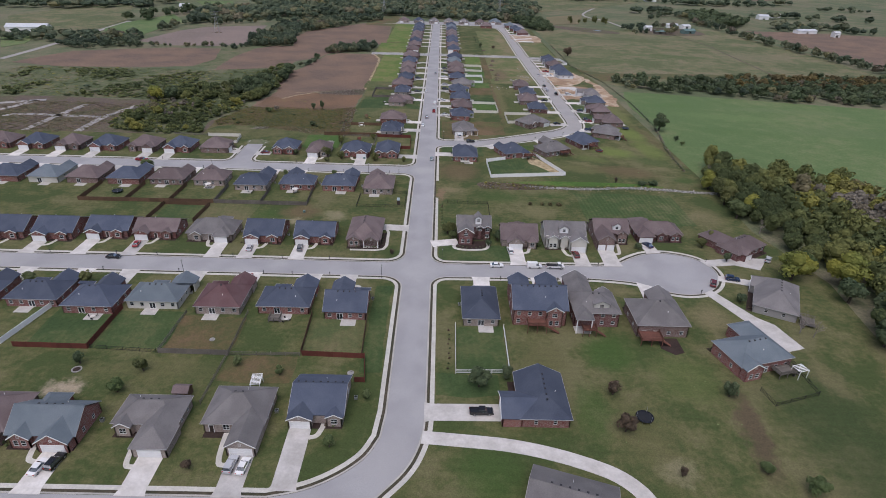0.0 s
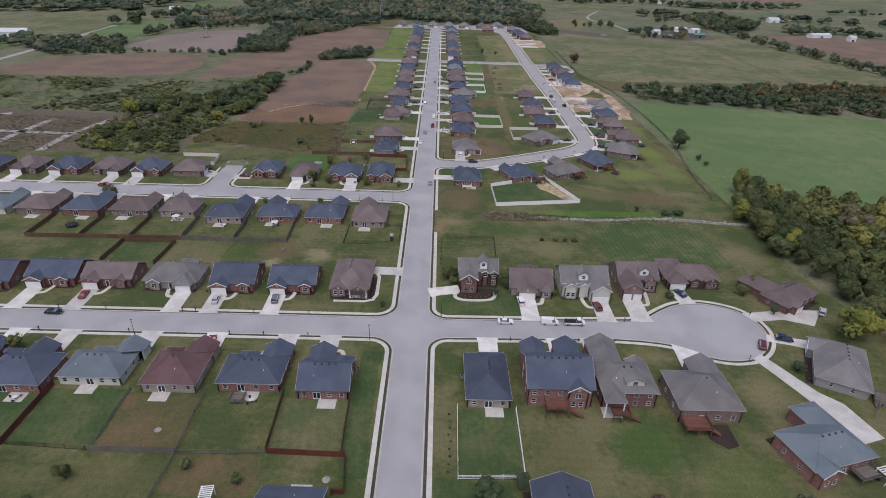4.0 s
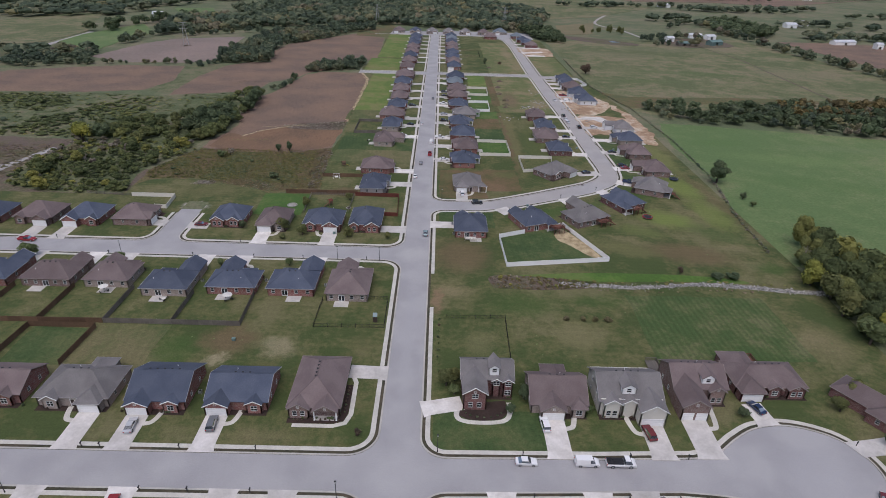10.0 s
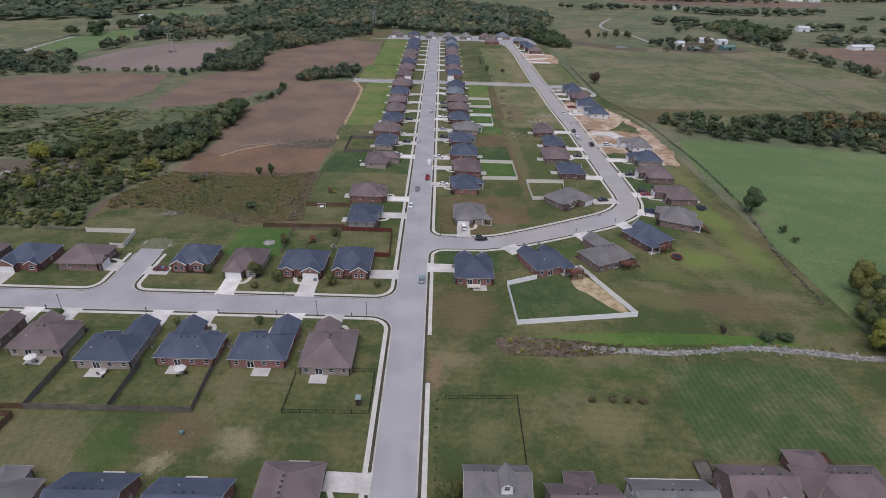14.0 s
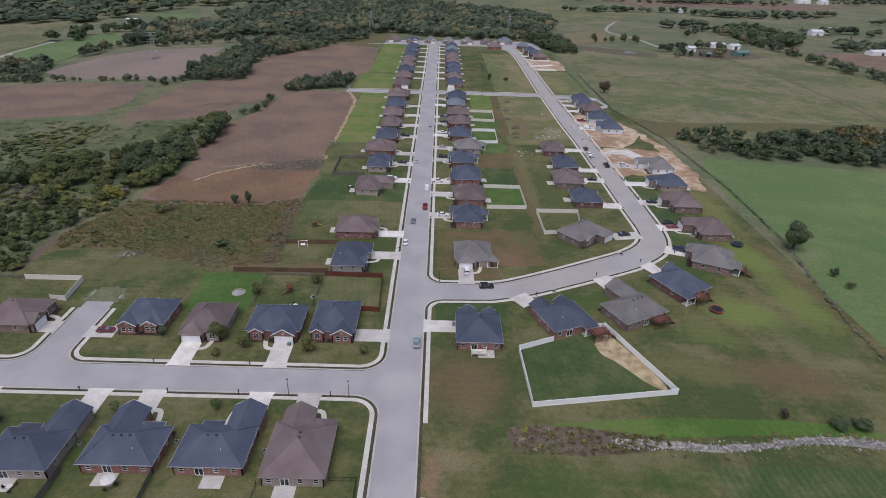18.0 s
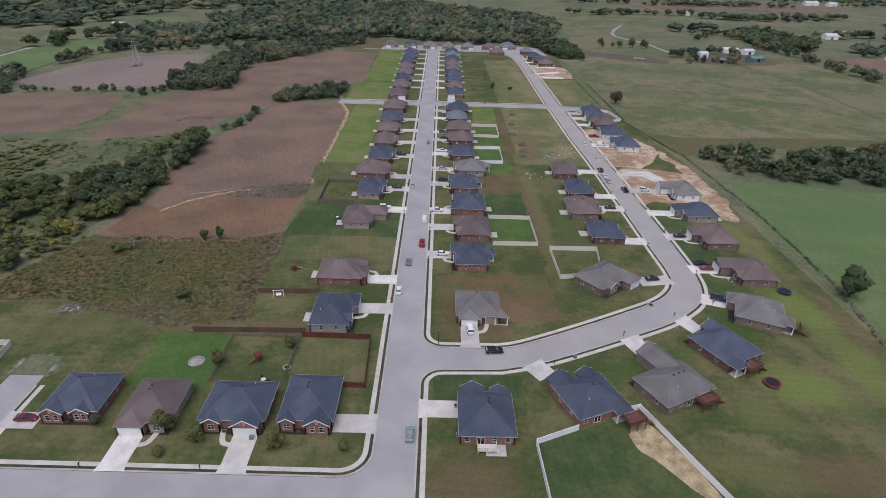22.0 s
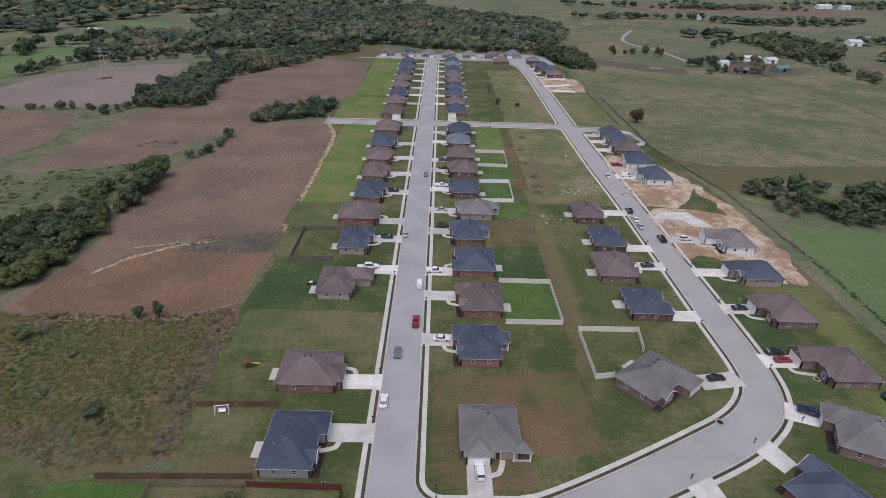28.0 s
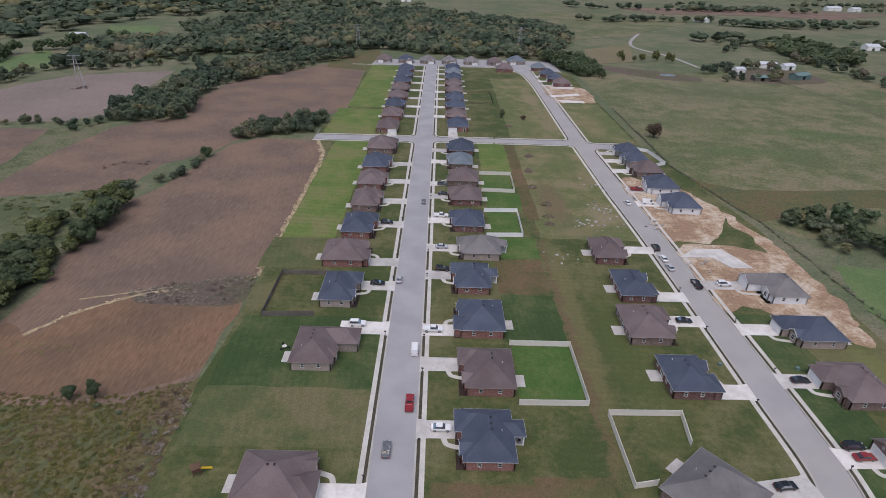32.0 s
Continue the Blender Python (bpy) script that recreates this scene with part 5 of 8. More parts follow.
# the far ends
for i, x in enumerate((-43, -23, -3, 17, 37, 59)):
    house(x, 677, 0, 14, 13, ("brown", "slate", "grey", "grey", "grey", "brown")[i], "tan", [(3.4 if i != 0 else -3, 6.4, 2.4, "gable", "garage", -1), (-3.6, 4.4, 1.2, "gable", "window", -1)], kerb=668, detail=1)
house(65, 645, -90, 14, 15, "brown", "red", [], detail=1)
house(80, 686, 0, 17, 14, "pale", "tan", [(-3.5, 7, 3, "gable", "garage", -1)], detail=1)
for x, y, r in ((106, 592, "brown"), (104, 609, "slate"), (101, 628, "slate"), (97, 656, "pale")):
    house(x, y, -90, 14, 12.5, r, "dark", [(3.2, 6.4, 1.6, "gable", "garage", -1)], kerb=89.5, detail=1)
# drives that bend or run askew
for a, b, w in (((24, -43.6), (5.3, -43.9), 5.6), ((38.2, 155.6), (34.6, 160.8), 6.0), ((76.0, 204.0), (87.2, 206.0), 5.6)):
    strip("driveway", a, b, w, 0.185, CONC, "pale concrete driveway leading to a garage")
for xy in ([(79.7, 181.6), (84.4, 185.2), (87.0, 178.6), (83.0, 176.0)], [(60.9, 171.9), (67, 174.7), (68.4, 167.0), (64.0, 164.6)], [(94.4, 197.8), (91.6, 192.0), (99.6, 189.0), (102.0, 193.4)], [(95.6, 12.4), (98.6, 14.6), (106.2, -0.6), (110.2, -4.6), (113, -15.8), (106.7, -17.8), (104.6, -10.0), (101.4, -1.7)], [(104.9, 24.0), (116.7, 21.2), (114.8, 16.8), (109.5, 19.0), (103.4, 20.6)], [(104.4, 30.2), (114.2, 31.7), (122, 28.6), (128.5, 37.1), (117.6, 37.2), (108, 35.4), (102.4, 34.6)], [(74.8, 18.4), (81.4, 14.8), (81.0, 5.0), (74.2, 5.0)]):
    sheet("driveway", xy, 0.187, CONC, "pale concrete driveway leading to a garage", "driveway", 0.15)
arc = smooth([(5.0, -51.8), (14, -52.6), (24, -53.6), (33, -55.6), (41, -58.4), (47, -61.4), (51, -65.5), (53, -71), (54, -78)], 5)
ribbon("driveway", [Vector(v) for v in arc], -1.9, 1.9, 0.0, 0.19, CONC, "long curving pale concrete driveway", "driveway", 3, 0.01)


def dormer(x, y, turn, u, v, z, w=2.6, wall="white", roof="grey", back=False, deep=4.4, rise=0.34):
    """A roof dormer with a gable and a window, on the slope of the house that stands at x, y; v is its distance along the slope's way."""
    ob = next(o for o in scene.collection.objects if o.name.startswith("house") and o.parent is None and (o.matrix_world.translation - Vector((x, y, 0.13))).length < 0.1)
    e_ = -1 if back else 1
    P = lambda a_, b_, c_: (e_ * (u + a_), e_ * (v + b_), z + c_)
    g = plate(Geo(), [(-0.55, 0.35, 0.55, 1.45)], -w / 2, w / 2, -1.2, 1.7, lambda a_, b_, t: P(a_, 0.12 * t, b_))
    wm = TRIM if wall == "white" else WALL[wall]
    part("dormer_wall", g, wm, ob, "white dormer wall")
    for s in (-1, 1):
        g = Geo().slab([P(s * w / 2, 0, -1.2), P(s * w / 2, 0, 1.7), P(s * w / 2, 3.2, 1.7)], (-s * e_ * 0.1, 0, 0))
        part("dormer_cheek", g, wm, ob)
    part("dormer_gable", Geo().slab([P(-w / 2, 0, 1.7), P(w / 2, 0, 1.7), P(0, 0, 1.7 + w * rise)], (0, e_ * 0.12, 0)), wm, ob)
    g = Geo()
    for s in (-1, 1):
        g.slab([P(s * (w / 2 + 0.3), -0.3, 1.6), P(0, -0.3, 1.78 + w * rise), P(0, deep + 0.6, 1.78 + w * rise), P(s * (w / 2 + 0.3), deep - 0.8, 1.6)], (0, 0, -0.12))
    part("dormer_roof", g.weld(), ROOF[roof], ob)
    for k in ((0,) if w < 4 else (-1.2, 1.2)):
        fr, pn = window_meshes(1.1, 1.1)
        c = P(k, 0.02, 0.35)
        o = fit(part("window", fr, None, ob), c[0], c[1], c[2], 0 if not back else math.pi)
        part("pane", pn, None, o)


dormer(55.0, -2.0, 180, 1.2, -4.4, 5.6, 4.6, "cream", back=True, deep=4.2, rise=0.2)
dormer(21.3, 51.6, 0, 1.6, -3.3, 6.3, 2.4)
dormer(54.9, 47.6, 0, -0.6, -4.6, 5.6, 3.2)
dormer(73.4, 52.2, 0, 1.8, -4.4, 5.0, 3.0, roof="brown")
deck(37.0, -9.9, 0, 5.6, 3.6, 2.7)
deck(52.0, -11.2, 0, 4.0, 3.0, 2.2)
deck(68.8, -14.2, 0, 6.2, 4.6, 2.0)
piece("covered_bed", Geo().prism([(71.8, -12.7), (77.4, -12.5), (77.4, -19), (74.5, -20.1), (71.4, -17.3)], 0, 0.2), MULCH, "dark planting bed behind a house", "planting bed", kind="structure")
deck(54.8, 139.2, 22, 4.6, 3.6, 2.4)
deck(74.6, 146.4, 27, 5.0, 3.2, 2.2)
deck(91.2, 159.0, 27, 4.6, 3.2, 2.4)
deck(112.4, 178.6, -25, 4.6, 3.2, 1.8)
deck(100.4, -26.6, 16, 5.4, 4.6, 1.6, FENCE["grey"])
deck(92.0, 62.4, 180, 5.0, 3.4, 0.9)
deck(66.2, 58.6, 90, 5.4, 3.0, 0.9, FENCE["grey"])
deck(120.6, -3.4, -118, 5.0, 4.0, 0.8, FENCE["grey"])
deck(20.8, 131.2, 0, 4.2, 2.2, 0.7, FENCE["cream"])
deck(-39.6, -7.6, 0, 3.2, 3.6, 0.7, FENCE["grey"])
# path round the corner house
arc = [Vector(v) for v in ((-12.2, 53.4), (-11.2, 51.0), (-11.0, 40.0), (-12.0, 37.2), (-14.6, 36.2), (-24.0, 36.2))]
ribbon("garden_path", arc, -0.55, 0.55, 0.0, 0.18, WALK, "concrete garden path round a corner house", "path", 1.8, 0.03)
arc = [Vector(v) for v in smooth([(14.4, 43.6), (13.8, 40.2), (15.6, 38.6), (20, 38.2), (24.6, 38.8), (26.4, 41.0), (26.6, 45.0)], 4)]
ribbon("garden_path", arc, -0.6, 0.6, 0.0, 0.18, WALK, "concrete garden path round a house front", "path", 1.8, 0.03)
for xy in ([(14.6, 44.4), (14.4, 40.4), (16.4, 39.2), (20, 38.8), (24.2, 39.4), (25.8, 41.2), (25.8, 45.6)], [(-25.4, 39.6), (-25.4, 36.9), (-14.8, 36.9), (-12.4, 37.8), (-11.7, 40.4), (-11.7, 50), (-13.4, 50), (-13.4, 39.6)]):
    sheet("planting_bed", xy, 0.165, MULCH, "dark mulch planting bed along a garden path", "planting bed", 0.1)

# ---- fields beyond the estate ----
F = lambda n, xy, z, m, l, c="field": patch(n, xy, z, m, l, c, 3.2 if n == "building_plot" else 0.7 if n == "lawn_plot" else 1.4 if "field" in n or n in ("meadow", "pasture", "weedy_ground", "building_plot") else 0.0)
F("ploughed_field", [(-115.7, 229), (-115.7, 240), (-111, 255), (-110, 272), (-115, 290), (-117, 319), (-119, 335), (-110, 358), (-101, 417), (-90, 430), (-58, 430), (-49, 406), (-48, 361), (-47, 310), (-48.5, 249), (-50, 234), (-63, 226), (-85, 224), (-102, 224)], 0.05, SOIL, "harvested red-brown field with faint rows")
F("ploughed_field", smooth([(-113, 232), (-109.5, 255), (-100, 249), (-95, 258), (-82, 269), (-66, 274), (-50, 279), (-49.5, 240), (-63, 229), (-85, 227), (-102, 226)], 2), 0.062, RUST, "orange-brown lower end of a harvested field")
F("ploughed_field", [(-179, 338), (-183, 404), (-175, 443), (-159, 462), (-143, 465), (-154, 508), (-150, 566), (-122, 610), (-92, 655), (-56, 628), (-51, 500), (-63, 478), (-100, 424), (-106, 404), (-122, 384), (-124, 356), (-150, 347)], 0.04, SOIL, "harvested red-brown field with faint rows")
F("ploughed_field", [(-302, 466), (-288, 545), (-271, 578), (-207, 606), (-201, 545), (-186, 474), (-208, 452), (-259, 447)], 0.04, SOIL2, "pale brown harvested field")
F("ploughed_field", [(-330, 400), (-289, 420), (-251, 434), (-206, 436), (-193, 382), (-201, 350), (-237, 340), (-300, 334), (-350, 345)], 0.04, SOIL, "harvested red-brown field with faint rows")
F("fallow_patch", smooth([(-90, 640), (-90, 693), (-60, 744), (-50, 710), (-56, 631)], 3), 0.06, WEED, "weedy fallow corner of a field")
F("weedy_ground", [(-124, 165), (-128, 195), (-116, 226), (-63, 229), (-48, 236), (-43, 176), (-67, 170)], 0.042, WEED, "overgrown waste ground of yellowing weeds", "rough ground")
F("weedy_ground", [(-300, 150), (-124, 165), (-128, 195), (-184, 236), (-256, 240), (-300, 236)], 0.036, DUNE, "overgrown building land of dry brown weeds", "rough ground")
F("rough_meadow", smooth([(-340, 236), (-256, 240), (-190, 240), (-120, 236), (-122, 300), (-126, 350), (-150, 344), (-182, 336), (-237, 338), (-330, 330)], 3), 0.03, SCRUBLAND, "rough green meadow growing wild", "rough ground")
F("green_swale", [(-206, 436), (-193, 382), (-201, 350), (-180, 342), (-181, 400), (-174, 444), (-190, 452)], 0.045, SCRUBLAND, "green grass swale between two fields", "rough ground")
F("lawn_patch", smooth([(-126, 165), (-122, 182), (-102, 184), (-85, 178), (-66, 171), (-82, 160), (-110, 162)], 3), 0.14, LAWN, "mown rough grass behind the houses", "lawn")
F("meadow", smooth([(148, 300), (141, 260), (142, 200), (134, 158), (131, 124), (150, 112), (200, 100), (420, 110), (420, 270), (331, 268), (226, 288), (172, 298)], 4), 0.04, MEADOW, "even green meadow")
F("pasture", [(127, 398), (128, 640), (380, 700), (410, 500), (410, 350), (150, 322), (142, 330)], 0.03, PASTURE, "olive green cattle pasture", "pasture")
F("brown_margin", smooth([(140, 336), (128, 392), (150, 372), (240, 378), (330, 372), (250, 362), (170, 350)], 3), 0.05, WEED, "strip of dry weeds beside a pasture", "rough ground")
F("meadow", [(-390, 858), (-336, 872), (-290, 759), (-322, 739)], 0.3, MEADOW, "distant green meadow")
F("meadow", [(-372, 540), (-374, 592), (-354, 683), (-310, 613), (-315, 562), (-312, 484), (-345, 486)], 0.3, MEADOW, "distant green meadow")
F("meadow", [(-533, 620), (-504, 745), (-451, 776), (-382, 610), (-381, 540), (-395, 520), (-461, 515)], 0.3, PASTURE, "distant green pasture", "pasture")
F("meadow", [(-454, 489), (-418, 503), (-391, 430), (-400, 409)], 0.3, MEADOW, "distant green meadow")
F("tan_field", [(165, 785), (230, 832), (200, 712), (158, 695)], 0.3, HAY, "pale tan hay field")
F("ploughed_field", [(350, 1339), (649, 1409), (900, 1370), (1500, 1800), (701, 1213), (582, 1260), (401, 1231)], 0.3, SOIL, "distant red-brown field")
F("ploughed_field", [(425, 690), (495, 690), (610, 670), (700, 520), (560, 420), (450, 425)], 0.3, SOIL, "distant red-brown field")
F("pasture_patch", [(150, 850), (245, 905), (420, 1120), (240, 1240), (60, 1110), (110, 860)], 0.2, PASTURE, "olive distant pasture", "pasture")
F("mud_patch", smooth([(158, 690), (205, 668), (236, 640), (226, 622), (190, 634), (160, 662)], 4), 0.06, DUNE, "trampled muddy cattle ground", "ground")
F("farm_pond", smooth([(206, 654), (214, 656), (219, 649), (212, 644), (205, 647)], 4), 0.09, WATER, "small pale farm pond", "pond")
F("farmyard", smooth([(262, 650), (300, 690), (345, 690), (350, 640), (300, 622), (270, 630)], 4), 0.07, DUNE, "trodden brown farmyard", "yard")
for line, w in (([(284, 966), (231, 830), (250, 757), (257, 694)], 2.0), ([(-223, 146), (-222, 196), (-219, 221)], 2.2), ([(-194, 165), (-194, 194), (-187, 222)], 2.2), ([(-275, 218), (-262, 224), (-250, 230)], 2.4), ([(-253, 192), (-240, 196), (-196, 194)], 2.0), ([(-272, 188), (-262, 206), (-254, 228)], 2.4), ([(-365, 357), (-366, 430), (-372, 540), (-376, 608)], 3.0)):
    ribbon("track", [Vector(v) for v in smooth(line, 5)], -w, w, 0.0, 0.09, GRAVEL, "pale gravel farm track", "track")
ribbon("cattle_path", [Vector(v) for v in smooth([(300, 640), (307, 614), (315, 553), (313, 496), (309, 406), (309, 372)], 5)], -1.0, 1.0, 0.0, 0.07, DUNE, "bare trodden cattle path", "track")
# bleached grass beside the ploughed field, in ragged bands
rng = random.Random(12)
for line, w in (([(-101, 250), (-95, 259), (-82, 270), (-70, 275)], 0.8), ([(-96, 268), (-84, 272), (-72, 276)], 0.5), ([(-48.0, 284), (-48.0, 310), (-48.4, 361), (-49.8, 406), (-57, 429)], 1.2)):
    path = resample([Vector(v) for v in smooth(line, 6)], 1.6)
    L_, R_ = shifted(path, 1.0), shifted(path, -1.0)
    left = [tuple(q + (e - q) * w * rng.uniform(0.2, 1.3)) for q, e in zip(path, L_)]
    right = [tuple(q + (e - q) * w * rng.uniform(0.2, 1.3)) for q, e in zip(path, R_)]
    sheet("field_margin", left + right[::-1], 0.09, STRAW, "ragged band of bleached dry grass along a field", "field margin", 0.05)
sheet("field_corner", smooth([(-84, 272), (-67, 279), (-50, 284), (-47.6, 276), (-50, 267), (-66, 266), (-79, 267)], 3), 0.085, DUNE, "dry weedy corner of a field", "rough ground", 0.05)
# lots that differ from the rest
for box, m, z in (((-45.5, 213, -6, 234), DRY, 0.16), ((-45.5, 232, -5.8, 262), LUSH, 0.162), ((-46, 192, -6, 216), LAWN, 0.158), ((9, 170.5, 30, 205), BARE, 0.16), ((30, 179.5, 46, 207), BARE, 0.161), ((29.5, 207, 45, 227), LAWN, 0.156), ((30, 228, 45.6, 250), VIVID, 0.161), ((98.4, 199, 112, 268), LUSH, 0.161), ((9, 141.5, 31, 156), LUSH, 0.161), ((29, 277, 45.4, 299), BARE, 0.16), ((29, 252, 45.6, 276), LUSH, 0.163), ((29, 300, 45.4, 316), VIVID, 0.163), ((29, 317.4, 41, 338.8), VIVID, 0.163), ((29, 361.6, 42.6, 382), VIVID, 0.163), ((30, 384, 44.5, 431), SUNNY, 0.163), ((30, 340.4, 44.5, 360), VIVID, 0.163), ((44.6, 332, 50, 430), BARE, 0.164), ((-46.3, 150.5, -27.7, 169.5), LAWN, 0.164), ((-27.2, 150.5, -8.8, 169.2), DRY, 0.16), ((-66, 149, -46.8, 170), VIVID, 0.16), ((-66.4, -24, -48, -7), BARE, 0.16), ((-47.6, -24, -30, -7), LAWN, 0.161), ((-28.6, -23.8, -13, -7), DRY, 0.161), ((-104, -22.4, -86.6, -5), LUSH, 0.161), ((-12, -30, -6.6, 12), LUSH, 0.15), ((-47.6, -35, -29, -24.4), BARE, 0.16), ((-85.6, -23, -66.8, -5), LUSH, 0.16), ((13.5, -29.5, 27, -9), LUSH, 0.16), ((8, -38, 24, -30), LUSH, 0.162), ((-86, 56, -67, 73), DRY, 0.16), ((-104, 55, -88, 71), LUSH, 0.16), ((-50, 290, -27, 312), DRY, 0.158), ((-47.4, 310, -28, 430), SUNNY, 0.157), ((-57, 442, -28, 500), SUNNY, 0.158), ((-52, 505, -28, 655), SUNNY, 0.158), ((33, 442, 50, 600), LAWN, 0.159), ((50, 442, 82, 610), TANLAWN, 0.158), ((48, 316, 84, 430), TANLAWN, 0.16), ((93.6, 440, 120, 530), TANLAWN, 0.158), ((8, 29.8, 34, 42), LUSH, 0.158), ((69, 63, 113, 95), MOWN, 0.153)):
    x0, y0, x1, y1 = box
    h = (abs(int(x0 * 3 + y0)) % 7) / 7
    w_ = min(2.0, (x1 - x0) * 0.1)
    F("lawn_plot", [(x0, y0), ((x0 + x1) / 2, y0 + w_ * (h - 0.5) * 0.6), (x1, y0), (x1 + w_ * (h - 0.4) * 0.3, (y0 + y1) / 2), (x1, y1), (x0, y1)], z, m, "garden plot of its own shade of grass", "lawn")
sheet("lawn_plot", [(42.2, 137.4), (32.0, 132.9), (32.8, 111.6), (69.1, 117.2), (58.0, 144.2), (50, 141)], 0.158, LUSH, "fenced garden plot of lush grass", "lawn", 0.2)
patch("straw_patch", smooth([(53.0, 137), (57.5, 142.0), (63.6, 130), (68.0, 119.8), (65.0, 119.4), (59, 126.5), (54.5, 131.5)], 4), 0.175, STRAW, "freshly seeded ground under straw", "straw", 1.2)
F("creek_lawn", smooth([(36, 106), (62, 108.6), (92, 108.6), (110, 106.5), (112, 103.8), (90, 104.2), (54, 102.2), (40, 103.4)], 4), 0.165, BRIGHT, "bright green grass beside the creek")
# building plots
F("building_plot", smooth([(97, 270), (97.2, 290), (96.6, 312), (119, 313), (134, 303), (130, 272), (134, 258), (126, 255), (110, 272)], 4), 0.15, CLAY, "bare orange clay building plot", "ground")
F("building_plot", smooth([(95.4, 316), (95, 354), (95.6, 382), (106, 382), (118, 372), (128, 352), (123, 330), (112, 315)], 4), 0.152, CLAY, "bare orange clay building plot", "ground")
F("building_plot", smooth([(91, 532), (90.4, 583), (112, 590), (124, 570), (119, 535)], 4), 0.15, CLAY, "bare orange clay building plot", "ground")
F("building_plot", smooth([(126, 262), (131, 300), (127, 340), (131, 342), (137, 300), (134, 262)], 4), 0.153, CLAY, "bare clay along a field edge", "ground")
for xy in ([(95.6, 304), (103, 310.6), (113.4, 311), (118.6, 297), (111.2, 297), (107, 304)], [(91, 579), (109, 588), (115, 585), (112, 578)], [(90, 554), (113, 563), (113.6, 557), (91, 548)], [(93, 541), (112, 539), (112, 533), (96, 533)]):
    F("foundation_slab", xy, 0.3, CONC, "new white concrete house foundation slab", "foundation")
# creek with stone bed
N_ = [(27, 104.5), (47, 102.9), (63, 101.8), (81, 102.0), (99, 104.6), (110, 104.2), (127, 101.8), (150, 101)]
patch("creek_bed", smooth([(50, 102.2), (63, 101.2), (81, 101.4), (99, 103.8), (110, 103.0), (127, 100.9), (142, 100), (142, 97.6), (127, 98.0), (110, 100.6), (97, 101.6), (80, 99.6), (66, 98.8), (55, 100)], 4), 0.17, BED, "silty stony creek bed", "creek", 0.9)
g = Geo()
rng = random.Random(4)
base = smooth([(50, 101), (66, 99.8), (81, 100.6), (98, 102.8), (110, 101.9), (127, 99.2), (141, 98.6)], 10)
for k in range(1700):
    px, py = base[rng.randrange(len(base))]
    px, py = px + rng.uniform(-1.6, 1.6), py + rng.gauss(0, 0.75)
    s = rng.uniform(0.08, 0.17) if k % 5 else rng.uniform(0.2, 0.42)
    t = rng.random() * 6.3
    q = [(px + s * math.cos(t + a_) * rng.uniform(0.7, 1), py + s * math.sin(t + a_) * rng.uniform(0.7, 1)) for a_ in (0, 1.3, 2.5, 3.8, 5.1)]
    g.prism(q, 0.1, 0.17 + s * 0.5)
piece("creek_stones", g, ROCK, "pale loose stones lying in the creek", "stones", kind="stuff")
F("creek_water", smooth([(64, 99.8), (81, 100.9), (98, 103.0), (110, 102.3), (127, 99.6), (140, 99), (140, 98.4), (127, 98.9), (110, 101.3), (98, 102.2), (81, 100.1), (64, 99.2)], 4), 0.19, WATER, "shallow pale creek water", "water")


# ---- trees and woods ----
def ball_quads():
    """A round ball of 24 quads, half width 1: vertices (96, 3)."""
    out = []
    for ax in range(3):
        for sg in (-1, 1):
            for i in (-1, 0):
                for j in (-1, 0):
                    for a, b in ((i, j), (i + 1, j), (i + 1, j + 1), (i, j + 1)):
                        p = [0, 0, 0]
                        p[ax], p[(ax + 1) % 3], p[(ax + 2) % 3] = sg, a, b * sg
                        out.append(p)
    v = np.array(out, float)
    return v / np.linalg.norm(v, axis=1)[:, None]


BALL = ball_quads()


def crown_cloud(seed, n, leafsize, shape=(1, 1, 1), lumps=9, hollow=0.55, core=0):
    """Leaf clumps of a crown of unit half width, centred on the origin: vertices (n * 4, 3). core: how many lumps hold a dense heart of foliage."""
    r = np.random.RandomState(seed)
    c = r.normal(size=(lumps, 3))
    c /= np.linalg.norm(c, axis=1)[:, None]
    c *= r.uniform(0.15, 0.66, size=(lumps, 1))
    c[:, 2] *= 0.8
    rad = r.uniform(0.30, 0.48, size=lumps)
    k = r.randint(0, lumps, size=n)
    d = r.normal(size=(n, 3))
    d[:, 2] = np.where(d[:, 2] < -0.9, -d[:, 2], d[:, 2])
    d /= np.linalg.norm(d, axis=1)[:, None]
    p = c[k] + d * (rad[k] * (hollow + (1 - hollow) * r.rand(n)))[:, None]
    nrm = d + r.normal(size=(n, 3)) * 0.36 + np.array([0, 0, 0.12])
    nrm /= np.linalg.norm(nrm, axis=1)[:, None]
    u = np.cross(nrm, r.normal(size=(n, 3)))
    u /= np.linalg.norm(u, axis=1)[:, None]
    w = np.cross(nrm, u)
    s = (leafsize * r.uniform(0.6, 1.3, size=n))[:, None]
    v = np.stack([p - u * s - w * s * 0.5, p + u * s * 0.8 - w * s, p + u * s + w * s * 0.6, p - u * s * 0.6 + w * s], 1).reshape(-1, 3)
    hearts = [BALL * (rad[q] * 0.84) + c[q] for q in range(min(core, lumps))] if core > 1 else [BALL * np.array([0.62, 0.62, 0.58])] * core
    return np.concatenate([v, *hearts]) * np.array(shape)


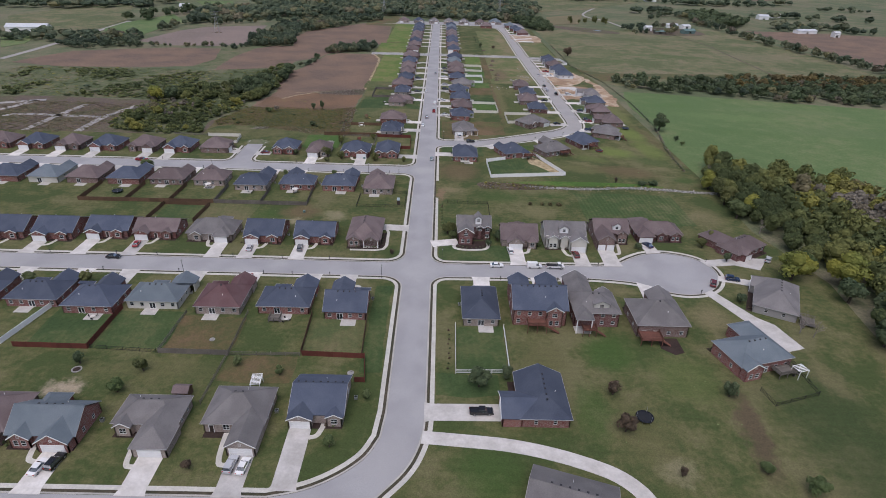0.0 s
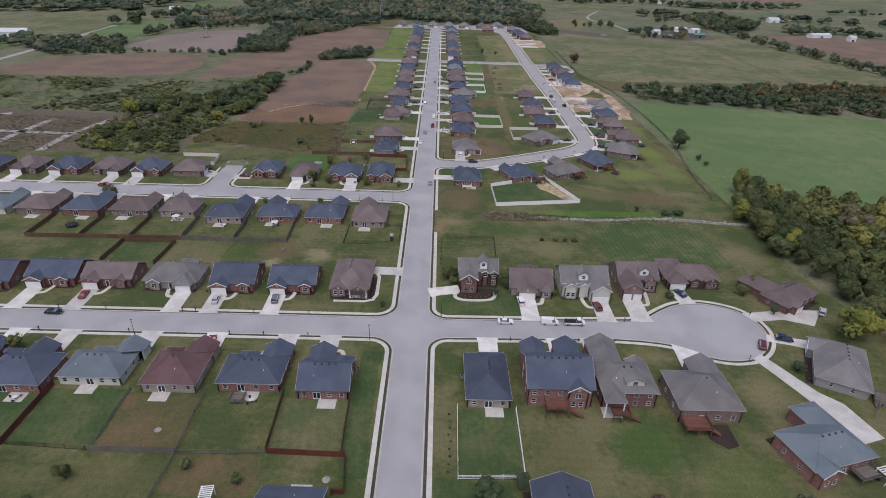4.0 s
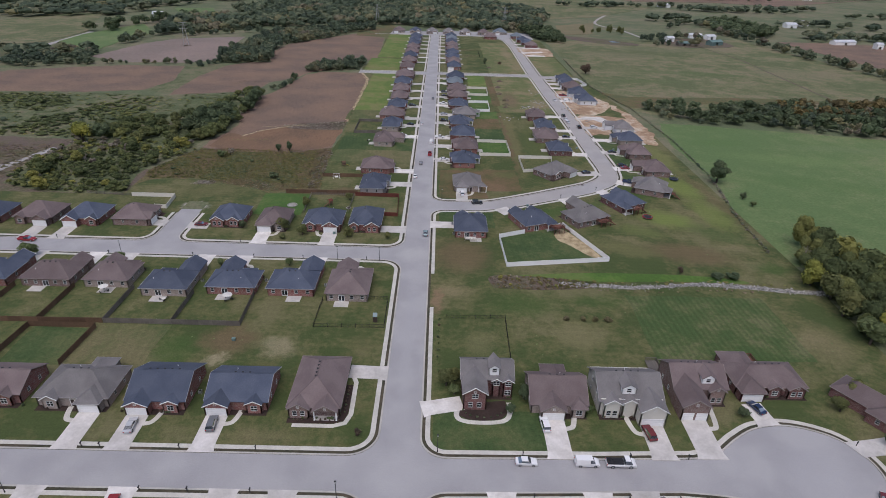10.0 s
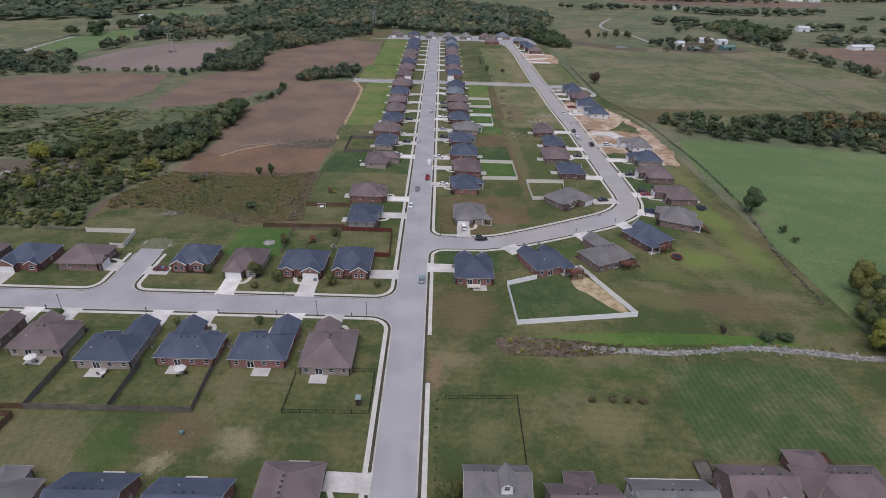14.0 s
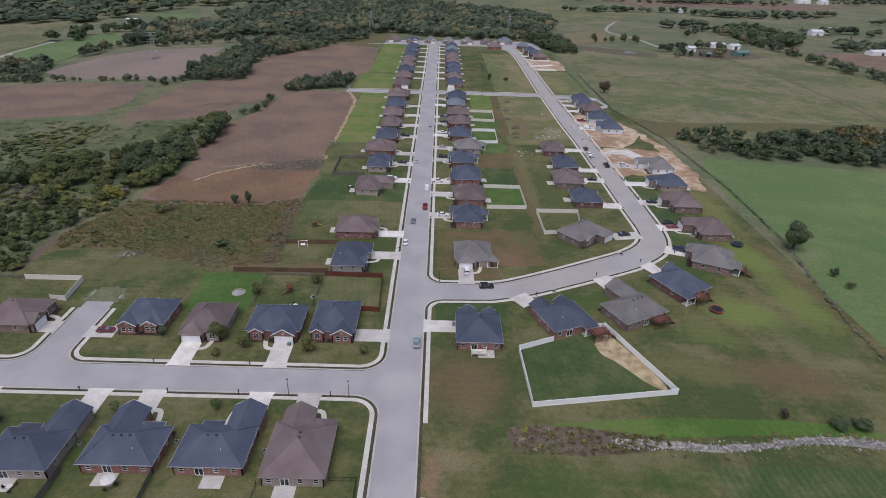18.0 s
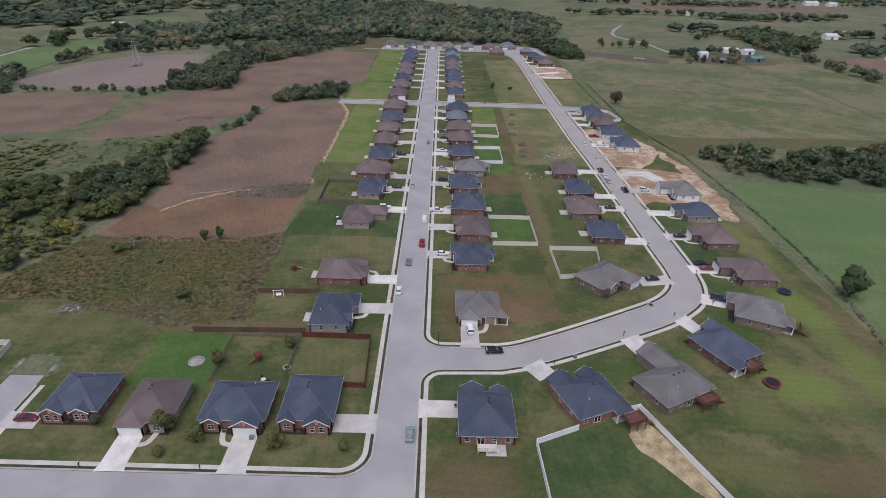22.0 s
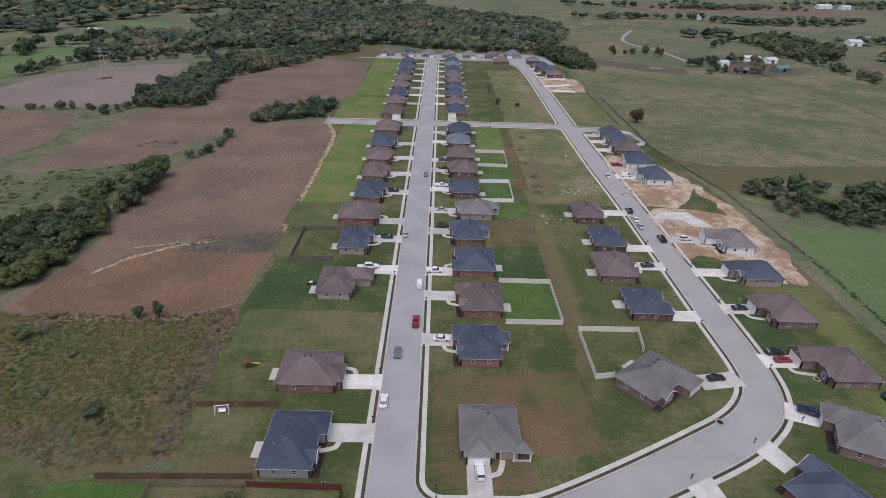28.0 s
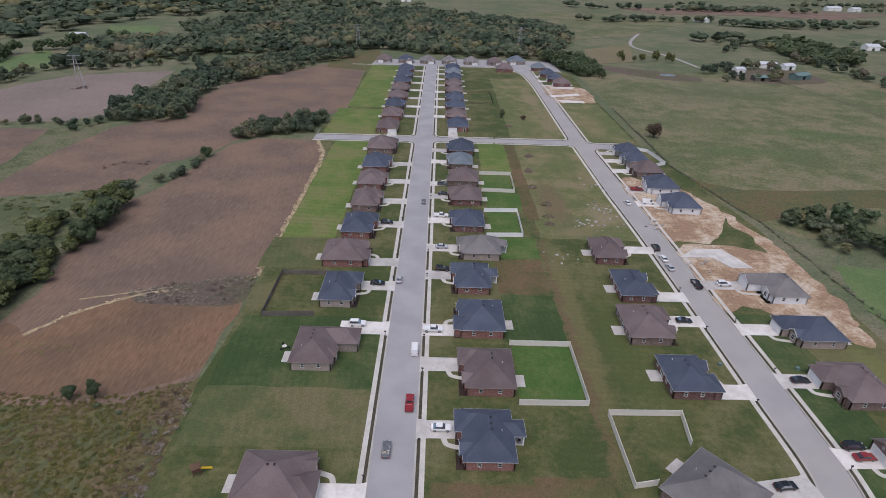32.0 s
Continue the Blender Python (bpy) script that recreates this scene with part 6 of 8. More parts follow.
def quads_mesh(name, v, material, tone=None):
    n = len(v) // 4
    me = bpy.data.meshes.new(name)
    me.vertices.add(4 * n)
    me.vertices.foreach_set("co", v.astype(np.float32).ravel())
    me.loops.add(4 * n)
    me.loops.foreach_set("vertex_index", np.arange(4 * n, dtype=np.int32))
    me.polygons.add(n)
    me.polygons.foreach_set("loop_start", np.arange(0, 4 * n, 4, dtype=np.int32))
    me.polygons.foreach_set("loop_total", np.full(n, 4, dtype=np.int32))
    at = me.attributes.new("tone", "FLOAT", "POINT")
    at.data.foreach_set("value", np.full(4 * n, 0.5, np.float32) if tone is None else tone.astype(np.float32))
    me.materials.append(material)
    me.update(calc_edges=True)
    return me


CROWNS = [crown_cloud(s, 1300, 0.068, (1, 1, 1.0), 14 + s % 4, 0.68, 9) for s in range(5)]
WOODC = [crown_cloud(20 + s, 300, 0.115, (1, 1, 0.95), 13 + s % 3, 0.75, 5) for s in range(6)]
DENSEC = [crown_cloud(30 + s, 1500, 0.052, (1, 1, 0.95), 15 + s % 3, 0.78, 15) for s in range(6)]
NEARC = [crown_cloud(36 + s, 640, 0.080, (1, 1, 0.95), 15 + s % 3, 0.76, 8) for s in range(4)]
FARC = [crown_cloud(40 + s, 46, 0.25, (1, 1, 0.9), 8, 0.7, 1) for s in range(6)]
MIDC = [crown_cloud(50 + s, 150, 0.155, (1, 1, 0.95), 11, 0.7, 3) for s in range(6)]
BUSHC = [crown_cloud(60 + s, 84, 0.17, (1, 1, 0.7), 7, 0.6, 1) for s in range(5)]
CROWN_ME = {}


def trunk_mesh(seed):
    def build(g):
        r = random.Random(seed)
        g.tube((0, 0, -0.2), (0.02, 0.01, 0.5), 0.055, 0.036, 7)
        for i in range(6):
            t = i * 1.05 + r.random()
            z = 0.30 + 0.05 * i
            g.tube((0.01, 0.01, z), (0.28 * math.cos(t), 0.28 * math.sin(t), z + 0.26), 0.022, 0.008, 5)
        g.tube((0.02, 0.01, 0.48), (0.05, 0.0, 0.85), 0.034, 0.010, 6)

    return shared(("trunk", seed), build, [BARK])


def tree(x, y, h, r, colour="green", label="", seed=None):
    """A tree of height h and crown half width r: tapered trunk with limbs, and a crown of many leaf clumps."""
    k = (int(abs(x * 3 + y * 5)) if seed is None else seed) % 5
    words = {"green": "dull green", "dark": "dark green", "yellow": "yellowing", "brown": "russet", "olive": "olive", "wood": "autumn", "grey": "bare grey", "scrub": "dry"}[colour]
    ob = thing("tree", label or f"{words} broadleaf tree standing on grass", "tree", pose(x, y, 0.1, 0, 0, (x * 37 + y * 11) % 360))
    t = part("trunk", trunk_mesh(k), None, ob)
    t.scale = (h * 0.9, h * 0.9, h * 0.72)
    if (k, colour) not in CROWN_ME:
        CROWN_ME[k, colour] = quads_mesh("crown", CROWNS[k] if colour != "grey" else CROWNS[k][:1400], LEAF[colour])
    c = part("crown", CROWN_ME[k, colour], None, ob)
    hz = h * 0.47
    c.location, c.scale = (0, 0, h * 0.54), (r * 1.15, r * 1.15, hz * 1.1)
    return ob


def bare_tree(x, y, h, seed, label="bare pale tree without leaves beside a house"):
    """A leafless tree: a forked trunk and three orders of thin branches."""
    ob = thing("bare_tree", label, "tree", pose(x, y, 0.1))
    r = random.Random(seed)
    trunk, twigs = Geo(), Geo()

    def grow(p, d, length, rad, order):
        q = p + d * length
        (trunk if order < 2 else twigs).tube(p, q, rad, rad * 0.6, 6 if order < 2 else 4)
        if order == 4:
            return
        for i in range(3 if order else 5):
            n = Vector((r.gauss(0, 1), r.gauss(0, 1), r.uniform(0.1, 0.9))).normalized()
            grow(p.lerp(q, r.uniform(0.45, 1.0)), (d * 0.75 + n * 0.6).normalized(), length * r.uniform(0.5, 0.75), rad * 0.5, order + 1)

    grow(Vector((0, 0, -0.2)), Vector((0.03, 0.02, 1)).normalized(), h * 0.42, h * 0.022, 0)
    part("trunk", trunk, PALEBARK, ob)
    part("branch_crown", twigs, PALEBARK, ob)
    return ob


def shrub(x, y, r, colour="green", h=None, name="shrub", label="rounded garden shrub", cat="shrub"):
    k = int(abs(x * 7 + y * 3)) % 5
    if (k, colour, "b") not in CROWN_ME:
        CROWN_ME[k, colour, "b"] = quads_mesh("shrub", crown_cloud(80 + k, 160, 0.17, (1, 1, 1), 6), LEAF[colour])
    ob = new(name, CROWN_ME[k, colour, "b"])
    ob.location, ob.scale = (x, y, 0.1 + (h or r) * 0.42), (r, r, h or r)
    return tagged(ob, label, cat)


def wood(name, spots, templates, material, label, cat="woodland", tones=(0.0, 1.0)):
    """A stand of many crowns as one stuff: spots are (x, y, half width, height); each crown takes a tone of its own, in drifts."""
    r = np.random.RandomState(len(spots))
    out, tone = [], []
    for x, y, w, h in spots:
        v = templates[r.randint(len(templates))]
        a = r.rand() * 6.283
        c, s = math.cos(a), math.sin(a)
        q = np.empty_like(v)
        q[:, 0] = (v[:, 0] * c - v[:, 1] * s) * w * 1.15 + x
        q[:, 1] = (v[:, 0] * s + v[:, 1] * c) * w * 1.15 + y
        q[:, 2] = v[:, 2] * h * 0.52 + h * 0.48
        out.append(q)
        k = 0.5 + 0.75 * noise.noise(Vector((x / 42, y / 42, 5.1))) + r.uniform(-0.34, 0.34)
        tone.append(np.full(len(v), tones[0] + (tones[1] - tones[0]) * min(1.0, max(0.0, k))))
    return tagged(new(name, quads_mesh(name, np.concatenate(out), material, np.concatenate(tone))), label, cat, kind="stuff")


def inside(x, y, poly):
    hit = False
    for (x0, y0), (x1, y1) in zip(poly, poly[1:] + poly[:1]):
        if (y0 > y) != (y1 > y) and x < (x1 - x0) * (y - y0) / (y1 - y0) + x0:
            hit = not hit
    return hit


def scatter(poly, step, w, h, seed, keep=1.0):
    r = random.Random(seed)
    x0, x1 = min(p[0] for p in poly), max(p[0] for p in poly)
    y0, y1 = min(p[1] for p in poly), max(p[1] for p in poly)
    out, y = [], y0
    while y < y1:
        x = x0 + r.random() * step
        while x < x1:
            px, py = x + r.uniform(-0.4, 0.4) * step, y + r.uniform(-0.4, 0.4) * step
            if inside(px, py, poly) and r.random() < keep:
                k = r.uniform(0.65, 1.25)
                out.append((px, py, w * k, h * k * r.uniform(0.85, 1.15)))
            x += step
        y += step
    return out


def along(line, step, spread, w, h, seed, keep=1.0):
    r = random.Random(seed)
    out = []
    for p in resample([Vector(v) for v in line], step):
        for _ in range(max(1, int(spread / step))):
            if r.random() < keep:
                k = r.uniform(0.6, 1.3)
                out.append((p.x + r.uniform(-1, 1) * spread, p.y + r.uniform(-1, 1) * spread, w * k, h * k))
    return out


# the wood on the east side
EASTWOOD = [(137, 118), (142, 140), (152, 128), (175, 112), (205, 108), (205, -60), (136, -60), (139, -30), (139, -8), (143, 4), (150, 12), (148, 26), (141, 34), (141, 48), (137, 62), (131, 70), (132, 84), (134, 104)]
stand = scatter(EASTWOOD, 6.0, 4.6, 11.5, 3)
wood("east_wood", [q for q in stand if q[0] < 151], DENSEC, LEAF["edge"], "edge of a dense autumn wood of mixed trees", tones=(0.0, 0.92))
wood("east_wood", [q for q in stand if q[0] >= 151], WOODC, LEAF["edge"], "dense autumn woodland of mixed trees", tones=(0.1, 1.0))
for x, y, h, r, c in ((129.5, 22.5, 11.5, 5.8, "yellow"), (145.5, 19, 12.5, 6.6, "yellow"), (138, 31, 9, 4.5, "olive"), (136.5, 27, 9, 4.2, "green"), (141, 9, 10, 4.6, "dark"), (137, -14, 9, 4.6, "dark"), (134, 86, 10, 5, "olive"), (140, 78, 11, 5.5, "yellow"), (136, 96, 11, 5, "olive"), (133, 72, 9, 4.5, "green"), (134, 104, 10, 4.6, "yellow"), (142, 198, 11, 5.0, "dark"), (145, 0, 11, 5.5, "dark"), (143, -20, 11, 5.5, "green")):
    tree(x, y, h, r, c)
# hedgerows and copses
THICKET = [(-187, 197), (-182, 174), (-165, 168), (-143, 165), (-126, 166), (-130, 188), (-129, 202), (-122, 214), (-117, 226), (-120, 234), (-150, 236), (-184, 236), (-184, 224)]
WEEDS = [(-124, 184), (-128, 195), (-116, 228), (-63, 228), (-49, 235), (-44, 178), (-67, 173), (-86, 180), (-102, 186)]
WESTSTAND = [(-184, 236), (-150, 236), (-124, 233), (-119, 245), (-114, 258), (-114, 278), (-122, 300), (-125, 354), (-131, 354), (-134, 310), (-142, 292), (-180, 270)]
EASTROW = [(145, 326), (150, 310), (184, 300), (226, 296), (260, 282), (331, 276), (425, 272), (425, 356), (398, 365), (330, 360), (259, 356), (187, 342), (150, 344)]
HEDGES = [
    ("west_trees", scatter(WESTSTAND, 9.0, 3.6, 6.0, 5, 0.7), NEARC, "olive"),
    ("west_trees", scatter(WESTSTAND, 7.6, 3.4, 5.6, 27, 0.75), NEARC, "edge"),
    ("west_trees", scatter([(-132, 248), (-120, 246), (-114, 258), (-114, 278), (-120, 296), (-130, 290), (-134, 266)], 5.6, 5.0, 9.6, 6), NEARC, "dark"),
    ("west_trees", along([(-120, 244), (-115.5, 258), (-113.5, 272), (-115, 290), (-116, 304), (-116.5, 322), (-118, 334)], 3.4, 3.0, 4.0, 7.4, 33, 0.9), NEARC, "edge"),
    ("west_trees", along([(-116, 300), (-115.6, 312), (-117, 326)], 4.0, 3.6, 4.4, 10.0, 34, 0.9), NEARC, "dark"),
    ("meadow_scrub", scatter([(-330, 240), (-184, 238), (-152, 262), (-142, 282), (-176, 298), (-182, 326), (-330, 330)], 3.2, 1.9, 1.6, 35, 0.7), BUSHC, "edge"),
    ("meadow_scrub", scatter([(-300, 240), (-184, 238), (-152, 262), (-142, 282), (-176, 298), (-250, 310)], 14.0, 3.0, 4.4, 36, 0.5), MIDC, "edge"),
    ("hedge_trees", along([(-126, 330), (-124, 352), (-114, 360), (-108, 368), (-106, 392)], 5, 3, 2.4, 4.6, 6, 0.7), WOODC, "wood"),
    ("copse", scatter([(-188, 458), (-171, 452), (-149, 455), (-142, 471), (-152, 514), (-162, 520), (-190, 510), (-190, 478)], 6.0, 4.4, 10, 7), WOODC, "wood"),
    ("hedge_trees", scatter([(-188, 510), (-156, 510), (-150, 561), (-125, 600), (-94, 660), (-66, 700), (-120, 710), (-186, 618)], 7.5, 4.8, 10, 8), MIDC, "wood"),
    ("copse", scatter([(-103, 423), (-89, 432), (-63, 444), (-58, 470), (-62, 484), (-74, 470), (-88, 458), (-104, 446)], 5.0, 3.9, 8.0, 9), WOODC, "wood"),
    ("hedgerow", along([(-290, 430), (-259, 440), (-233, 443), (-206, 447), (-190, 436), (-182, 456)], 5, 2.4, 2.6, 5.5, 10, 0.85), WOODC, "wood"),
    ("hedge_trees", scatter([(-330, 410), (-284, 432), (-300, 476), (-312, 500), (-345, 480), (-362, 430)], 7, 4, 7.5, 19, 0.8), MIDC, "wood"),
    ("hedge_trees", along([(-312, 530), (-306, 580), (-280, 600), (-240, 622), (-200, 640)], 6, 8, 4.4, 10, 20), MIDC, "wood"),
    ("hedge_trees", along([(-372, 600), (-356, 690), (-330, 740), (-290, 760)], 8, 10, 5.4, 12, 24), MIDC, "dark"),
    ("east_hedgerow", scatter(EASTROW, 7.6, 4.4, 8.6, 11, 0.62), MIDC, "dark"),
    ("east_hedgerow", scatter(EASTROW, 6.4, 3.4, 6.4, 26, 0.42), MIDC, "wood"),
    ("autumn_trees", scatter([(240, 320), (330, 318), (420, 330), (420, 362), (330, 362), (250, 352)], 7.5, 4.2, 9.0, 25, 0.7), MIDC, "amber"),
    ("copse", scatter([(120, 640), (146, 622), (152, 640), (146, 700), (130, 735), (106, 700), (118, 662)], 6.5, 5.0, 11, 12), MIDC, "dark"),
    ("roadside_trees", along([(186, 717), (240, 717)], 7, 5, 3.2, 12, 13), MIDC, "olive"),
    ("farm_trees", along([(248, 655), (262, 668), (300, 700), (330, 690), (300, 640), (250, 630)], 9, 6, 4.5, 10, 14), MIDC, "wood"),
    ("field_hedgerow", along([(377, 760), (390, 700), (392, 640), (390, 590), (408, 520), (418, 450), (420, 400), (418, 372)], 6, 7, 4.6, 10, 15), MIDC, "wood"),
    ("copse", scatter([(380, 740), (400, 860), (450, 900), (470, 780), (430, 720)], 9, 6.5, 12, 16), FARC, "dark"),
    ("copse", scatter([(470, 700), (500, 760), (560, 740), (600, 680), (540, 690)], 11, 6.5, 12, 17, 0.7), FARC, "wood"),
    ("copse", along([(330, 800), (360, 850), (390, 858), (396, 812)], 8, 12, 5, 10, 18), FARC, "wood"),
]
for nm, spots, tmpl, key in HEDGES:
    if nm == "meadow_scrub":
        # the bushes stand in drifts
        spots = [q for q in spots if noise.noise(Vector((q[0] / 22, q[1] / 22, 7.7))) > 0.02]
    wood(nm, spots, tmpl, LEAF[key], "stand of mixed autumn trees between fields", tones=(0.0, 0.52 if key == "edge" else 0.86))
wood("far_wood", scatter([(-300, 592), (-255, 640), (-200, 680), (-124, 716), (-52, 742), (11, 712), (60, 705), (110, 712), (128, 740), (165, 850), (165, 960), (60, 1060), (-40, 1130), (-240, 1000), (-300, 860), (-250, 760), (-330, 720)], 9.5, 6.4, 12, 21), FARC, LEAF["wood"], "broad belt of dull autumn woodland", tones=(0.0, 0.84))
wood("far_wood", scatter([(-900, 640), (-600, 700), (-420, 720), (-400, 900), (-330, 1000), (-240, 1010), (-100, 1150), (-160, 1500), (-700, 1500), (-1200, 1000)], 17, 11, 13, 22, 0.75), FARC, LEAF["wood"], "distant dull woodland", tones=(0.0, 0.8))
wood("far_wood", scatter([(-600, 420), (-420, 500), (-300, 490), (-300, 462), (-420, 440), (-600, 330)], 10, 6, 10, 23, 0.7), FARC, LEAF["wood"], "distant dull woodland", tones=(0.0, 0.8))
far = []
rr = random.Random(31)
for k in range(46):
    cx, cy = rr.uniform(120, 1500), rr.uniform(840, 2100)
    if cx < 240 and cy < 1150:
        continue
    L_, a_ = rr.uniform(30, 150), rr.uniform(-0.35, 0.35)
    far += along([(cx - L_ * math.cos(a_), cy - L_ * math.sin(a_)), (cx + L_ * math.cos(a_), cy + L_ * math.sin(a_))], 12, 14, 8, 12, k)
for k in range(30):
    cx, cy = rr.uniform(-1500, 100), rr.uniform(1150, 2100)
    L_, a_ = rr.uniform(40, 160), rr.uniform(-0.35, 0.35)
    far += along([(cx - L_ * math.cos(a_), cy - L_ * math.sin(a_)), (cx + L_ * math.cos(a_), cy + L_ * math.sin(a_))], 12, 18, 9, 12, 100 + k)
wood("far_hedgerows", far, FARC, LEAF["wood"], "distant hedgerows and copses", tones=(0.0, 0.7))
# scrub on the waste ground
THICKC = [crown_cloud(70 + s, 110, 0.15, (1, 1, 0.8), 9, 0.7, 2) for s in range(5)]
wood("thicket", scatter(THICKET, 3.0, 1.8, 2.0, 51, 0.75), THICKC, LEAF["edge"], "dense green thicket of bushes and saplings", "scrub", tones=(0.0, 0.6))
wood("thicket", scatter(THICKET, 4.6, 2.1, 3.2, 65, 0.6), THICKC, LEAF["edge"], "mixed bushes in a dense thicket", "scrub", tones=(0.1, 1.0))
wood("thicket", scatter(THICKET, 8.5, 3.0, 5.4, 52, 0.6), NEARC, LEAF["edge"], "small trees growing in a thicket", "scrub", tones=(0.1, 0.96))
wood("saplings", scatter(THICKET, 19, 2.2, 4.4, 60, 0.4), MIDC, LEAF["grey"], "bare grey saplings in the thicket", "scrub")
F("thicket_floor", THICKET, 0.05, SCRUBLAND, "green undergrowth below a thicket", "rough ground")
WEEDC = [crown_cloud(110 + s, 44, 0.15, (1, 1, 0.9), 12) for s in range(5)]
growth = scatter(WEEDS, 1.2, 0.8, 0.32, 53, 0.9)
rim = lambda q: q[0] > -54.5 + noise.noise(Vector((q[1] / 9, 3.3, 0))) * 5 or q[1] < 184 + 4 * noise.noise(Vector((q[0] / 9, 1.3, 0)))
wood("weeds", [q for q in growth if not rim(q)], WEEDC, LEAF["weedmix"], "yellowing knee-high weeds in olive and tan drifts", "scrub", tones=(0.0, 0.86))
wood("weeds", [q for q in growth if rim(q)], WEEDC, LEAF["weedmix"], "russet and bleached weeds at the edge of the waste ground", "scrub", tones=(0.6, 1.0))
wood("bushes", scatter(WEEDS, 12, 1.2, 1.3, 59, 0.4), BUSHC, LEAF["dark"], "dark bushes among the weeds", "scrub")
wood("dry_weeds", scatter([(-270, 178), (-264, 226), (-225, 228), (-189, 226), (-186, 180), (-190, 164), (-232, 160)], 2.0, 1.2, 0.4, 61, 0.7), WEEDC, LEAF["scrub"], "dry brown weeds on empty building land", "scrub")
wood("scrub", scatter([(-330, 240), (-190, 242), (-146, 290), (-132, 352), (-182, 334), (-260, 336), (-330, 328)], 3.6, 1.7, 0.6, 62, 0.5), WEEDC, LEAF["edge"], "scattered bushes in a rough meadow", "scrub")
wood("scrub", scatter([(-260, 240), (-190, 242), (-170, 280), (-200, 320), (-250, 300)], 15, 2.0, 2.2, 63, 0.4), BUSHC, LEAF["wood"], "dull bushes in a rough meadow", "scrub")
MARSH = [(27, 97.4), (26, 104.6), (36, 105.6), (48, 104.4), (58, 103.0), (62, 100.6), (56, 98.2), (42, 96.8)]
F("creek_margin", smooth(MARSH, 3), 0.166, DUNE, "brown weedy ground beside the creek", "rough ground")
wood("creek_scrub", scatter(MARSH, 1.2, 0.8, 0.8, 54, 0.8), WEEDC, LEAF["weedmix"], "dry brown and olive weeds along the creek", "scrub", tones=(0.1, 1.0))
wood("creek_scrub", scatter(MARSH, 3.0, 1.0, 1.1, 69, 0.5), THICKC, LEAF["edge"], "yellowing weeds along the creek", "scrub")
wood("creek_scrub", along([(50, 103.4), (63, 102.4), (81, 102.6), (99, 105), (112, 104.2), (128, 102)], 1.8, 0.9, 0.7, 0.6, 68, 0.55), BUSHC, LEAF["weed"], "coarse weeds along the creek", "scrub")
wood("creek_scrub", along([(50, 97.6), (66, 96.8), (80, 97.6), (98, 99.6), (112, 98.2)], 2.2, 1.0, 0.6, 0.6, 55, 0.6), BUSHC, LEAF["scrub"], "dry weeds along the creek", "scrub")
wood("field_margin_weeds", along([(-47.6, 178), (-48.4, 200), (-49.6, 214), (-49, 228)], 0.9, 2.4, 0.8, 0.7, 56, 0.7), WEEDC, LEAF["grey"], "bleached weeds at the edge of the waste ground", "scrub")
wood("field_margin_weeds", along([(-49, 178), (-50.4, 200), (-52, 214), (-50, 230)], 1.6, 3.0, 0.9, 0.8, 73, 0.6), WEEDC, LEAF["brown"], "russet weeds at the edge of the waste ground", "scrub")
REEDS = [(-84, 274), (-67, 280), (-50, 284), (-47.5, 276), (-50, 267), (-66, 266), (-79, 267)]
wood("field_margin_weeds", scatter(REEDS, 1.2, 0.8, 0.3, 57, 0.85), WEEDC, LEAF["grey"], "bleached reeds in a field corner", "scrub")
wood("field_margin_weeds", scatter(REEDS, 3.0, 0.9, 0.4, 74, 0.4), WEEDC, LEAF["brown"], "russet weeds in a field corner", "scrub")
wood("field_margin_weeds", along([(-100, 251), (-95, 260), (-82, 271), (-72, 274)], 0.7, 0.7, 0.5, 0.14, 64, 0.9), WEEDC, LEAF["straw"], "bleached dry grass along a field", "scrub")
wood("field_margin_weeds", along([(-48.6, 282), (-48.4, 310), (-48.6, 361), (-50, 406), (-57, 428)], 0.8, 1.2, 0.6, 0.16, 75, 0.8), WEEDC, LEAF["straw"], "bleached dry grass along a field", "scrub")
wood("field_margin_weeds", along([(-48.2, 282), (-48, 361), (-49.6, 406)], 1.6, 1.8, 0.7, 0.4, 76, 0.7), WEEDC, LEAF["scrub"], "dry brown weeds along a field", "scrub")
wood("field_weeds", scatter([(-106, 244), (-102, 248), (-87, 246.6), (-80, 244.4), (-92, 242.6), (-101, 241.6)], 1.0, 0.7, 0.10, 77, 0.7), WEEDC, LEAF["weed"], "green weeds in a harvested field", "scrub")
wood("field_weeds", along([(-148, 378), (-136, 386), (-126, 384)], 1.6, 3.0, 1.2, 0.7, 78, 0.6) + along([(-246, 532), (-240, 536)], 1.2, 2.4, 1.4, 1.0, 79, 0.8), WEEDC, LEAF["brown"], "russet weeds in a harvested field", "scrub")
wood("brush_heap", scatter([(-102, 179), (-98, 184), (-91, 183), (-92, 179), (-97, 177.6)], 0.9, 0.7, 0.5, 80, 0.85), WEEDC, LEAF["grey"], "grey heap of cut brush lying in the grass", "brush")
wood("fence_line_weeds", along([(128, 520), (127, 400), (140, 334), (144, 262), (142, 206), (134, 160), (131, 126)], 1.3, 0.7, 0.7, 0.9, 58, 0.75), BUSHC, LEAF["wood"], "weeds and saplings along a field fence", "scrub")
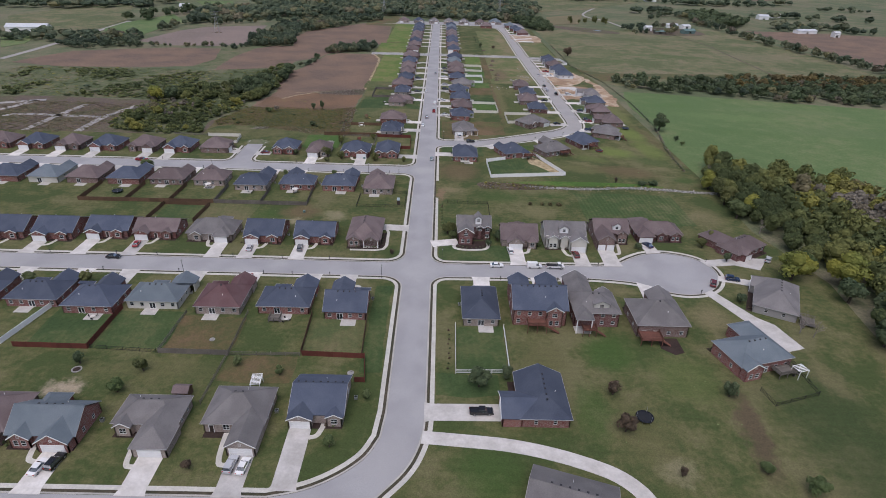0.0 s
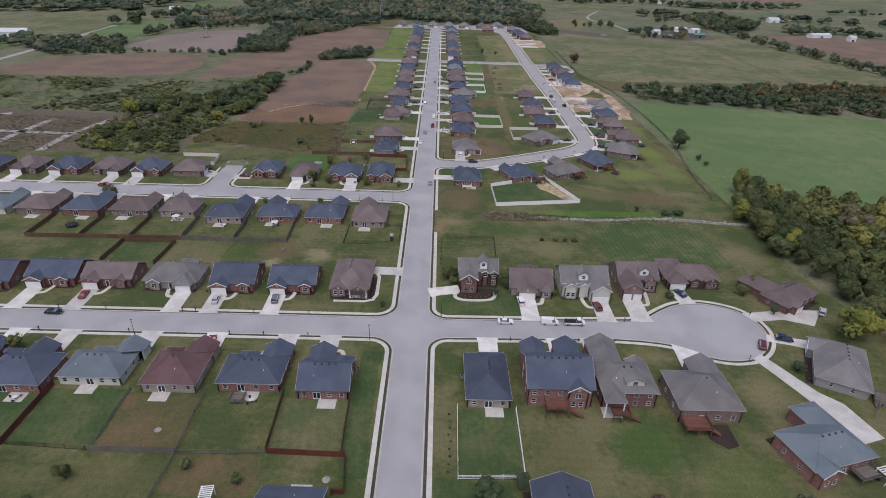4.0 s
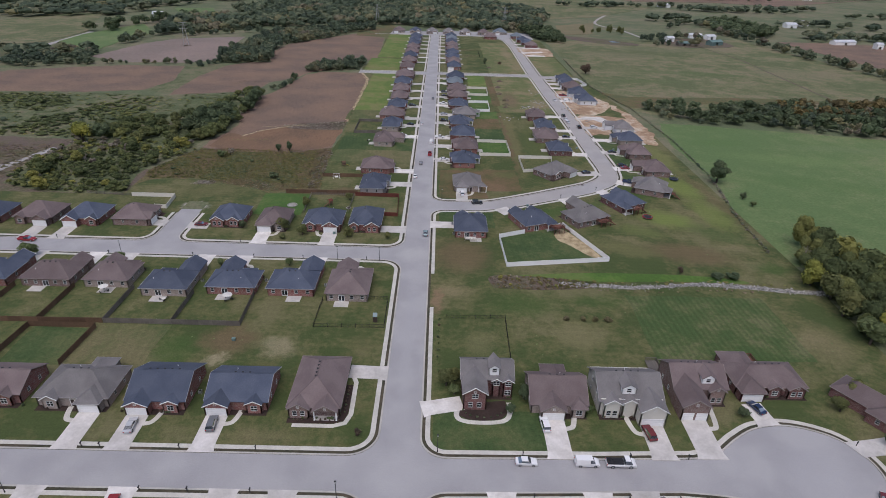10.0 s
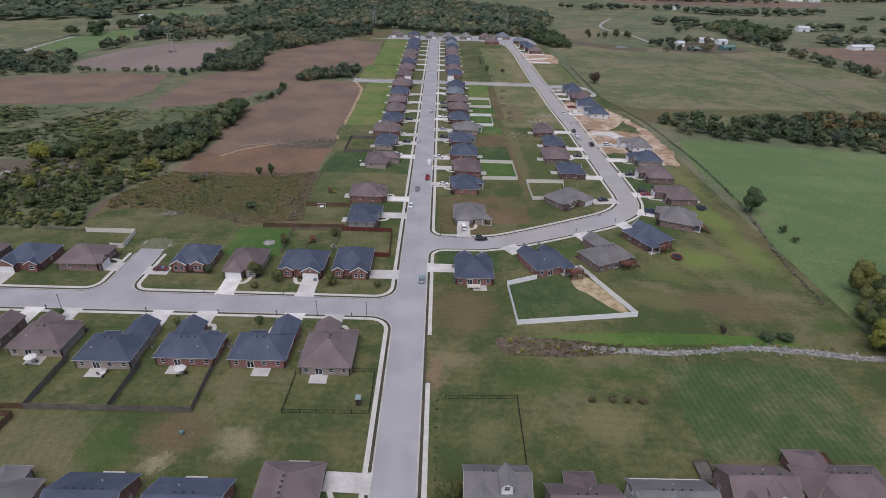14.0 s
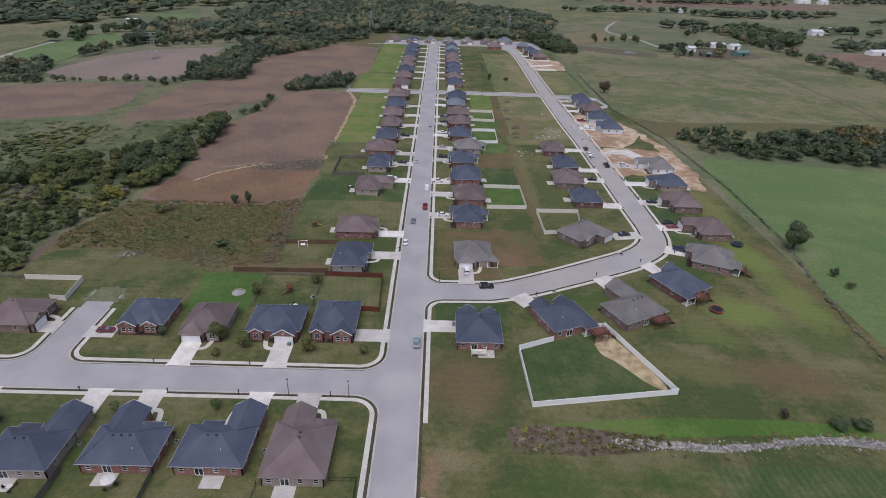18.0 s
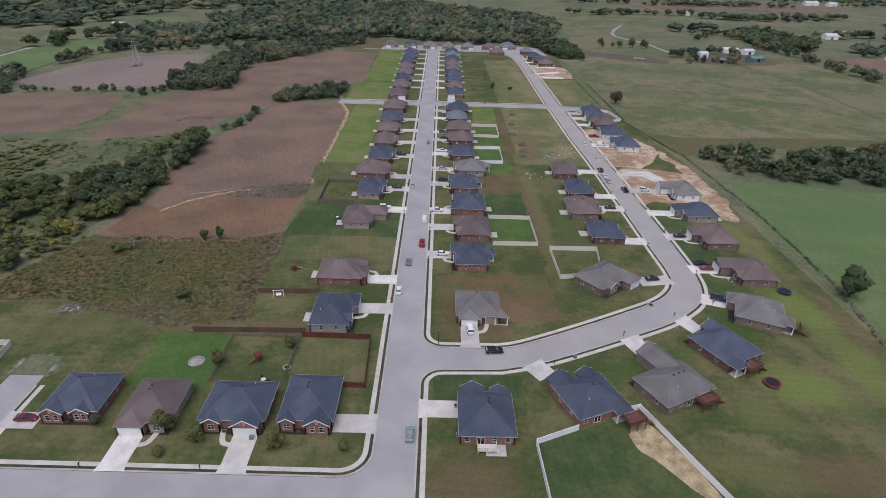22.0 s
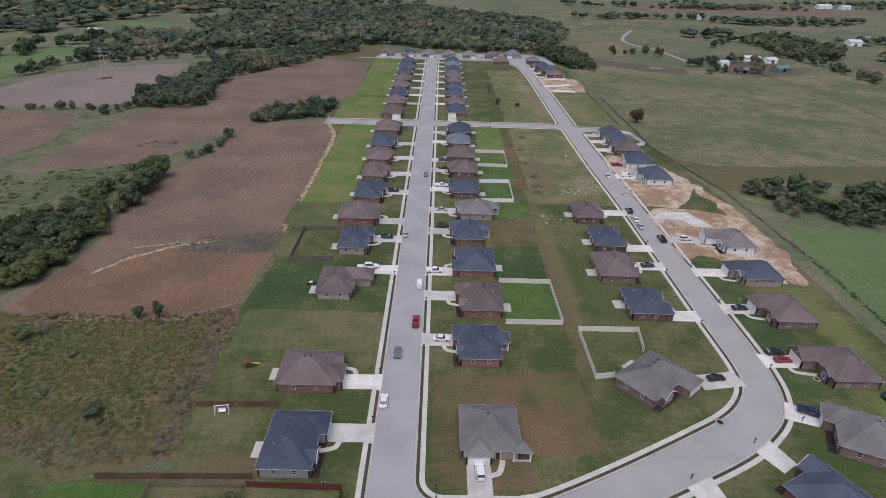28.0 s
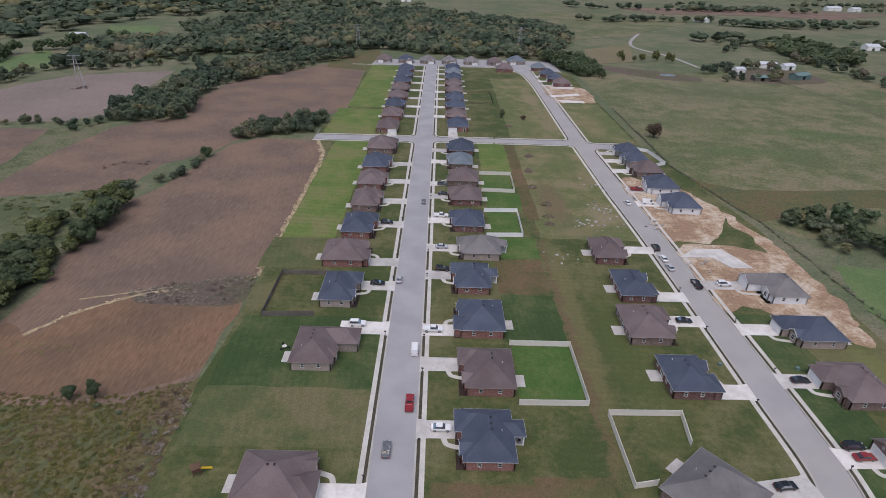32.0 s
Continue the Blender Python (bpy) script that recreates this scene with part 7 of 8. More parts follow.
# tufts and bleached scraps that break up the lawns
TUFTC = [crown_cloud(90 + s, 16, 0.40, (1, 1, 0.8), 5) for s in range(4)]
for poly, step, keep, key, label in (
        ([(8, 70), (30, 82), (112, 96), (130, 92), (128, 62), (60, 58), (30, 60)], 3.4, 0.5, "green", "tufts of coarse grass in a lawn"),
        ([(8, 106), (30, 108), (110, 109), (132, 126), (134, 196), (110, 150), (72, 116), (33, 110), (31, 132), (9, 132)], 3.4, 0.5, "green", "tufts of coarse grass in a lawn"),
        ([(28, -12), (80, -16), (84, -64), (56, -58), (30, -30)], 3.0, 0.5, "green", "tufts of coarse grass in a lawn"),
        ([(-66, 53), (-27, 55), (-27, 73), (-66, 73)], 3.0, 0.45, "green", "tufts of coarse grass in a lawn"),
        ([(48, 316), (84, 316), (84, 430), (48, 430)], 3.6, 0.5, "weed", "yellow tufts on an empty plot"),
        ([(-124, 166), (-120, 182), (-86, 178), (-50, 172), (-86, 164)], 3.4, 0.5, "weed", "yellow tufts in rough grass"),
        ([(82, -2), (90, 10), (104, -4), (100, -12)], 2.0, 0.6, "weed", "yellow tufts in rough grass"),
        ([(62, 6), (74, 17), (64, 18), (60, 12)], 1.8, 0.5, "weed", "yellow tufts in rough grass")):
    wood("grass_tufts", scatter(poly, step, 0.42, 0.16, 71, keep), TUFTC, LEAF[key], label, "grass")
for poly in ([(11, 93), (20, 94), (19, 98), (12, 98.6)], [(84, 84), (102, 86), (98, 90.5), (84, 89)], [(-53, 56), (-46, 57), (-46, 62), (-52, 62)], [(100, -36), (114, -35), (112, -25), (102, -26)], [(95, -60), (108, -58), (106, -48), (96, -50)], [(57, -63), (65, -62), (64, -57), (58, -57)], [(-33, 31), (-27, 31.4), (-27, 37), (-32, 37)], [(-13, 64), (-7.4, 64), (-7.4, 72), (-13, 71)], [(86, -6), (97, -4), (94, 6), (88, 5)], [(-42, 61), (-30, 63), (-31, 71), (-40, 72)], [(7.8, 86), (13.6, 87), (14, 97), (8, 100)], [(-54, 62), (-49, 64), (-50, 72), (-54, 71)], [(50, 200), (56, 205), (54, 212), (48, 209)], [(74, 152), (84, 157), (86, 146), (78, 143)], [(38, 60.5), (44, 63), (43, 67), (38, 66)], [(100, 86), (112, 90), (110, 94), (98, 92)]):
    wood("straw_scraps", scatter(poly, 1.1, 0.34, 0.07, 72, 0.45), TUFTC, LEAF["straw"], "bleached scraps of straw on bare ground", "straw")

# ---- fences ----
def fence_panel(kind):
    def board(g):
        # boards side by side, stepped in depth and height, on two rails, as one mesh
        n, rows = 9, (0.05, 0.33, 0.36, 0.45, 0.48, 1.38, 1.41, 1.5, 1.53, 1.74)
        cols = []
        for i in range(n):
            cols += [(i / n, i % 2), ((i + 1) / n, i % 2)]
        m = len(rows)
        for u, odd in cols:
            for j, z in enumerate(rows):
                rail = 0.09 if j in (2, 3, 6, 7) else 0.02
                top = 0.06 * odd if j == m - 1 else 0
                g.v += [(u, -0.018 * odd, z + top), (u, rail, z + top)]
        k = 2 * m
        for c in range(len(cols) - 1):
            for j in range(m - 1):
                a_, b_ = c * k + 2 * j, (c + 1) * k + 2 * j
                g.f += [(a_, b_, b_ + 2, a_ + 2), (a_ + 1, a_ + 3, b_ + 3, b_ + 1)]
            e = 2 * (m - 1)
            g.f += [(c * k, c * k + 1, (c + 1) * k + 1, (c + 1) * k), (c * k + e, (c + 1) * k + e, (c + 1) * k + e + 1, c * k + e + 1)]
        g.m = [0] * len(g.f)

    def slots(g, holes, z0, z1, t_):
        plate(g, holes, 0, 1, z0, z1, lambda u, v, t: (u, -t_ / 2 + t_ * t, v))

    def vinyl(g):
        rows = (0.06, 0.22, 0.225, 1.6, 1.605, 1.76)
        half = (0.06, 0.06, 0.028, 0.028, 0.06, 0.06)
        for u in (0, 1):
            for z, h_ in zip(rows, half):
                g.v += [(u, -h_, z), (u, h_, z)]
        for j in range(5):
            g.f += [(2 * j, 12 + 2 * j, 14 + 2 * j, 2 + 2 * j), (2 * j + 1, 2 * j + 3, 15 + 2 * j, 13 + 2 * j)]
        g.f += [(0, 1, 13, 12), (10, 22, 23, 11)]
        g.m = [0] * len(g.f)

    def rail(g):
        slots(g, [(0.02, 0.46, 0.98, 0.7), (0.02, 0.86, 0.98, 1.1)], 0.3, 1.26, 0.05)

    def metal(g):
        slots(g, [((i + 0.06) / 12, 0.18, (i + 0.94) / 12, 1.15) for i in range(12)], 0.12, 1.21, 0.04)

    def white_rail(g):
        slots(g, [(0.02, 0.45, 0.98, 0.75), (0.02, 0.9, 0.98, 1.15)], 0.3, 1.3, 0.05)

    def wire(g):
        slots(g, [(0.004, 0.42, 0.996, 0.8), (0.004, 0.82, 0.996, 1.1)], 0.4, 1.12, 0.02)

    build = {"red": board, "grey": board, "brown": board, "white": vinyl, "cream": vinyl, "rail": rail, "black": metal, "white_rail": white_rail, "wire": wire}[kind]
    return shared(("panel", kind), build, [FENCE.get(kind, FENCE["white"] if kind == "white_rail" else FENCE["grey"])])


def post_mesh(kind):
    h = {"white": 1.85, "cream": 1.85, "rail": 1.35, "black": 1.4, "white_rail": 1.35, "wire": 1.3}.get(kind, 1.85)

    def build(g):
        g.box(0, 0, -0.2, 0.12, 0.12, h + 0.2)
        g.slab([(-0.08, -0.08, h), (0.08, -0.08, h), (0.08, 0.08, h), (-0.08, 0.08, h)], (0, 0, 0.05))

    return shared(("post", kind), build, [FENCE.get(kind, FENCE["white"] if kind == "white_rail" else FENCE["grey"])])


FENCE_WORDS = {"red": "red-stained board fence", "grey": "weathered grey board fence", "brown": "brown timber board fence", "white": "white vinyl privacy fence", "cream": "cream vinyl privacy fence", "rail": "weathered grey timber rail fence", "black": "black metal railing fence", "white_rail": "white vinyl rail fence", "wire": "wooden posts with field wire"}


def fence(kind, *pts, step=4.2):
    ob = thing("fence", FENCE_WORDS[kind] + (" along a meadow" if kind == "wire" else " round a back garden"), "fence", pose(pts[0][0], pts[0][1], 0.13))
    o = Vector(pts[0])
    for a, b in zip(pts, pts[1:]):
        a, b = Vector(a) - o, Vector(b) - o
        n = max(1, int(round((b - a).length / step)))
        turn = math.atan2(b.y - a.y, b.x - a.x)
        for i in range(n):
            p = a.lerp(b, i / n)
            q = fit(part("panel", fence_panel(kind), None, ob), p.x, p.y, 0, turn)
            q.scale = ((b - a).length / n, 1, 1)
            fit(part("post", post_mesh(kind), None, ob), p.x, p.y, 0, turn)
    e = Vector(pts[-1]) - o
    fit(part("post", post_mesh(kind), None, ob), e.x, e.y, 0)


fence("red", (-28.2, -24), (-11.3, -24.6), (-10.2, -34), (-12.7, -34))
fence("brown", (-28.6, -23.6), (-29.2, -5.2))
fence("brown", (-12.2, -24.2), (-12.8, -5.6))
fence("grey", (-66.6, -24.3), (-47.9, -24.5))
fence("rail", (-47.9, -24.5), (-28.8, -24.2))
fence("rail", (-66.8, -24), (-66.3, -5.6))
fence("rail", (-47.9, -24.1), (-48.3, -5.0))
fence("rail", (-48, -24.9), (-48.4, -43))
fence("black", (-85.4, -22.9), (-67.2, -24.1))
fence("red", (-106, -23), (-86, -23.2), (-85.9, -4))
fence("white", (-124, -22.2), (-110, -22), (-106.6, -3))
fence("white_rail", (13.4, -9), (13.1, -29.8), (27.3, -29.3), (27.5, -9.5))
fence("black", (91.5, -33.8), (92.6, -39.4), (105.8, -35.1), (105.8, -21.1))
fence("black", (-26.4, 87.6), (-26.6, 74), (-6.4, 74.3), (-6.5, 89), (-12, 89))
fence("grey", (-86, 92), (-86, 73.6), (-66.8, 73.6), (-47.4, 73.6), (-48, 90.6))
fence("grey", (-66.8, 73.9), (-66.7, 90))
fence("brown", (-142, 73), (-104.4, 73.4), (-86.3, 73.6))
fence("brown", (-104.6, 73.8), (-104.4, 92))
fence("brown", (-122.8, 73.4), (-122.8, 92))
fence("brown", (-141.6, 73.2), (-141.8, 92))
fence("brown", (-106, 56), (-105.4, 71.2), (-86.8, 71.2), (-87.6, 55))
fence("rail", (-45.8, 151.2), (-46.4, 169.6), (-27.9, 169.7), (-28.1, 152))
fence("red", (-27.4, 169.9), (-8.7, 169.6), (-7.9, 149.9), (-13.2, 150.2))
fence("brown", (-57.7, 171.2), (-26.8, 171.8))
fence("brown", (-45.7, 191.8), (-26.8, 192.2))
fence("cream", (-120.4, 163.3), (-102.4, 163.4), (-101.2, 151.8), (-106, 152.2))
fence("rail", (-140, 165), (-120.8, 163.4))
fence("white", (42.0, 137.6), (31.8, 133.1), (32.6, 111.4), (69.4, 117.0), (58.1, 144.6), (55.8, 144.0))
fence("grey", (-25.6, 285.6), (-40.5, 285.5), (-40.5, 261.4), (-25.8, 262.2))
fence("cream", (29.4, 250.6), (45.7, 250.5), (45.9, 227.8), (29.4, 227.6))
fence("cream", (65.6, 216), (66.8, 225.2), (49.7, 224.9), (49.9, 204.5), (54.8, 205.4))
fence("white", (28, 339), (41.5, 339.6), (41.3, 316.9), (27.6, 316.3))
fence("cream", (28.4, 382.4), (43.2, 382.5), (43, 360.6), (28.4, 361.2))
fence("black", (11.5, 79.8), (29, 80.4), (28.6, 53.4))
fence("white", (115.8, 427.4), (121.6, 424), (124.6, 404), (117, 400))
fence("black", (27, 556), (46, 556), (46, 522), (27, 522))
fence("wire", (128, 520), (127, 400), (140, 334), (144, 262), (142, 206), (134, 160), (131, 126), step=7)


# ---- vehicles ----
def wheel_meshes(r, w):
    def tyre(g):
        n = 14
        ring = ((r * 0.62, w / 2), (r, w / 2 - 0.03), (r, -w / 2 + 0.03), (r * 0.62, -w / 2))
        for i in range(n):
            for rr_, ww in ring:
                t = 2 * math.pi * i / n
                g.v.append((rr_ * math.cos(t), ww, rr_ * math.sin(t)))
        for i in range(n):
            for j in range(4):
                k, l = 4 * i, 4 * ((i + 1) % n)
                g.f.append((k + j, k + (j + 1) % 4, l + (j + 1) % 4, l + j))
                g.m.append(0)

    def rim(g):
        g.tube((0, -w / 2 + 0.02, 0), (0, w / 2 - 0.02, 0), r * 0.62, r * 0.62, 12)

    return shared(("tyre", r, w), tyre, [RUBBER]), shared(("rim", r, w), rim, [STEEL])


BODY = {
    # side outline from the tail to the nose: (x, z); then cabin glass outline
    "sedan": (4.7, 1.8, [(-2.35, 0.35), (-2.35, 0.75), (-2.2, 0.95), (-1.45, 1.0), (0.75, 0.98), (1.9, 0.82), (2.3, 0.62), (2.35, 0.32)], [(-1.75, 0.98), (-1.05, 1.42), (0.25, 1.42), (0.95, 0.97)], 0.32),
    "suv": (4.8, 1.9, [(-2.4, 0.4), (-2.4, 0.95), (-2.3, 1.08), (0.85, 1.08), (2.05, 0.98), (2.38, 0.75), (2.4, 0.38)], [(-2.25, 1.07), (-2.0, 1.72), (0.15, 1.72), (0.95, 1.07)], 0.37),
    "van": (5.3, 1.95, [(-2.65, 0.38), (-2.65, 1.15), (1.35, 1.15), (2.2, 0.98), (2.6, 0.72), (2.65, 0.36)], [(-2.6, 1.14), (-2.5, 2.05), (0.95, 2.05), (1.6, 1.14)], 0.36),
    "pickup": (5.8, 1.95, [(-2.9, 0.45), (-2.9, 1.05), (0.9, 1.08), (2.6, 1.0), (2.88, 0.75), (2.9, 0.42)], [(-0.75, 1.06), (-0.6, 1.75), (0.75, 1.75), (1.35, 1.06)], 0.40),
    "truck": (6.4, 2.1, [(-3.2, 0.6), (-3.2, 1.0), (0.6, 1.0), (0.65, 1.25), (2.7, 1.12), (3.15, 0.85), (3.2, 0.5)], [(0.55, 1.2), (0.7, 2.05), (1.7, 2.05), (2.3, 1.15)], 0.45),
}
CAR_WORDS = {"sedan": "sedan", "suv": "sport utility car", "van": "panel van", "pickup": "pickup truck", "truck": "flatbed work truck"}
CARS = {}


def car(x, y, turn, kind, colour, where="parked on a concrete driveway"):
    label = f"{'dark red' if colour == 'wine' else colour} {CAR_WORDS[kind]} {where}"
    if (kind, colour) in CARS:
        ob = copy_thing(CARS[kind, colour], pose(x, y, 0.19 if "drive" in where else 0.035, 0, 0, turn))
        return tagged(ob, label)
    L, w, side, cab, r = BODY[kind]
    ob = thing("car" if kind in ("sedan", "suv") else kind if kind != "truck" else "truck", label, "car" if kind in ("sedan", "suv") else "truck" if kind != "van" else "van", pose(x, y, 0.19 if "drive" in where else 0.035, 0, 0, turn))
    CARS[kind, colour] = ob

    def loft(outline, w0, w1, zlow, zhigh):
        g = Geo()
        n = len(outline)
        half = lambda z: (w0 + (w1 - w0) * max(0.0, min(1.0, (z - zlow) / (zhigh - zlow)))) / 2
        for s in (-1, 1):
            for px, pz in outline:
                g.v.append((px, s * half(pz), pz))
        g.f += [tuple(range(n)), tuple(range(2 * n - 1, n - 1, -1))]
        for i in range(n):
            j = (i + 1) % n
            g.f.append((j, i, n + i, n + j))
        g.m += [0] * (n + 2)
        return g

    paint = PAINT[colour]
    zc = max(z for _, z in side)
    part("body", loft(side, w - 0.08, w, 0.3, 0.8), paint, ob)
    top = max(z for _, z in cab)
    part("cabin_glass", loft(cab, w - 0.12, w - 0.5, zc, top), PANE, ob, "dark tinted car windows")
    roof_pts = [p for p in cab if p[1] == top]
    x0, x1 = roof_pts[0][0], roof_pts[-1][0]
    g = Geo().prism([(x0 - 0.05, -w / 2 + 0.24), (x1 + 0.05, -w / 2 + 0.24), (x1 + 0.05, w / 2 - 0.24), (x0 - 0.05, w / 2 - 0.24)], top - 0.04, top + 0.05)
    part("roof", g, paint, ob)
    if kind == "van":
        part("cargo_box", loft([(-2.62, 1.1), (-2.54, 2.08), (0.5, 2.08), (0.5, 1.1)], w - 0.08, w - 0.4, 1.1, 2.0), paint, ob)
    if kind in ("pickup", "truck"):
        bx0, bx1 = (-2.8, -0.85) if kind == "pickup" else (-3.1, 0.45)
        g = Geo().box((bx0 + bx1) / 2, 0, zc - 0.06, bx1 - bx0, w - 0.3, 0.03 if kind == "pickup" else 0.12)
        part("load_bed", g, DARK, ob, "dark load bed")
        if kind == "pickup":
            g = Geo()
            plate(g, [(bx0 + 0.1, -w / 2 + 0.16, bx1, w / 2 - 0.16)], bx0 - 0.06, bx1 + 0.08, -w / 2 + 0.02, w / 2 - 0.02, lambda u, v, t: (u, v, zc - 0.02 + 0.2 * (1 - t)))
            part("bed_side", g, paint, ob)
    ty, ri = wheel_meshes(r, 0.24)
    for px in (-L * 0.30, L * 0.31):
        for s in (-1, 1):
            o = part("wheel", ty, None, ob)
            o.location = (px, s * (w / 2 - 0.10), r)
            part("rim", ri, None, o)
    nose, tail = side[-2], side[1]
    for s in (-1, 1):
        part("headlight", Geo().box(nose[0] - 0.02, s * (w / 2 - 0.32), nose[1] - 0.05, 0.12, 0.4, 0.16), LAMPGLASS, ob)
        part("tail_light", Geo().box(tail[0], s * (w / 2 - 0.2), tail[1] - 0.12, 0.08, 0.26, 0.2), REDLENS, ob)
    return ob


KERBSIDE = "parked at the kerb"
for x, y, t, k, c, wh in (
        (28.5, 26.7, 0, "sedan", "white", KERBSIDE), (41.6, 26.8, 0, "van", "white", KERBSIDE), (48.9, 26.8, 0, "truck", "white", KERBSIDE), (100.9, 18.3, 65, "suv", "wine", KERBSIDE), (108.6, 21.2, -14, "suv", "blue", ""), (34.2, 37.6, 94, "suv", "white", ""), (57.8, 35.6, 97, "suv", "wine", ""), (86.9, 44.6, 112, "sedan", "blue", ""), (128.2, 35.6, 55, "suv", "silver", ""),
        (-100.2, 35.6, 98, "sedan", "red", ""), (-59.6, 34.6, 96, "sedan", "silver", ""), (-41.8, 35.6, 96, "suv", "grey", ""), (-53.6, 13.6, 95, "pickup", "red", ""), (-74.6, -62.6, 82, "sedan", "white", ""), (-72.0, -61.2, 82, "suv", "black", ""), (-35.2, -61.0, 84, "suv", "silver", ""), (-32.5, -61.3, 84, "sedan", "white", ""), (-103.8, 26.2, 0, "sedan", "black", KERBSIDE), (-138.0, 121.8, 0, "pickup", "red", KERBSIDE),
        (19.0, -44.0, 2, "pickup", "black", ""), (-81.8, 137.2, 2, "sedan", "wine", ""), (3.9, 135.0, 90, "sedan", "teal", KERBSIDE), (-2.6, 194.6, 90, "sedan", "white", KERBSIDE), (3.6, 227.1, 90, "pickup", "red", KERBSIDE), (3.9, 247.4, 90, "van", "white", KERBSIDE), (-2.6, 283.4, 90, "sedan", "silver", KERBSIDE), (3.3, 347.2, 90, "sedan", "grey", KERBSIDE), (25.1, 165.2, 6, "suv", "black", KERBSIDE), (18.9, 174.6, 95, "suv", "white", ""),
        (80.8, 205.4, 8, "sedan", "black", ""), (102.0, 238.2, 0, "sedan", "black", ""), (101.6, 216.4, 3, "suv", "black", ""), (102.2, 213.4, 4, "sedan", "red", ""), (98.4, 193.8, -25, "pickup", "blue", ""), (-12.6, 258.2, 0, "suv", "white", ""), (-9.2, 280.4, 0, "sedan", "black", ""), (8.6, 256.3, 0, "pickup", "white", ""), (11.0, 219.3, 0, "sedan", "white", ""), (11.2, 290.4, 0, "suv", "black", ""), (88.9, 310.3, 92, "suv", "black", KERBSIDE), (88.9, 302.0, 92, "sedan", "white", KERBSIDE), (89.0, 295.6, 92, "sedan", "silver", KERBSIDE), (93.8, 284.7, 92, "pickup", "black", KERBSIDE), (103.0, 285.2, 3, "suv", "white", ""), (81.8, 263.6, 0, "sedan", "black", ""), (10.6, 333.2, 0, "pickup", "white", ""), (11.6, 356.0, 0, "sedan", "black", ""), (11.2, 367.6, 0, "suv", "grey", ""), (-10.2, 325.4, 0, "suv", "black", ""), (11.0, 306.4, 0, "sedan", "silver", ""), (99.4, 352.2, 0, "van", "white", ""), (99.0, 367.2, 0, "pickup", "red", ""), (90.4, 352, 93, "sedan", "white", KERBSIDE), (-0.6, 213.0, 90, "sedan", "grey", "on the street")):
    car(x, y, t, k, c, wh or "parked on a concrete driveway")
load = Geo()
rng = random.Random(9)
for k in range(26):
    a = Vector((47.2 + rng.uniform(-1.4, 1.2), 26.8 + rng.uniform(-0.7, 0.7), 1.1))
    load.tube(a, a + Vector((rng.uniform(-0.7, 0.7), rng.uniform(-0.4, 0.4), rng.uniform(0.2, 0.9))), 0.05, 0.02, 5)
piece("brush_load", load, BARK, "brown heap of cut branches on a truck bed", "branches", kind="stuff")


# ---- street furniture and garden things ----
def mailbox(x, y, turn):
    key = ("mailbox",)
    if key in SHARED:
        return copy_thing(SHARED[key], pose(x, y, 0.14, 0, 0, turn))
    ob = thing("mailbox", "dark kerbside mailbox on a post", "mailbox", pose(x, y, 0.14, 0, 0, turn), "mailboxes along the streets")
    part("post", Geo().box(0, 0, -0.1, 0.14, 0.14, 1.15), DARK, ob)
    g = Geo().slab([(-0.25, -0.11, 1.05), (-0.25, 0.11, 1.05), (-0.25, 0.11, 1.24), (-0.25, 0.06, 1.32), (-0.25, -0.06, 1.32), (-0.25, -0.11, 1.24)], (0.55, 0, 0))
    part("box", g, DARK, ob)
    SHARED[key] = ob
    return ob


for x in (-127, -104, -90, -67.5, -63.6, -46.5, -30):
    mailbox(x, 28.8, 90)
for x in (-103, -78, -50, -40.5, -28, 29, 48.2, 58.5):
    mailbox(x, 17.9, -90)
for x in (28, 51.5, 64.4):
    mailbox(x, 28.7, 90)
for x in (-105, -76, -55, -38, -16):
    mailbox(x, 113.7, -90)
for x in (-129, -63, -38.5):
    mailbox(x, 124.4, 90)
for y in (188.6, 205.4, 254, 283.4, 298.6, 329, 352, 375, 398):
    mailbox(-4.5, y, 180)
for y in (136, 215.4, 238.8, 253, 286, 303, 329.4, 352, 371):
    mailbox(6.2, y, 0)
for y in (230, 260, 281, 306):
    mailbox(87.0, y, 0)
for y in (210.4, 242, 264.4):
    mailbox(97.4, y, 180)
for x, y in ((40.5, 160.8), (62.6, 174.2), (80.6, 184.4), (95.2, 191.4), (104.6, 33.6), (94.4, 12.2)):
    mailbox(x, y, 30)


def street_lamp(x, y, turn):
    ob = thing("street_lamp", "slim dark street lamp at the kerb", "street lamp", pose(x, y, 0.14, 0, 0, turn), "street lamps")
    part("pole", Geo().tube((0, 0, -0.2), (0, 0, 4.6), 0.08, 0.055, 8), DARK, ob)
    part("base", Geo().tube((0, 0, -0.1), (0, 0, 0.4), 0.16, 0.12, 8), DARK, ob)
    lantern = part("lantern", Geo().tube((0, 0, 4.6), (0, 0, 5.0), 0.12, 0.22, 8), LAMPGLASS, ob)
    part("cap", Geo().tube((0, 0, 5.0), (0, 0, 5.2), 0.26, 0.05, 8), DARK, lantern)


for x, y in ((-26.0, 113.6), (-100.5, 113.6), (-10.6, 16.9), (-76, 16.9), (10, 168.4), (-11.5, 113.4), (9.4, 29.4)):
    street_lamp(x, y, 0)


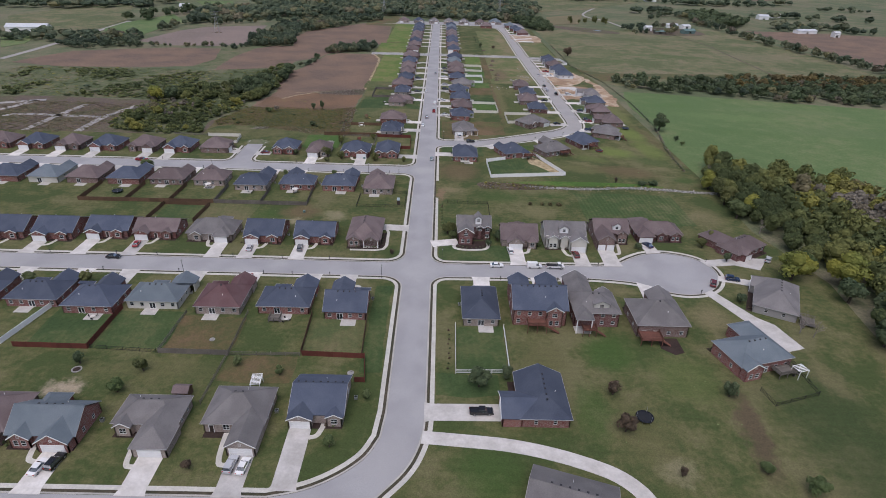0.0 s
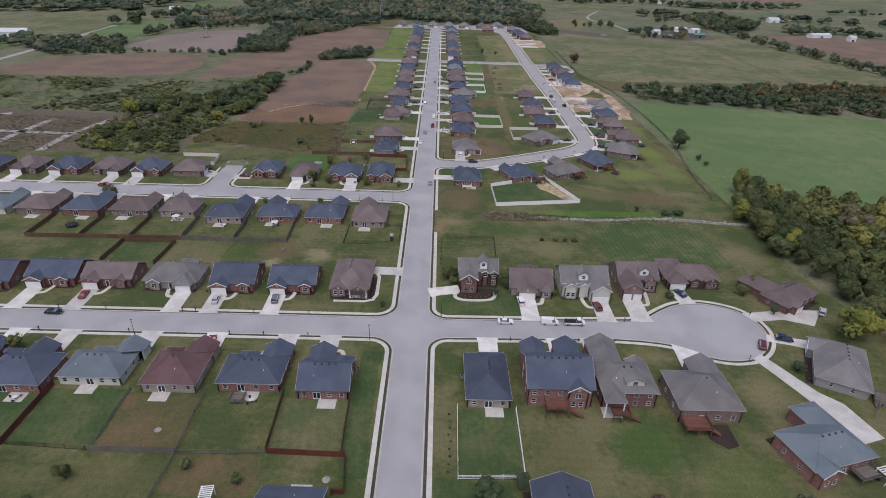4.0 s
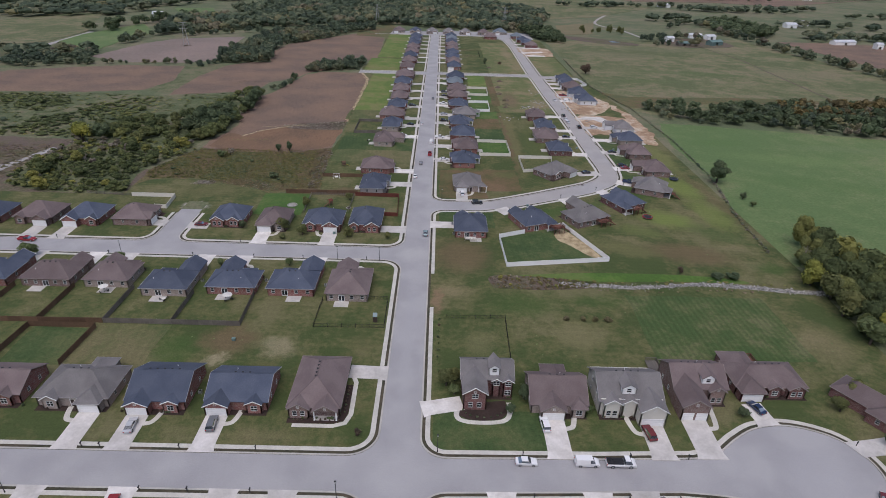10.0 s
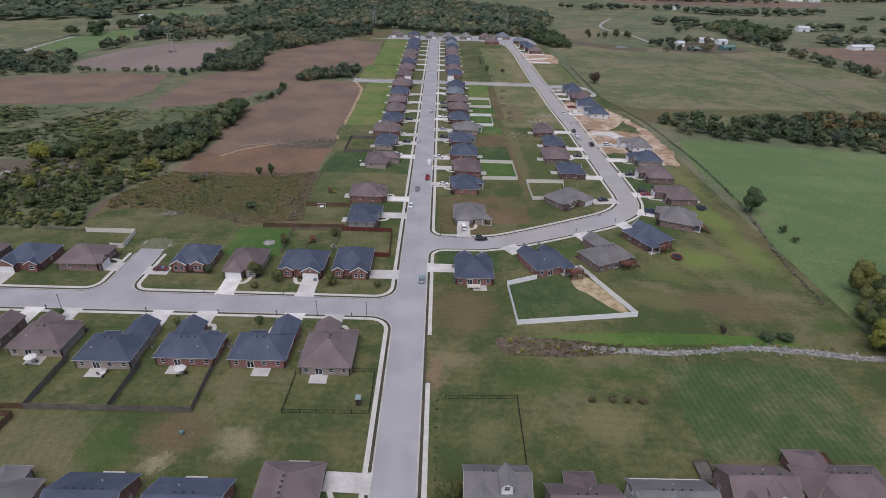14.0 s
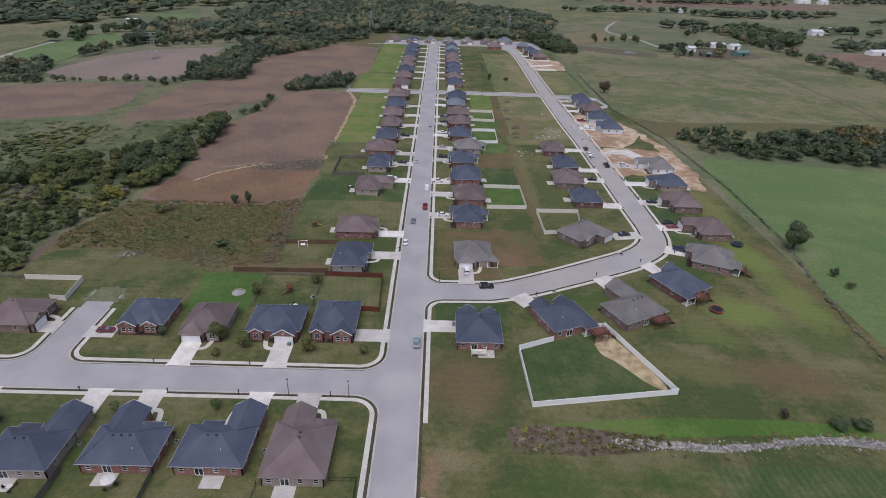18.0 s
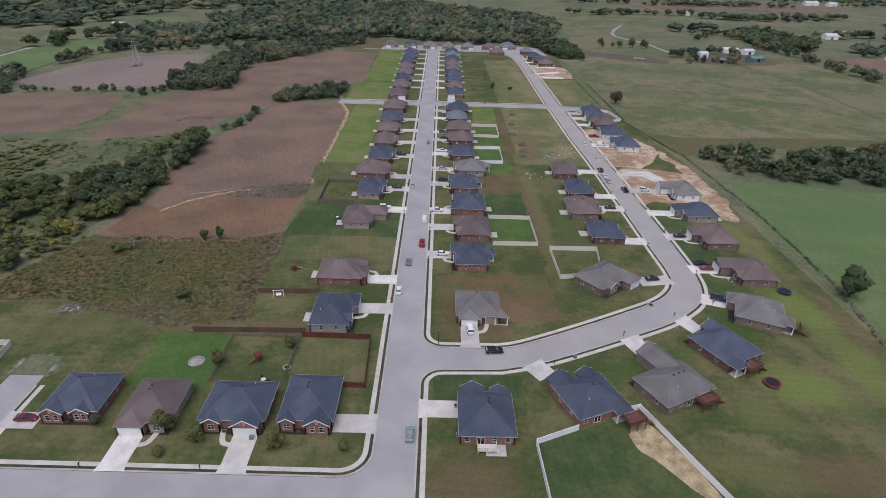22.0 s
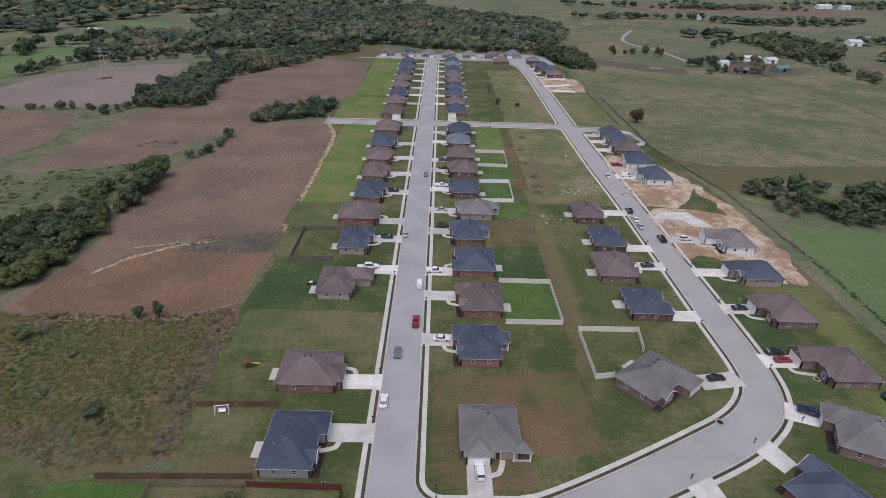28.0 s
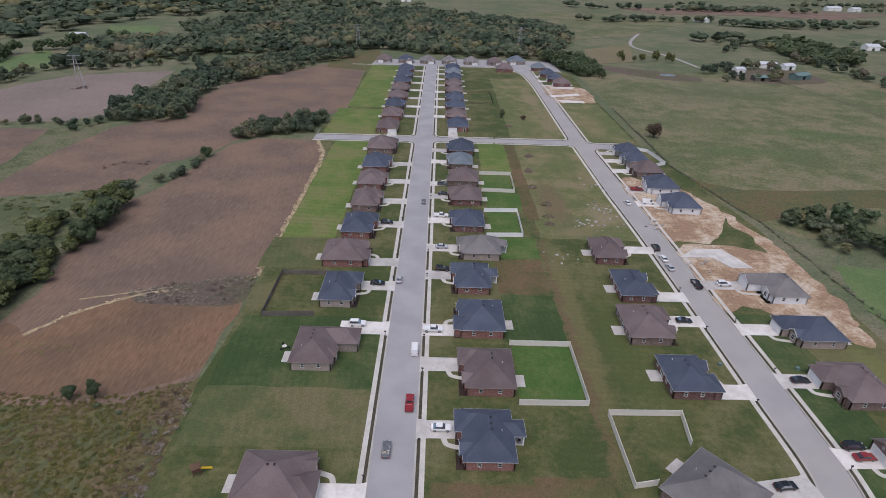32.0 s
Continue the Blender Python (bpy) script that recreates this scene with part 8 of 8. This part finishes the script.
def trampoline(x, y, rim_, label):
    ob = thing("trampoline", label, "trampoline", pose(x, y, 0.13))
    n = 18
    part("mat", Geo().tube((0, 0, 0.74), (0, 0, 0.78), 1.75, 1.75, n), DARK, ob)
    g = Geo()
    for i in range(n):
        for r_, z in ((1.75, 0.82), (2.15, 0.82), (2.15, 0.72), (1.75, 0.72)):
            t = 2 * math.pi * i / n
            g.v.append((r_ * math.cos(t), r_ * math.sin(t), z))
    for i in range(n):
        for j in range(4):
            k, l = 4 * i, 4 * ((i + 1) % n)
            g.f.append((k + j, k + (j + 1) % 4, l + (j + 1) % 4, l + j))
            g.m.append(0)
    part("rim_pad", g, rim_, ob)
    for i in range(6):
        t = i * math.pi / 3
        part("leg", Geo().tube((2.0 * math.cos(t), 2.0 * math.sin(t), -0.13), (2.0 * math.cos(t), 2.0 * math.sin(t), 2.3 if i % 2 else 0.8), 0.04, 0.04, 6), STEEL, ob)


trampoline(58.1, -44.6, PAINT["black"], "black round trampoline standing on grass")
trampoline(95.0, 154.7, PAINT["red"], "round trampoline with a red rim on grass")
trampoline(121.8, 199.4, PAINT["blue"], "round trampoline with a blue rim on grass")
trampoline(-130.4, 82.5, PAINT["black"], "black round trampoline standing on grass")


def stone_ring(x, y, r, fill, label):
    ob = thing("stone_ring", label, "fire pit", pose(x, y, 0.14))
    part("filling", Geo().tube((0, 0, -0.1), (0, 0, 0.04), r * 0.85, r * 0.85, 18), fill, ob)
    n = int(2 * math.pi * r / 0.42)
    for i in range(n):
        t = 2 * math.pi * i / n
        o = part("stone", shared(("stone",), lambda g: g.prism([(-0.2, -0.14), (0.2, -0.16), (0.22, 0.12), (0.0, 0.18), (-0.2, 0.14)], -0.1, 0.2), [ROCK]), None, ob)
        fit(o, r * math.cos(t), r * math.sin(t), 0, t + 1.57)


stone_ring(-52.1, 158.5, 1.9, GRAVEL, "round planting ring of pale stones in a lawn")
stone_ring(-54.4, -18.0, 0.6, GRAVEL, "small pale stone fire pit in a garden")
stone_ring(-14.2, -30.6, 0.7, GRAVEL, "small pale stone ring in a garden")
stone_ring(-84.2, -31.6, 1.1, MULCH, "stone edged planting ring round a small tree")
stone_ring(48.0, 158.5, 0.8, MULCH, "small stone edged planting ring")
stone_ring(75.5, 190.4, 0.9, MULCH, "small stone edged planting ring")
stone_ring(107.4, 206.4, 0.8, MULCH, "small stone edged planting ring")
stone_ring(-28.6, 157, 0.9, MULCH, "small stone edged planting ring")


def playset(x, y, turn, roof_=FENCE["red"], slide=FENCE["brown"], words="small red wooden play tower with a slide"):
    ob = thing("playset", words, "playset", pose(x, y, 0.13, 0, 0, turn))
    for a in (-0.7, 0.7):
        for b in (-0.7, 0.7):
            part("post", Geo().box(a, b, -0.1, 0.12, 0.12, 2.4), TIMBER, ob)
    part("platform", Geo().box(0, 0, 1.2, 1.6, 1.6, 0.1), TIMBER, ob)
    g = Geo()
    for e in (-1, 1):
        g.slab([(-0.95, e * 0.95, 2.1), (0.95, e * 0.95, 2.1), (0.95, 0, 2.9), (-0.95, 0, 2.9)], (0, 0, -0.06))
    part("roof", g.weld(), roof_, ob)
    part("slide", Geo().slab([(0.8, -0.3, 1.3), (0.8, 0.3, 1.3), (3.0, 0.3, 0.2), (3.0, -0.3, 0.2)], (0, 0, -0.08)), slide, ob)


playset(-36.5, 159.4, 220)
playset(-38.0, 206.0, 30, FENCE["brown"], YELLOW, "small brown wooden play tower with a yellow slide")


def swing_seat(x, y, turn):
    ob = thing("swing_seat", "white garden swing frame on a lawn", "swing", pose(x, y, 0.13, 0, 0, turn))
    for s in (-1, 1):
        for t in (-1, 1):
            part("leg", Geo().tube((s * 1.5, t * 0.7, -0.1), (s * 1.4, 0, 2.2), 0.07, 0.07, 6), TRIM, ob)
    part("beam", Geo().box(0, 0, 2.15, 3.4, 0.14, 0.14), TRIM, ob)
    part("seat", Geo().box(0, 0, 0.55, 1.6, 0.6, 0.08), TRIM, ob)
    part("seat_back", Geo().box(0, 0.3, 0.6, 1.6, 0.08, 0.6), TRIM, ob)


swing_seat(-39.0, 190.0, 10)


def shed(x, y, turn, w, d, roof_, wall_, label):
    ob = thing("shed", label, "shed", pose(x, y, 0.13, 0, 0, turn))
    part("walls", Geo().box(0, 0, -0.1, w, d, 2.3), wall_, ob)
    g = Geo()
    for e in (-1, 1):
        g.slab([(-w / 2 - 0.2, e * (d / 2 + 0.2), 2.1), (w / 2 + 0.2, e * (d / 2 + 0.2), 2.1), (w / 2 + 0.2, 0, 3.1), (-w / 2 - 0.2, 0, 3.1)], (0, 0, -0.08))
    part("roof", g.weld(), roof_, ob)
    for s in (-1, 1):
        part("gable", Geo().slab([(s * w / 2, -d / 2, 2.1), (s * w / 2, d / 2, 2.1), (s * w / 2, 0, 2.95)], (-s * 0.08, 0, 0)), wall_, ob)
    part("door", Geo().box(0, -d / 2 - 0.03, 0, 1.3, 0.06, 1.9), DOOR, ob)


shed(-53.6, -40.0, 0, 3.6, 3.0, ROOF["brown"], FENCE["brown"], "small brown timber garden shed")
shed(-9.2, 77.4, 0, 0.9, 0.9, PAINT["teal"], PAINT["teal"], "small pale green utility cabinet beside the pavement")


def utility_box(x, y):
    ob = thing("utility_box", "small green utility cabinet on the verge", "utility box", pose(x, y, 0.13))
    part("cabinet", Geo().box(0, 0, -0.05, 0.9, 0.7, 0.8), GREENTIN, ob)
    part("lid", Geo().box(0, 0, 0.75, 0.96, 0.76, 0.07), GREENTIN, ob)


for x, y in ((-47, 67), (46.5, 163.6), (-30.5, 133), (84, 244), (104, 243)):
    utility_box(x, y)


def patio_set(x, y, turn, umbrella=False):
    ob = thing("patio_table", "round patio table standing on a patio", "table", pose(x, y, 0.2, 0, 0, turn))
    part("tabletop", Geo().tube((0, 0, 0.68), (0, 0, 0.73), 0.62, 0.62, 14), CLOTH, ob)
    part("pedestal", Geo().tube((0, 0, 0), (0, 0, 0.68), 0.07, 0.05, 8), DARK, ob)
    if umbrella:
        part("umbrella_pole", Geo().tube((0, 0, 0.7), (0, 0, 2.5), 0.03, 0.03, 6), STEEL, ob)
        part("umbrella", Geo().tube((0, 0, 2.0), (0, 0, 2.5), 1.5, 0.06, 8), CLOTH, ob)
    for i in range(3):
        t = turn * 0.02 + i * 2.1
        c = thing("patio_chair", "metal patio chair beside a table", "chair", pose(x + 1.15 * math.cos(t), y + 1.15 * math.sin(t), 0.2, 0, 0, math.degrees(t) - 90), "patio chairs")
        part("seat", Geo().box(0, 0, 0.4, 0.48, 0.48, 0.05), DARK, c)
        part("backrest", Geo().box(0, 0.24, 0.42, 0.48, 0.04, 0.5), DARK, c)
        for a in (-0.2, 0.2):
            for b in (-0.2, 0.2):
                part("leg", Geo().box(a, b, 0, 0.04, 0.04, 0.42), DARK, c)


for x, y, t, u in ((-36.2, -8.4, 0, False), (-92, -9.2, 40, False), (-55, 86.6, 10, True), (-74, 85.6, 50, False), (-30.4, 247, 0, False), (103.6, -27, 0, False), (68.8, -13.6, 30, False), (-94, 89.6, 0, True), (-33, 151.5, 0, False)):
    patio_set(x, y, t, u)


def pergola(x, y, turn, w, d):
    ob = thing("pergola", "white slatted pergola on posts behind a house", "pergola", pose(x, y, 0.15, 0, 0, turn))
    for a in (-1, 1):
        for b in (-1, 1):
            part("post", Geo().box(a * (w / 2 - 0.2), b * (d / 2 - 0.2), -0.1, 0.14, 0.14, 2.5), TRIM, ob)
        part("beam", Geo().box(a * (w / 2 - 0.2), 0, 2.4, 0.1, d, 0.2), TRIM, ob)
    n = int(d / 0.45)
    for i in range(n):
        part("slat", shared(("pergola_slat", w), lambda g: g.box(0, 0, 2.6, w, 0.2, 0.06), [TRIM]), None, ob).location = (0, -d / 2 + (i + 0.5) * d / n, 0)


pergola(-36.6, -36.6, 6, 2.6, 4.2)
pergola(104.6, -27.6, 16, 3.2, 3.0)


def ac_unit(x, y):
    key = ("ac",)
    if key in SHARED:
        return copy_thing(SHARED[key], pose(x, y, 0.13))
    ob = thing("air_conditioner", "grey outdoor air-conditioning unit beside a house", "air conditioner", pose(x, y, 0.13), "air-conditioning units")
    part("casing", Geo().box(0, 0, -0.05, 0.8, 0.8, 0.85), STEEL, ob)
    part("fan_grille", Geo().tube((0, 0, 0.8), (0, 0, 0.84), 0.33, 0.33, 12), DARK, ob)
    SHARED[key] = ob


for x, y in ((-48.3, 46), (-66.2, 48), (-29.0, 142), (-27.0, 96), (-46.4, 98), (-66.6, 97), (-12.2, 4), (-30.2, 5), (14.6, 135), (14.2, 144), (-69, 5), (28.2, 262), (46.2, 0), (14.8, 2), (-11.6, -40), (-29.6, -45), (-68.6, -49), (64.2, 205), (28.0, 216), (-12.4, 170.6)):
    ac_unit(x, y)

# ---- garden trees and shrubs ----
for x, y, h, r, c in ((-84.6, -29.2, 4.5, 1.7, "dark"), (-67.2, -31.6, 4.6, 1.9, "olive"), (-44.1, -28.5, 3.4, 1.3, "green"), (-69.9, -39.4, 4.2, 2.0, "green"), (-43.8, -61.8, 3.2, 1.3, "brown"), (-15.4, -55.2, 3.6, 1.5, "green"), (-9.2, -39.5, 3.2, 1.3, "green"), (-32.2, -31.9, 3.2, 1.2, "green"), (-104, 9.5, 5, 2.3, "olive"), (-121, 9.0, 4.6, 2.2, "green"),
                      (18.9, -34.6, 6.2, 3.0, "dark"), (26.0, -31.5, 4.6, 1.8, "dark"), (52.6, -36.4, 5.0, 2.0, "brown"), (52.4, -48.7, 5.4, 2.4, "brown"), (82.4, -36.1, 4.6, 2.0, "dark"), (61.2, -61.2, 3.0, 1.0, "brown"), (80.3, -60.2, 3.6, 1.8, "green"), (87.7, -65.0, 4.6, 2.4, "green"),
                      (30.4, 46.5, 4.6, 1.9, "dark"), (13.6, 52.5, 5.0, 1.9, "olive"), (13.4, 47.6, 3.6, 1.5, "green"), (112.5, 34.5, 4.6, 1.7, "dark"), (107.6, 44.6, 5.0, 2.2, "olive"), (26.6, 41.8, 3.0, 1.4, "dark"), (45.4, 42.4, 2.6, 1.3, "green"), (11.4, 50.6, 5.4, 2.2, "olive"), (113.6, 49.8, 6.2, 2.8, "olive"), (82.6, 42.2, 3.0, 1.5, "dark"), (105.2, 7.6, 4.0, 2.0, "dark"),
                      (-129.5, 110.6, 5.6, 3.2, "green"), (-99, 108.5, 4.2, 2.0, "green"), (-41.5, 108.6, 3.6, 1.4, "green"), (-64, 107, 3.4, 1.3, "green"), (-13.2, 103, 2.8, 1.0, "brown"), (-49.6, 134.6, 6.0, 2.8, "olive"), (-42.0, 131.6, 4.6, 2.2, "olive"), (-25.2, 130.6, 4.8, 2.3, "olive"), (-10.4, 130.4, 3.4, 1.4, "olive"), (-65.8, 136.4, 3.4, 1.6, "dark"), (-49.0, 128.4, 2.4, 1.6, "olive"), (-29.4, 165.4, 4.2, 1.8, "olive"), (-46.2, 158.2, 4.6, 2.0, "olive"), (-8.6, 33.6, 2.4, 0.9, "brown"),
                      (-75, 226, 4.6, 1.9, "dark"), (-69.4, 227, 5.4, 1.7, "dark"), (-68, 189, 2.6, 2.4, "dark"), (-101, 216, 3.4, 2.6, "green"), (-97, 218, 4.2, 2.0, "grey"), (-179, 233, 12, 5.6, "yellow"), (-172, 238, 10, 5.0, "dark"), (-107, 372, 4.2, 2.6, "dark"), (-106, 398, 5.6, 3.4, "dark"),
                      (92, 109.6, 3.0, 1.2, "brown"), (104, 107.2, 2.4, 2.6, "dark"), (109, 106.8, 2.6, 2.4, "dark"), (145.4, 178, 3.4, 1.6, "dark"), (146, 170, 3.0, 1.5, "green"), (134.3, 452, 9.5, 5.0, "brown"), (48.5, 487, 7, 2.2, "dark"), (62, 484, 3, 2.0, "brown")):
    tree(x, y, h, r, c)
for x, y, h, k in ((115.6, -8.4, 7.5, 1), (118.6, -10.4, 7.0, 2), (137, 112, 8.5, 4), (139, 118, 8.0, 5), (136, 58, 8, 6), (-160, 200, 6.5, 7)):
    bare_tree(x, y, h, k, "bare pale tree without leaves" + (" beside a house" if k < 3 else " at a field edge"))
for x in (47.6, 52.3, 56.2, 60.1):
    shrub(x, 80.4, 1.7, "scrub", 1.4, label="round tan ornamental grass planted in a row")
rng = random.Random(77)
for ob in [o for o in scene.collection.objects if o.parent is None and o.name.startswith("house")]:
    m = ob.matrix_world
    if m.translation.y > 310 or m.translation.x < -100:
        continue
    fb = [o for o in ob.children if o.name.startswith("fascia")][0]
    xs = [v.co.x for v in fb.data.vertices]
    ys = [v.co.y for v in fb.data.vertices]
    wa, wb = max(xs) - 0.6, -min(ys)
    for k in range(5 if m.translation.y < 70 else 3):
        u = rng.uniform(-wa, wa)
        p = m @ Vector((u, -wb - 0.4, 0))
        blocked = [c for c in ob.children if c.name.startswith(("garage_door", "door")) and abs(c.location.x - u) < 3.4]
        if not blocked:
            shrub(p.x, p.y, rng.uniform(0.45, 0.8), rng.choice(("dark", "green", "dark", "brown")), rng.uniform(0.4, 0.7), label="low clipped shrub in front of a house")
for k in range(9):
    shrub(9.4 + rng.uniform(-0.3, 0.3), 56 + k * 2.9, rng.uniform(0.4, 0.7), rng.choice(("dark", "brown", "green")), label="small shrub in a planting row beside the pavement")
for k in range(9):
    shrub(11.4 + rng.uniform(-0.3, 0.3), -28 + k * 2.1, rng.uniform(0.4, 0.6), rng.choice(("dark", "brown")), label="small shrub in a planting row beside a fence")


for k in range(12):
    shrub(-25 + k * 1.05, 38.2 + rng.uniform(-0.4, 0.4), rng.uniform(0.3, 0.5), rng.choice(("dark", "brown", "brown")), label="small shrub in a mulch bed")
for k in range(8):
    shrub(-12.6, 40.6 + k * 1.2, rng.uniform(0.35, 0.55), rng.choice(("dark", "brown", "brown")), label="small shrub in a mulch bed")
for k in range(8):
    t = k * 0.36 + 3.3
    shrub(20.2 + 4.8 * math.cos(t), 42.6 + 2.8 * math.sin(t), rng.uniform(0.35, 0.5), "dark", label="small shrub in a mulch bed")


# ---- far things ----
def pylon(x, y, h):
    ob = thing("pylon", "grey steel lattice power pylon", "pylon", pose(x, y, 0, 0, 0, 20))
    for a in (-1, 1):
        for b in (-1, 1):
            part("leg", Geo().tube((a * 2.6, b * 2.6, -0.3), (a * 0.4, b * 0.4, h), 0.16, 0.12, 5), STEEL, ob)
    for k in range(6):
        z0, z1 = h * k / 6, h * (k + 1) / 6
        w0, w1 = 2.6 - 2.2 * z0 / h, 2.6 - 2.2 * z1 / h
        g = Geo()
        for s in (-1, 1):
            g.tube((-w0, s * w0, z0), (w1, s * w1, z1), 0.07, 0.07, 4)
            g.tube((s * w0, -w0, z0), (s * w1, w1, z1), 0.07, 0.07, 4)
        part("brace", g, STEEL, ob)
    for z in (0.72, 0.86, 0.97):
        part("cross_arm", Geo().box(0, 0, h * z, 8.0, 0.3, 0.3), STEEL, ob)


pylon(-245, 538, 22)
pylon(-76, 745, 24)
pylon(92, 760, 24)


def barn(x, y, turn, w, d, h, roof_, wall_, label):
    ob = thing("barn", label, "barn", pose(x, y, 0, 0, 0, turn))
    g = Geo()
    plate(g, [(-1.6, 0, 1.6, 3.0)], -w / 2, w / 2, -0.3, h, lambda u, v, t: (u, -d / 2 + 0.2 * t, v))
    part("front_wall", g, wall_, ob)
    part("back_wall", Geo().box(0, d / 2 - 0.1, -0.3, w, 0.2, h + 0.3), wall_, ob)
    for s in (-1, 1):
        part("side_wall", Geo().slab([(s * w / 2, -d / 2, -0.3), (s * w / 2, d / 2, -0.3), (s * w / 2, d / 2, h), (s * w / 2, 0, h + d * 0.2), (s * w / 2, -d / 2, h)], (-s * 0.2, 0, 0)), wall_, ob)
    g = Geo()
    for e in (-1, 1):
        g.slab([(-w / 2 - 0.4, e * (d / 2 + 0.4), h - 0.1), (w / 2 + 0.4, e * (d / 2 + 0.4), h - 0.1), (w / 2 + 0.4, 0, h + d * 0.21), (-w / 2 - 0.4, 0, h + d * 0.21)], (0, 0, -0.1))
    part("roof", g.weld(), roof_, ob)



for x, y, t, w, d, h, r_, wl_, lab in ((283, 668, 10, 9, 8, 4.6, TIN, TRIM, "white farmhouse with a pale roof"), (328, 704, -10, 15, 9, 4.0, TIN, TRIM, "white metal farm barn"), (344, 698, 20, 13, 9, 4.0, TIN, TRIM, "white metal farm barn"), (289, 638, 0, 14, 8, 3.2, GREENTIN, FENCE["grey"], "long grey farm shed"), (330, 650, 25, 18, 9, 4.0, GREENTIN, GREENTIN, "long green metal farm barn"), (-363, 748, 10, 14, 12, 5, TIN, TRIM, "white farmhouse with a pale roof"), (832, 1430, 0, 30, 16, 6, TIN, TRIM, "distant white metal barn"), (875, 1424, 10, 20, 14, 6, TIN, TRIM, "distant white metal barn"), (527, 850, 0, 16, 12, 5, TIN, TRIM, "distant white farmhouse beside a lane"), (560, 880, 20, 20, 12, 5, TIN, TRIM, "distant white metal barn"), (430, 1120, 0, 22, 12, 5, TIN, TRIM, "distant white metal barn"), (-436, 508, 10, 40, 14, 5, TIN, TRIM, "long white domed farm building"), (504, 684, 12, 30, 10, 4, TIN, TRIM, "long white metal farm barn"), (529, 656, 0, 8, 8, 6, TIN, TRIM, "small white farm outbuilding"), (-60, 1330, 0, 20, 12, 5, TIN, TRIM, "distant white metal barn")):
    barn(x, y, t, w, d, h, r_, wl_, lab)
# heaps and debris on the empty plots
def earth_heap(x, y, r, h, material, label):
    g = Geo()
    k = random.Random(int(x * 10 + y))
    n, rings = 12, ((1.0, -0.1), (0.8, 0.35), (0.5, 0.75), (0.18, 1.0))
    for q, z in rings:
        for i in range(n):
            t = 2 * math.pi * i / n
            e = r * q * k.uniform(0.75, 1.2)
            g.v.append((x + e * math.cos(t), y + e * 0.8 * math.sin(t), 0.13 + h * z * k.uniform(0.8, 1.15)))
    for j in range(3):
        for i in range(n):
            o = (i + 1) % n
            g.f.append((j * n + i, j * n + o, (j + 1) * n + o, (j + 1) * n + i))
    g.f.append(tuple(range(3 * n, 4 * n)))
    g.m = [0] * len(g.f)
    piece("soil_mound", g, material, label, "mound")


for x, y, r, h in ((55.9, 411.2, 2.6, 1.2), (52.7, 388.8, 2.8, 1.4), (51.8, 367.8, 2.6, 1.3), (54.9, 348.3, 3.0, 1.4), (53.8, 336, 2.6, 1.1), (53.2, 328.6, 2.4, 1.0), (51.1, 467.5, 2.6, 1.0)):
    earth_heap(x, y, r, h, DUNE, "weathered brown mound of earth on an empty plot")
g = Geo()
for k in range(90):
    cx, cy = rng.choice(((52, 300), (76, 330), (79, 345), (100, 300), (98, 330), (66, 330), (80, 372)))
    px, py, s = cx + rng.gauss(0, 3), cy + rng.gauss(0, 3), rng.uniform(0.2, 0.7)
    t = rng.random() * 6
    g.prism([(px + s * math.cos(t + a_), py + s * math.sin(t + a_)) for a_ in (0, 1.4, 2.6, 4, 5.2)], 0.05, 0.2 + s * 0.4)
piece("rubble", g, ROCK, "pale rubble heaps lying on empty plots", "rubble", kind="stuff")
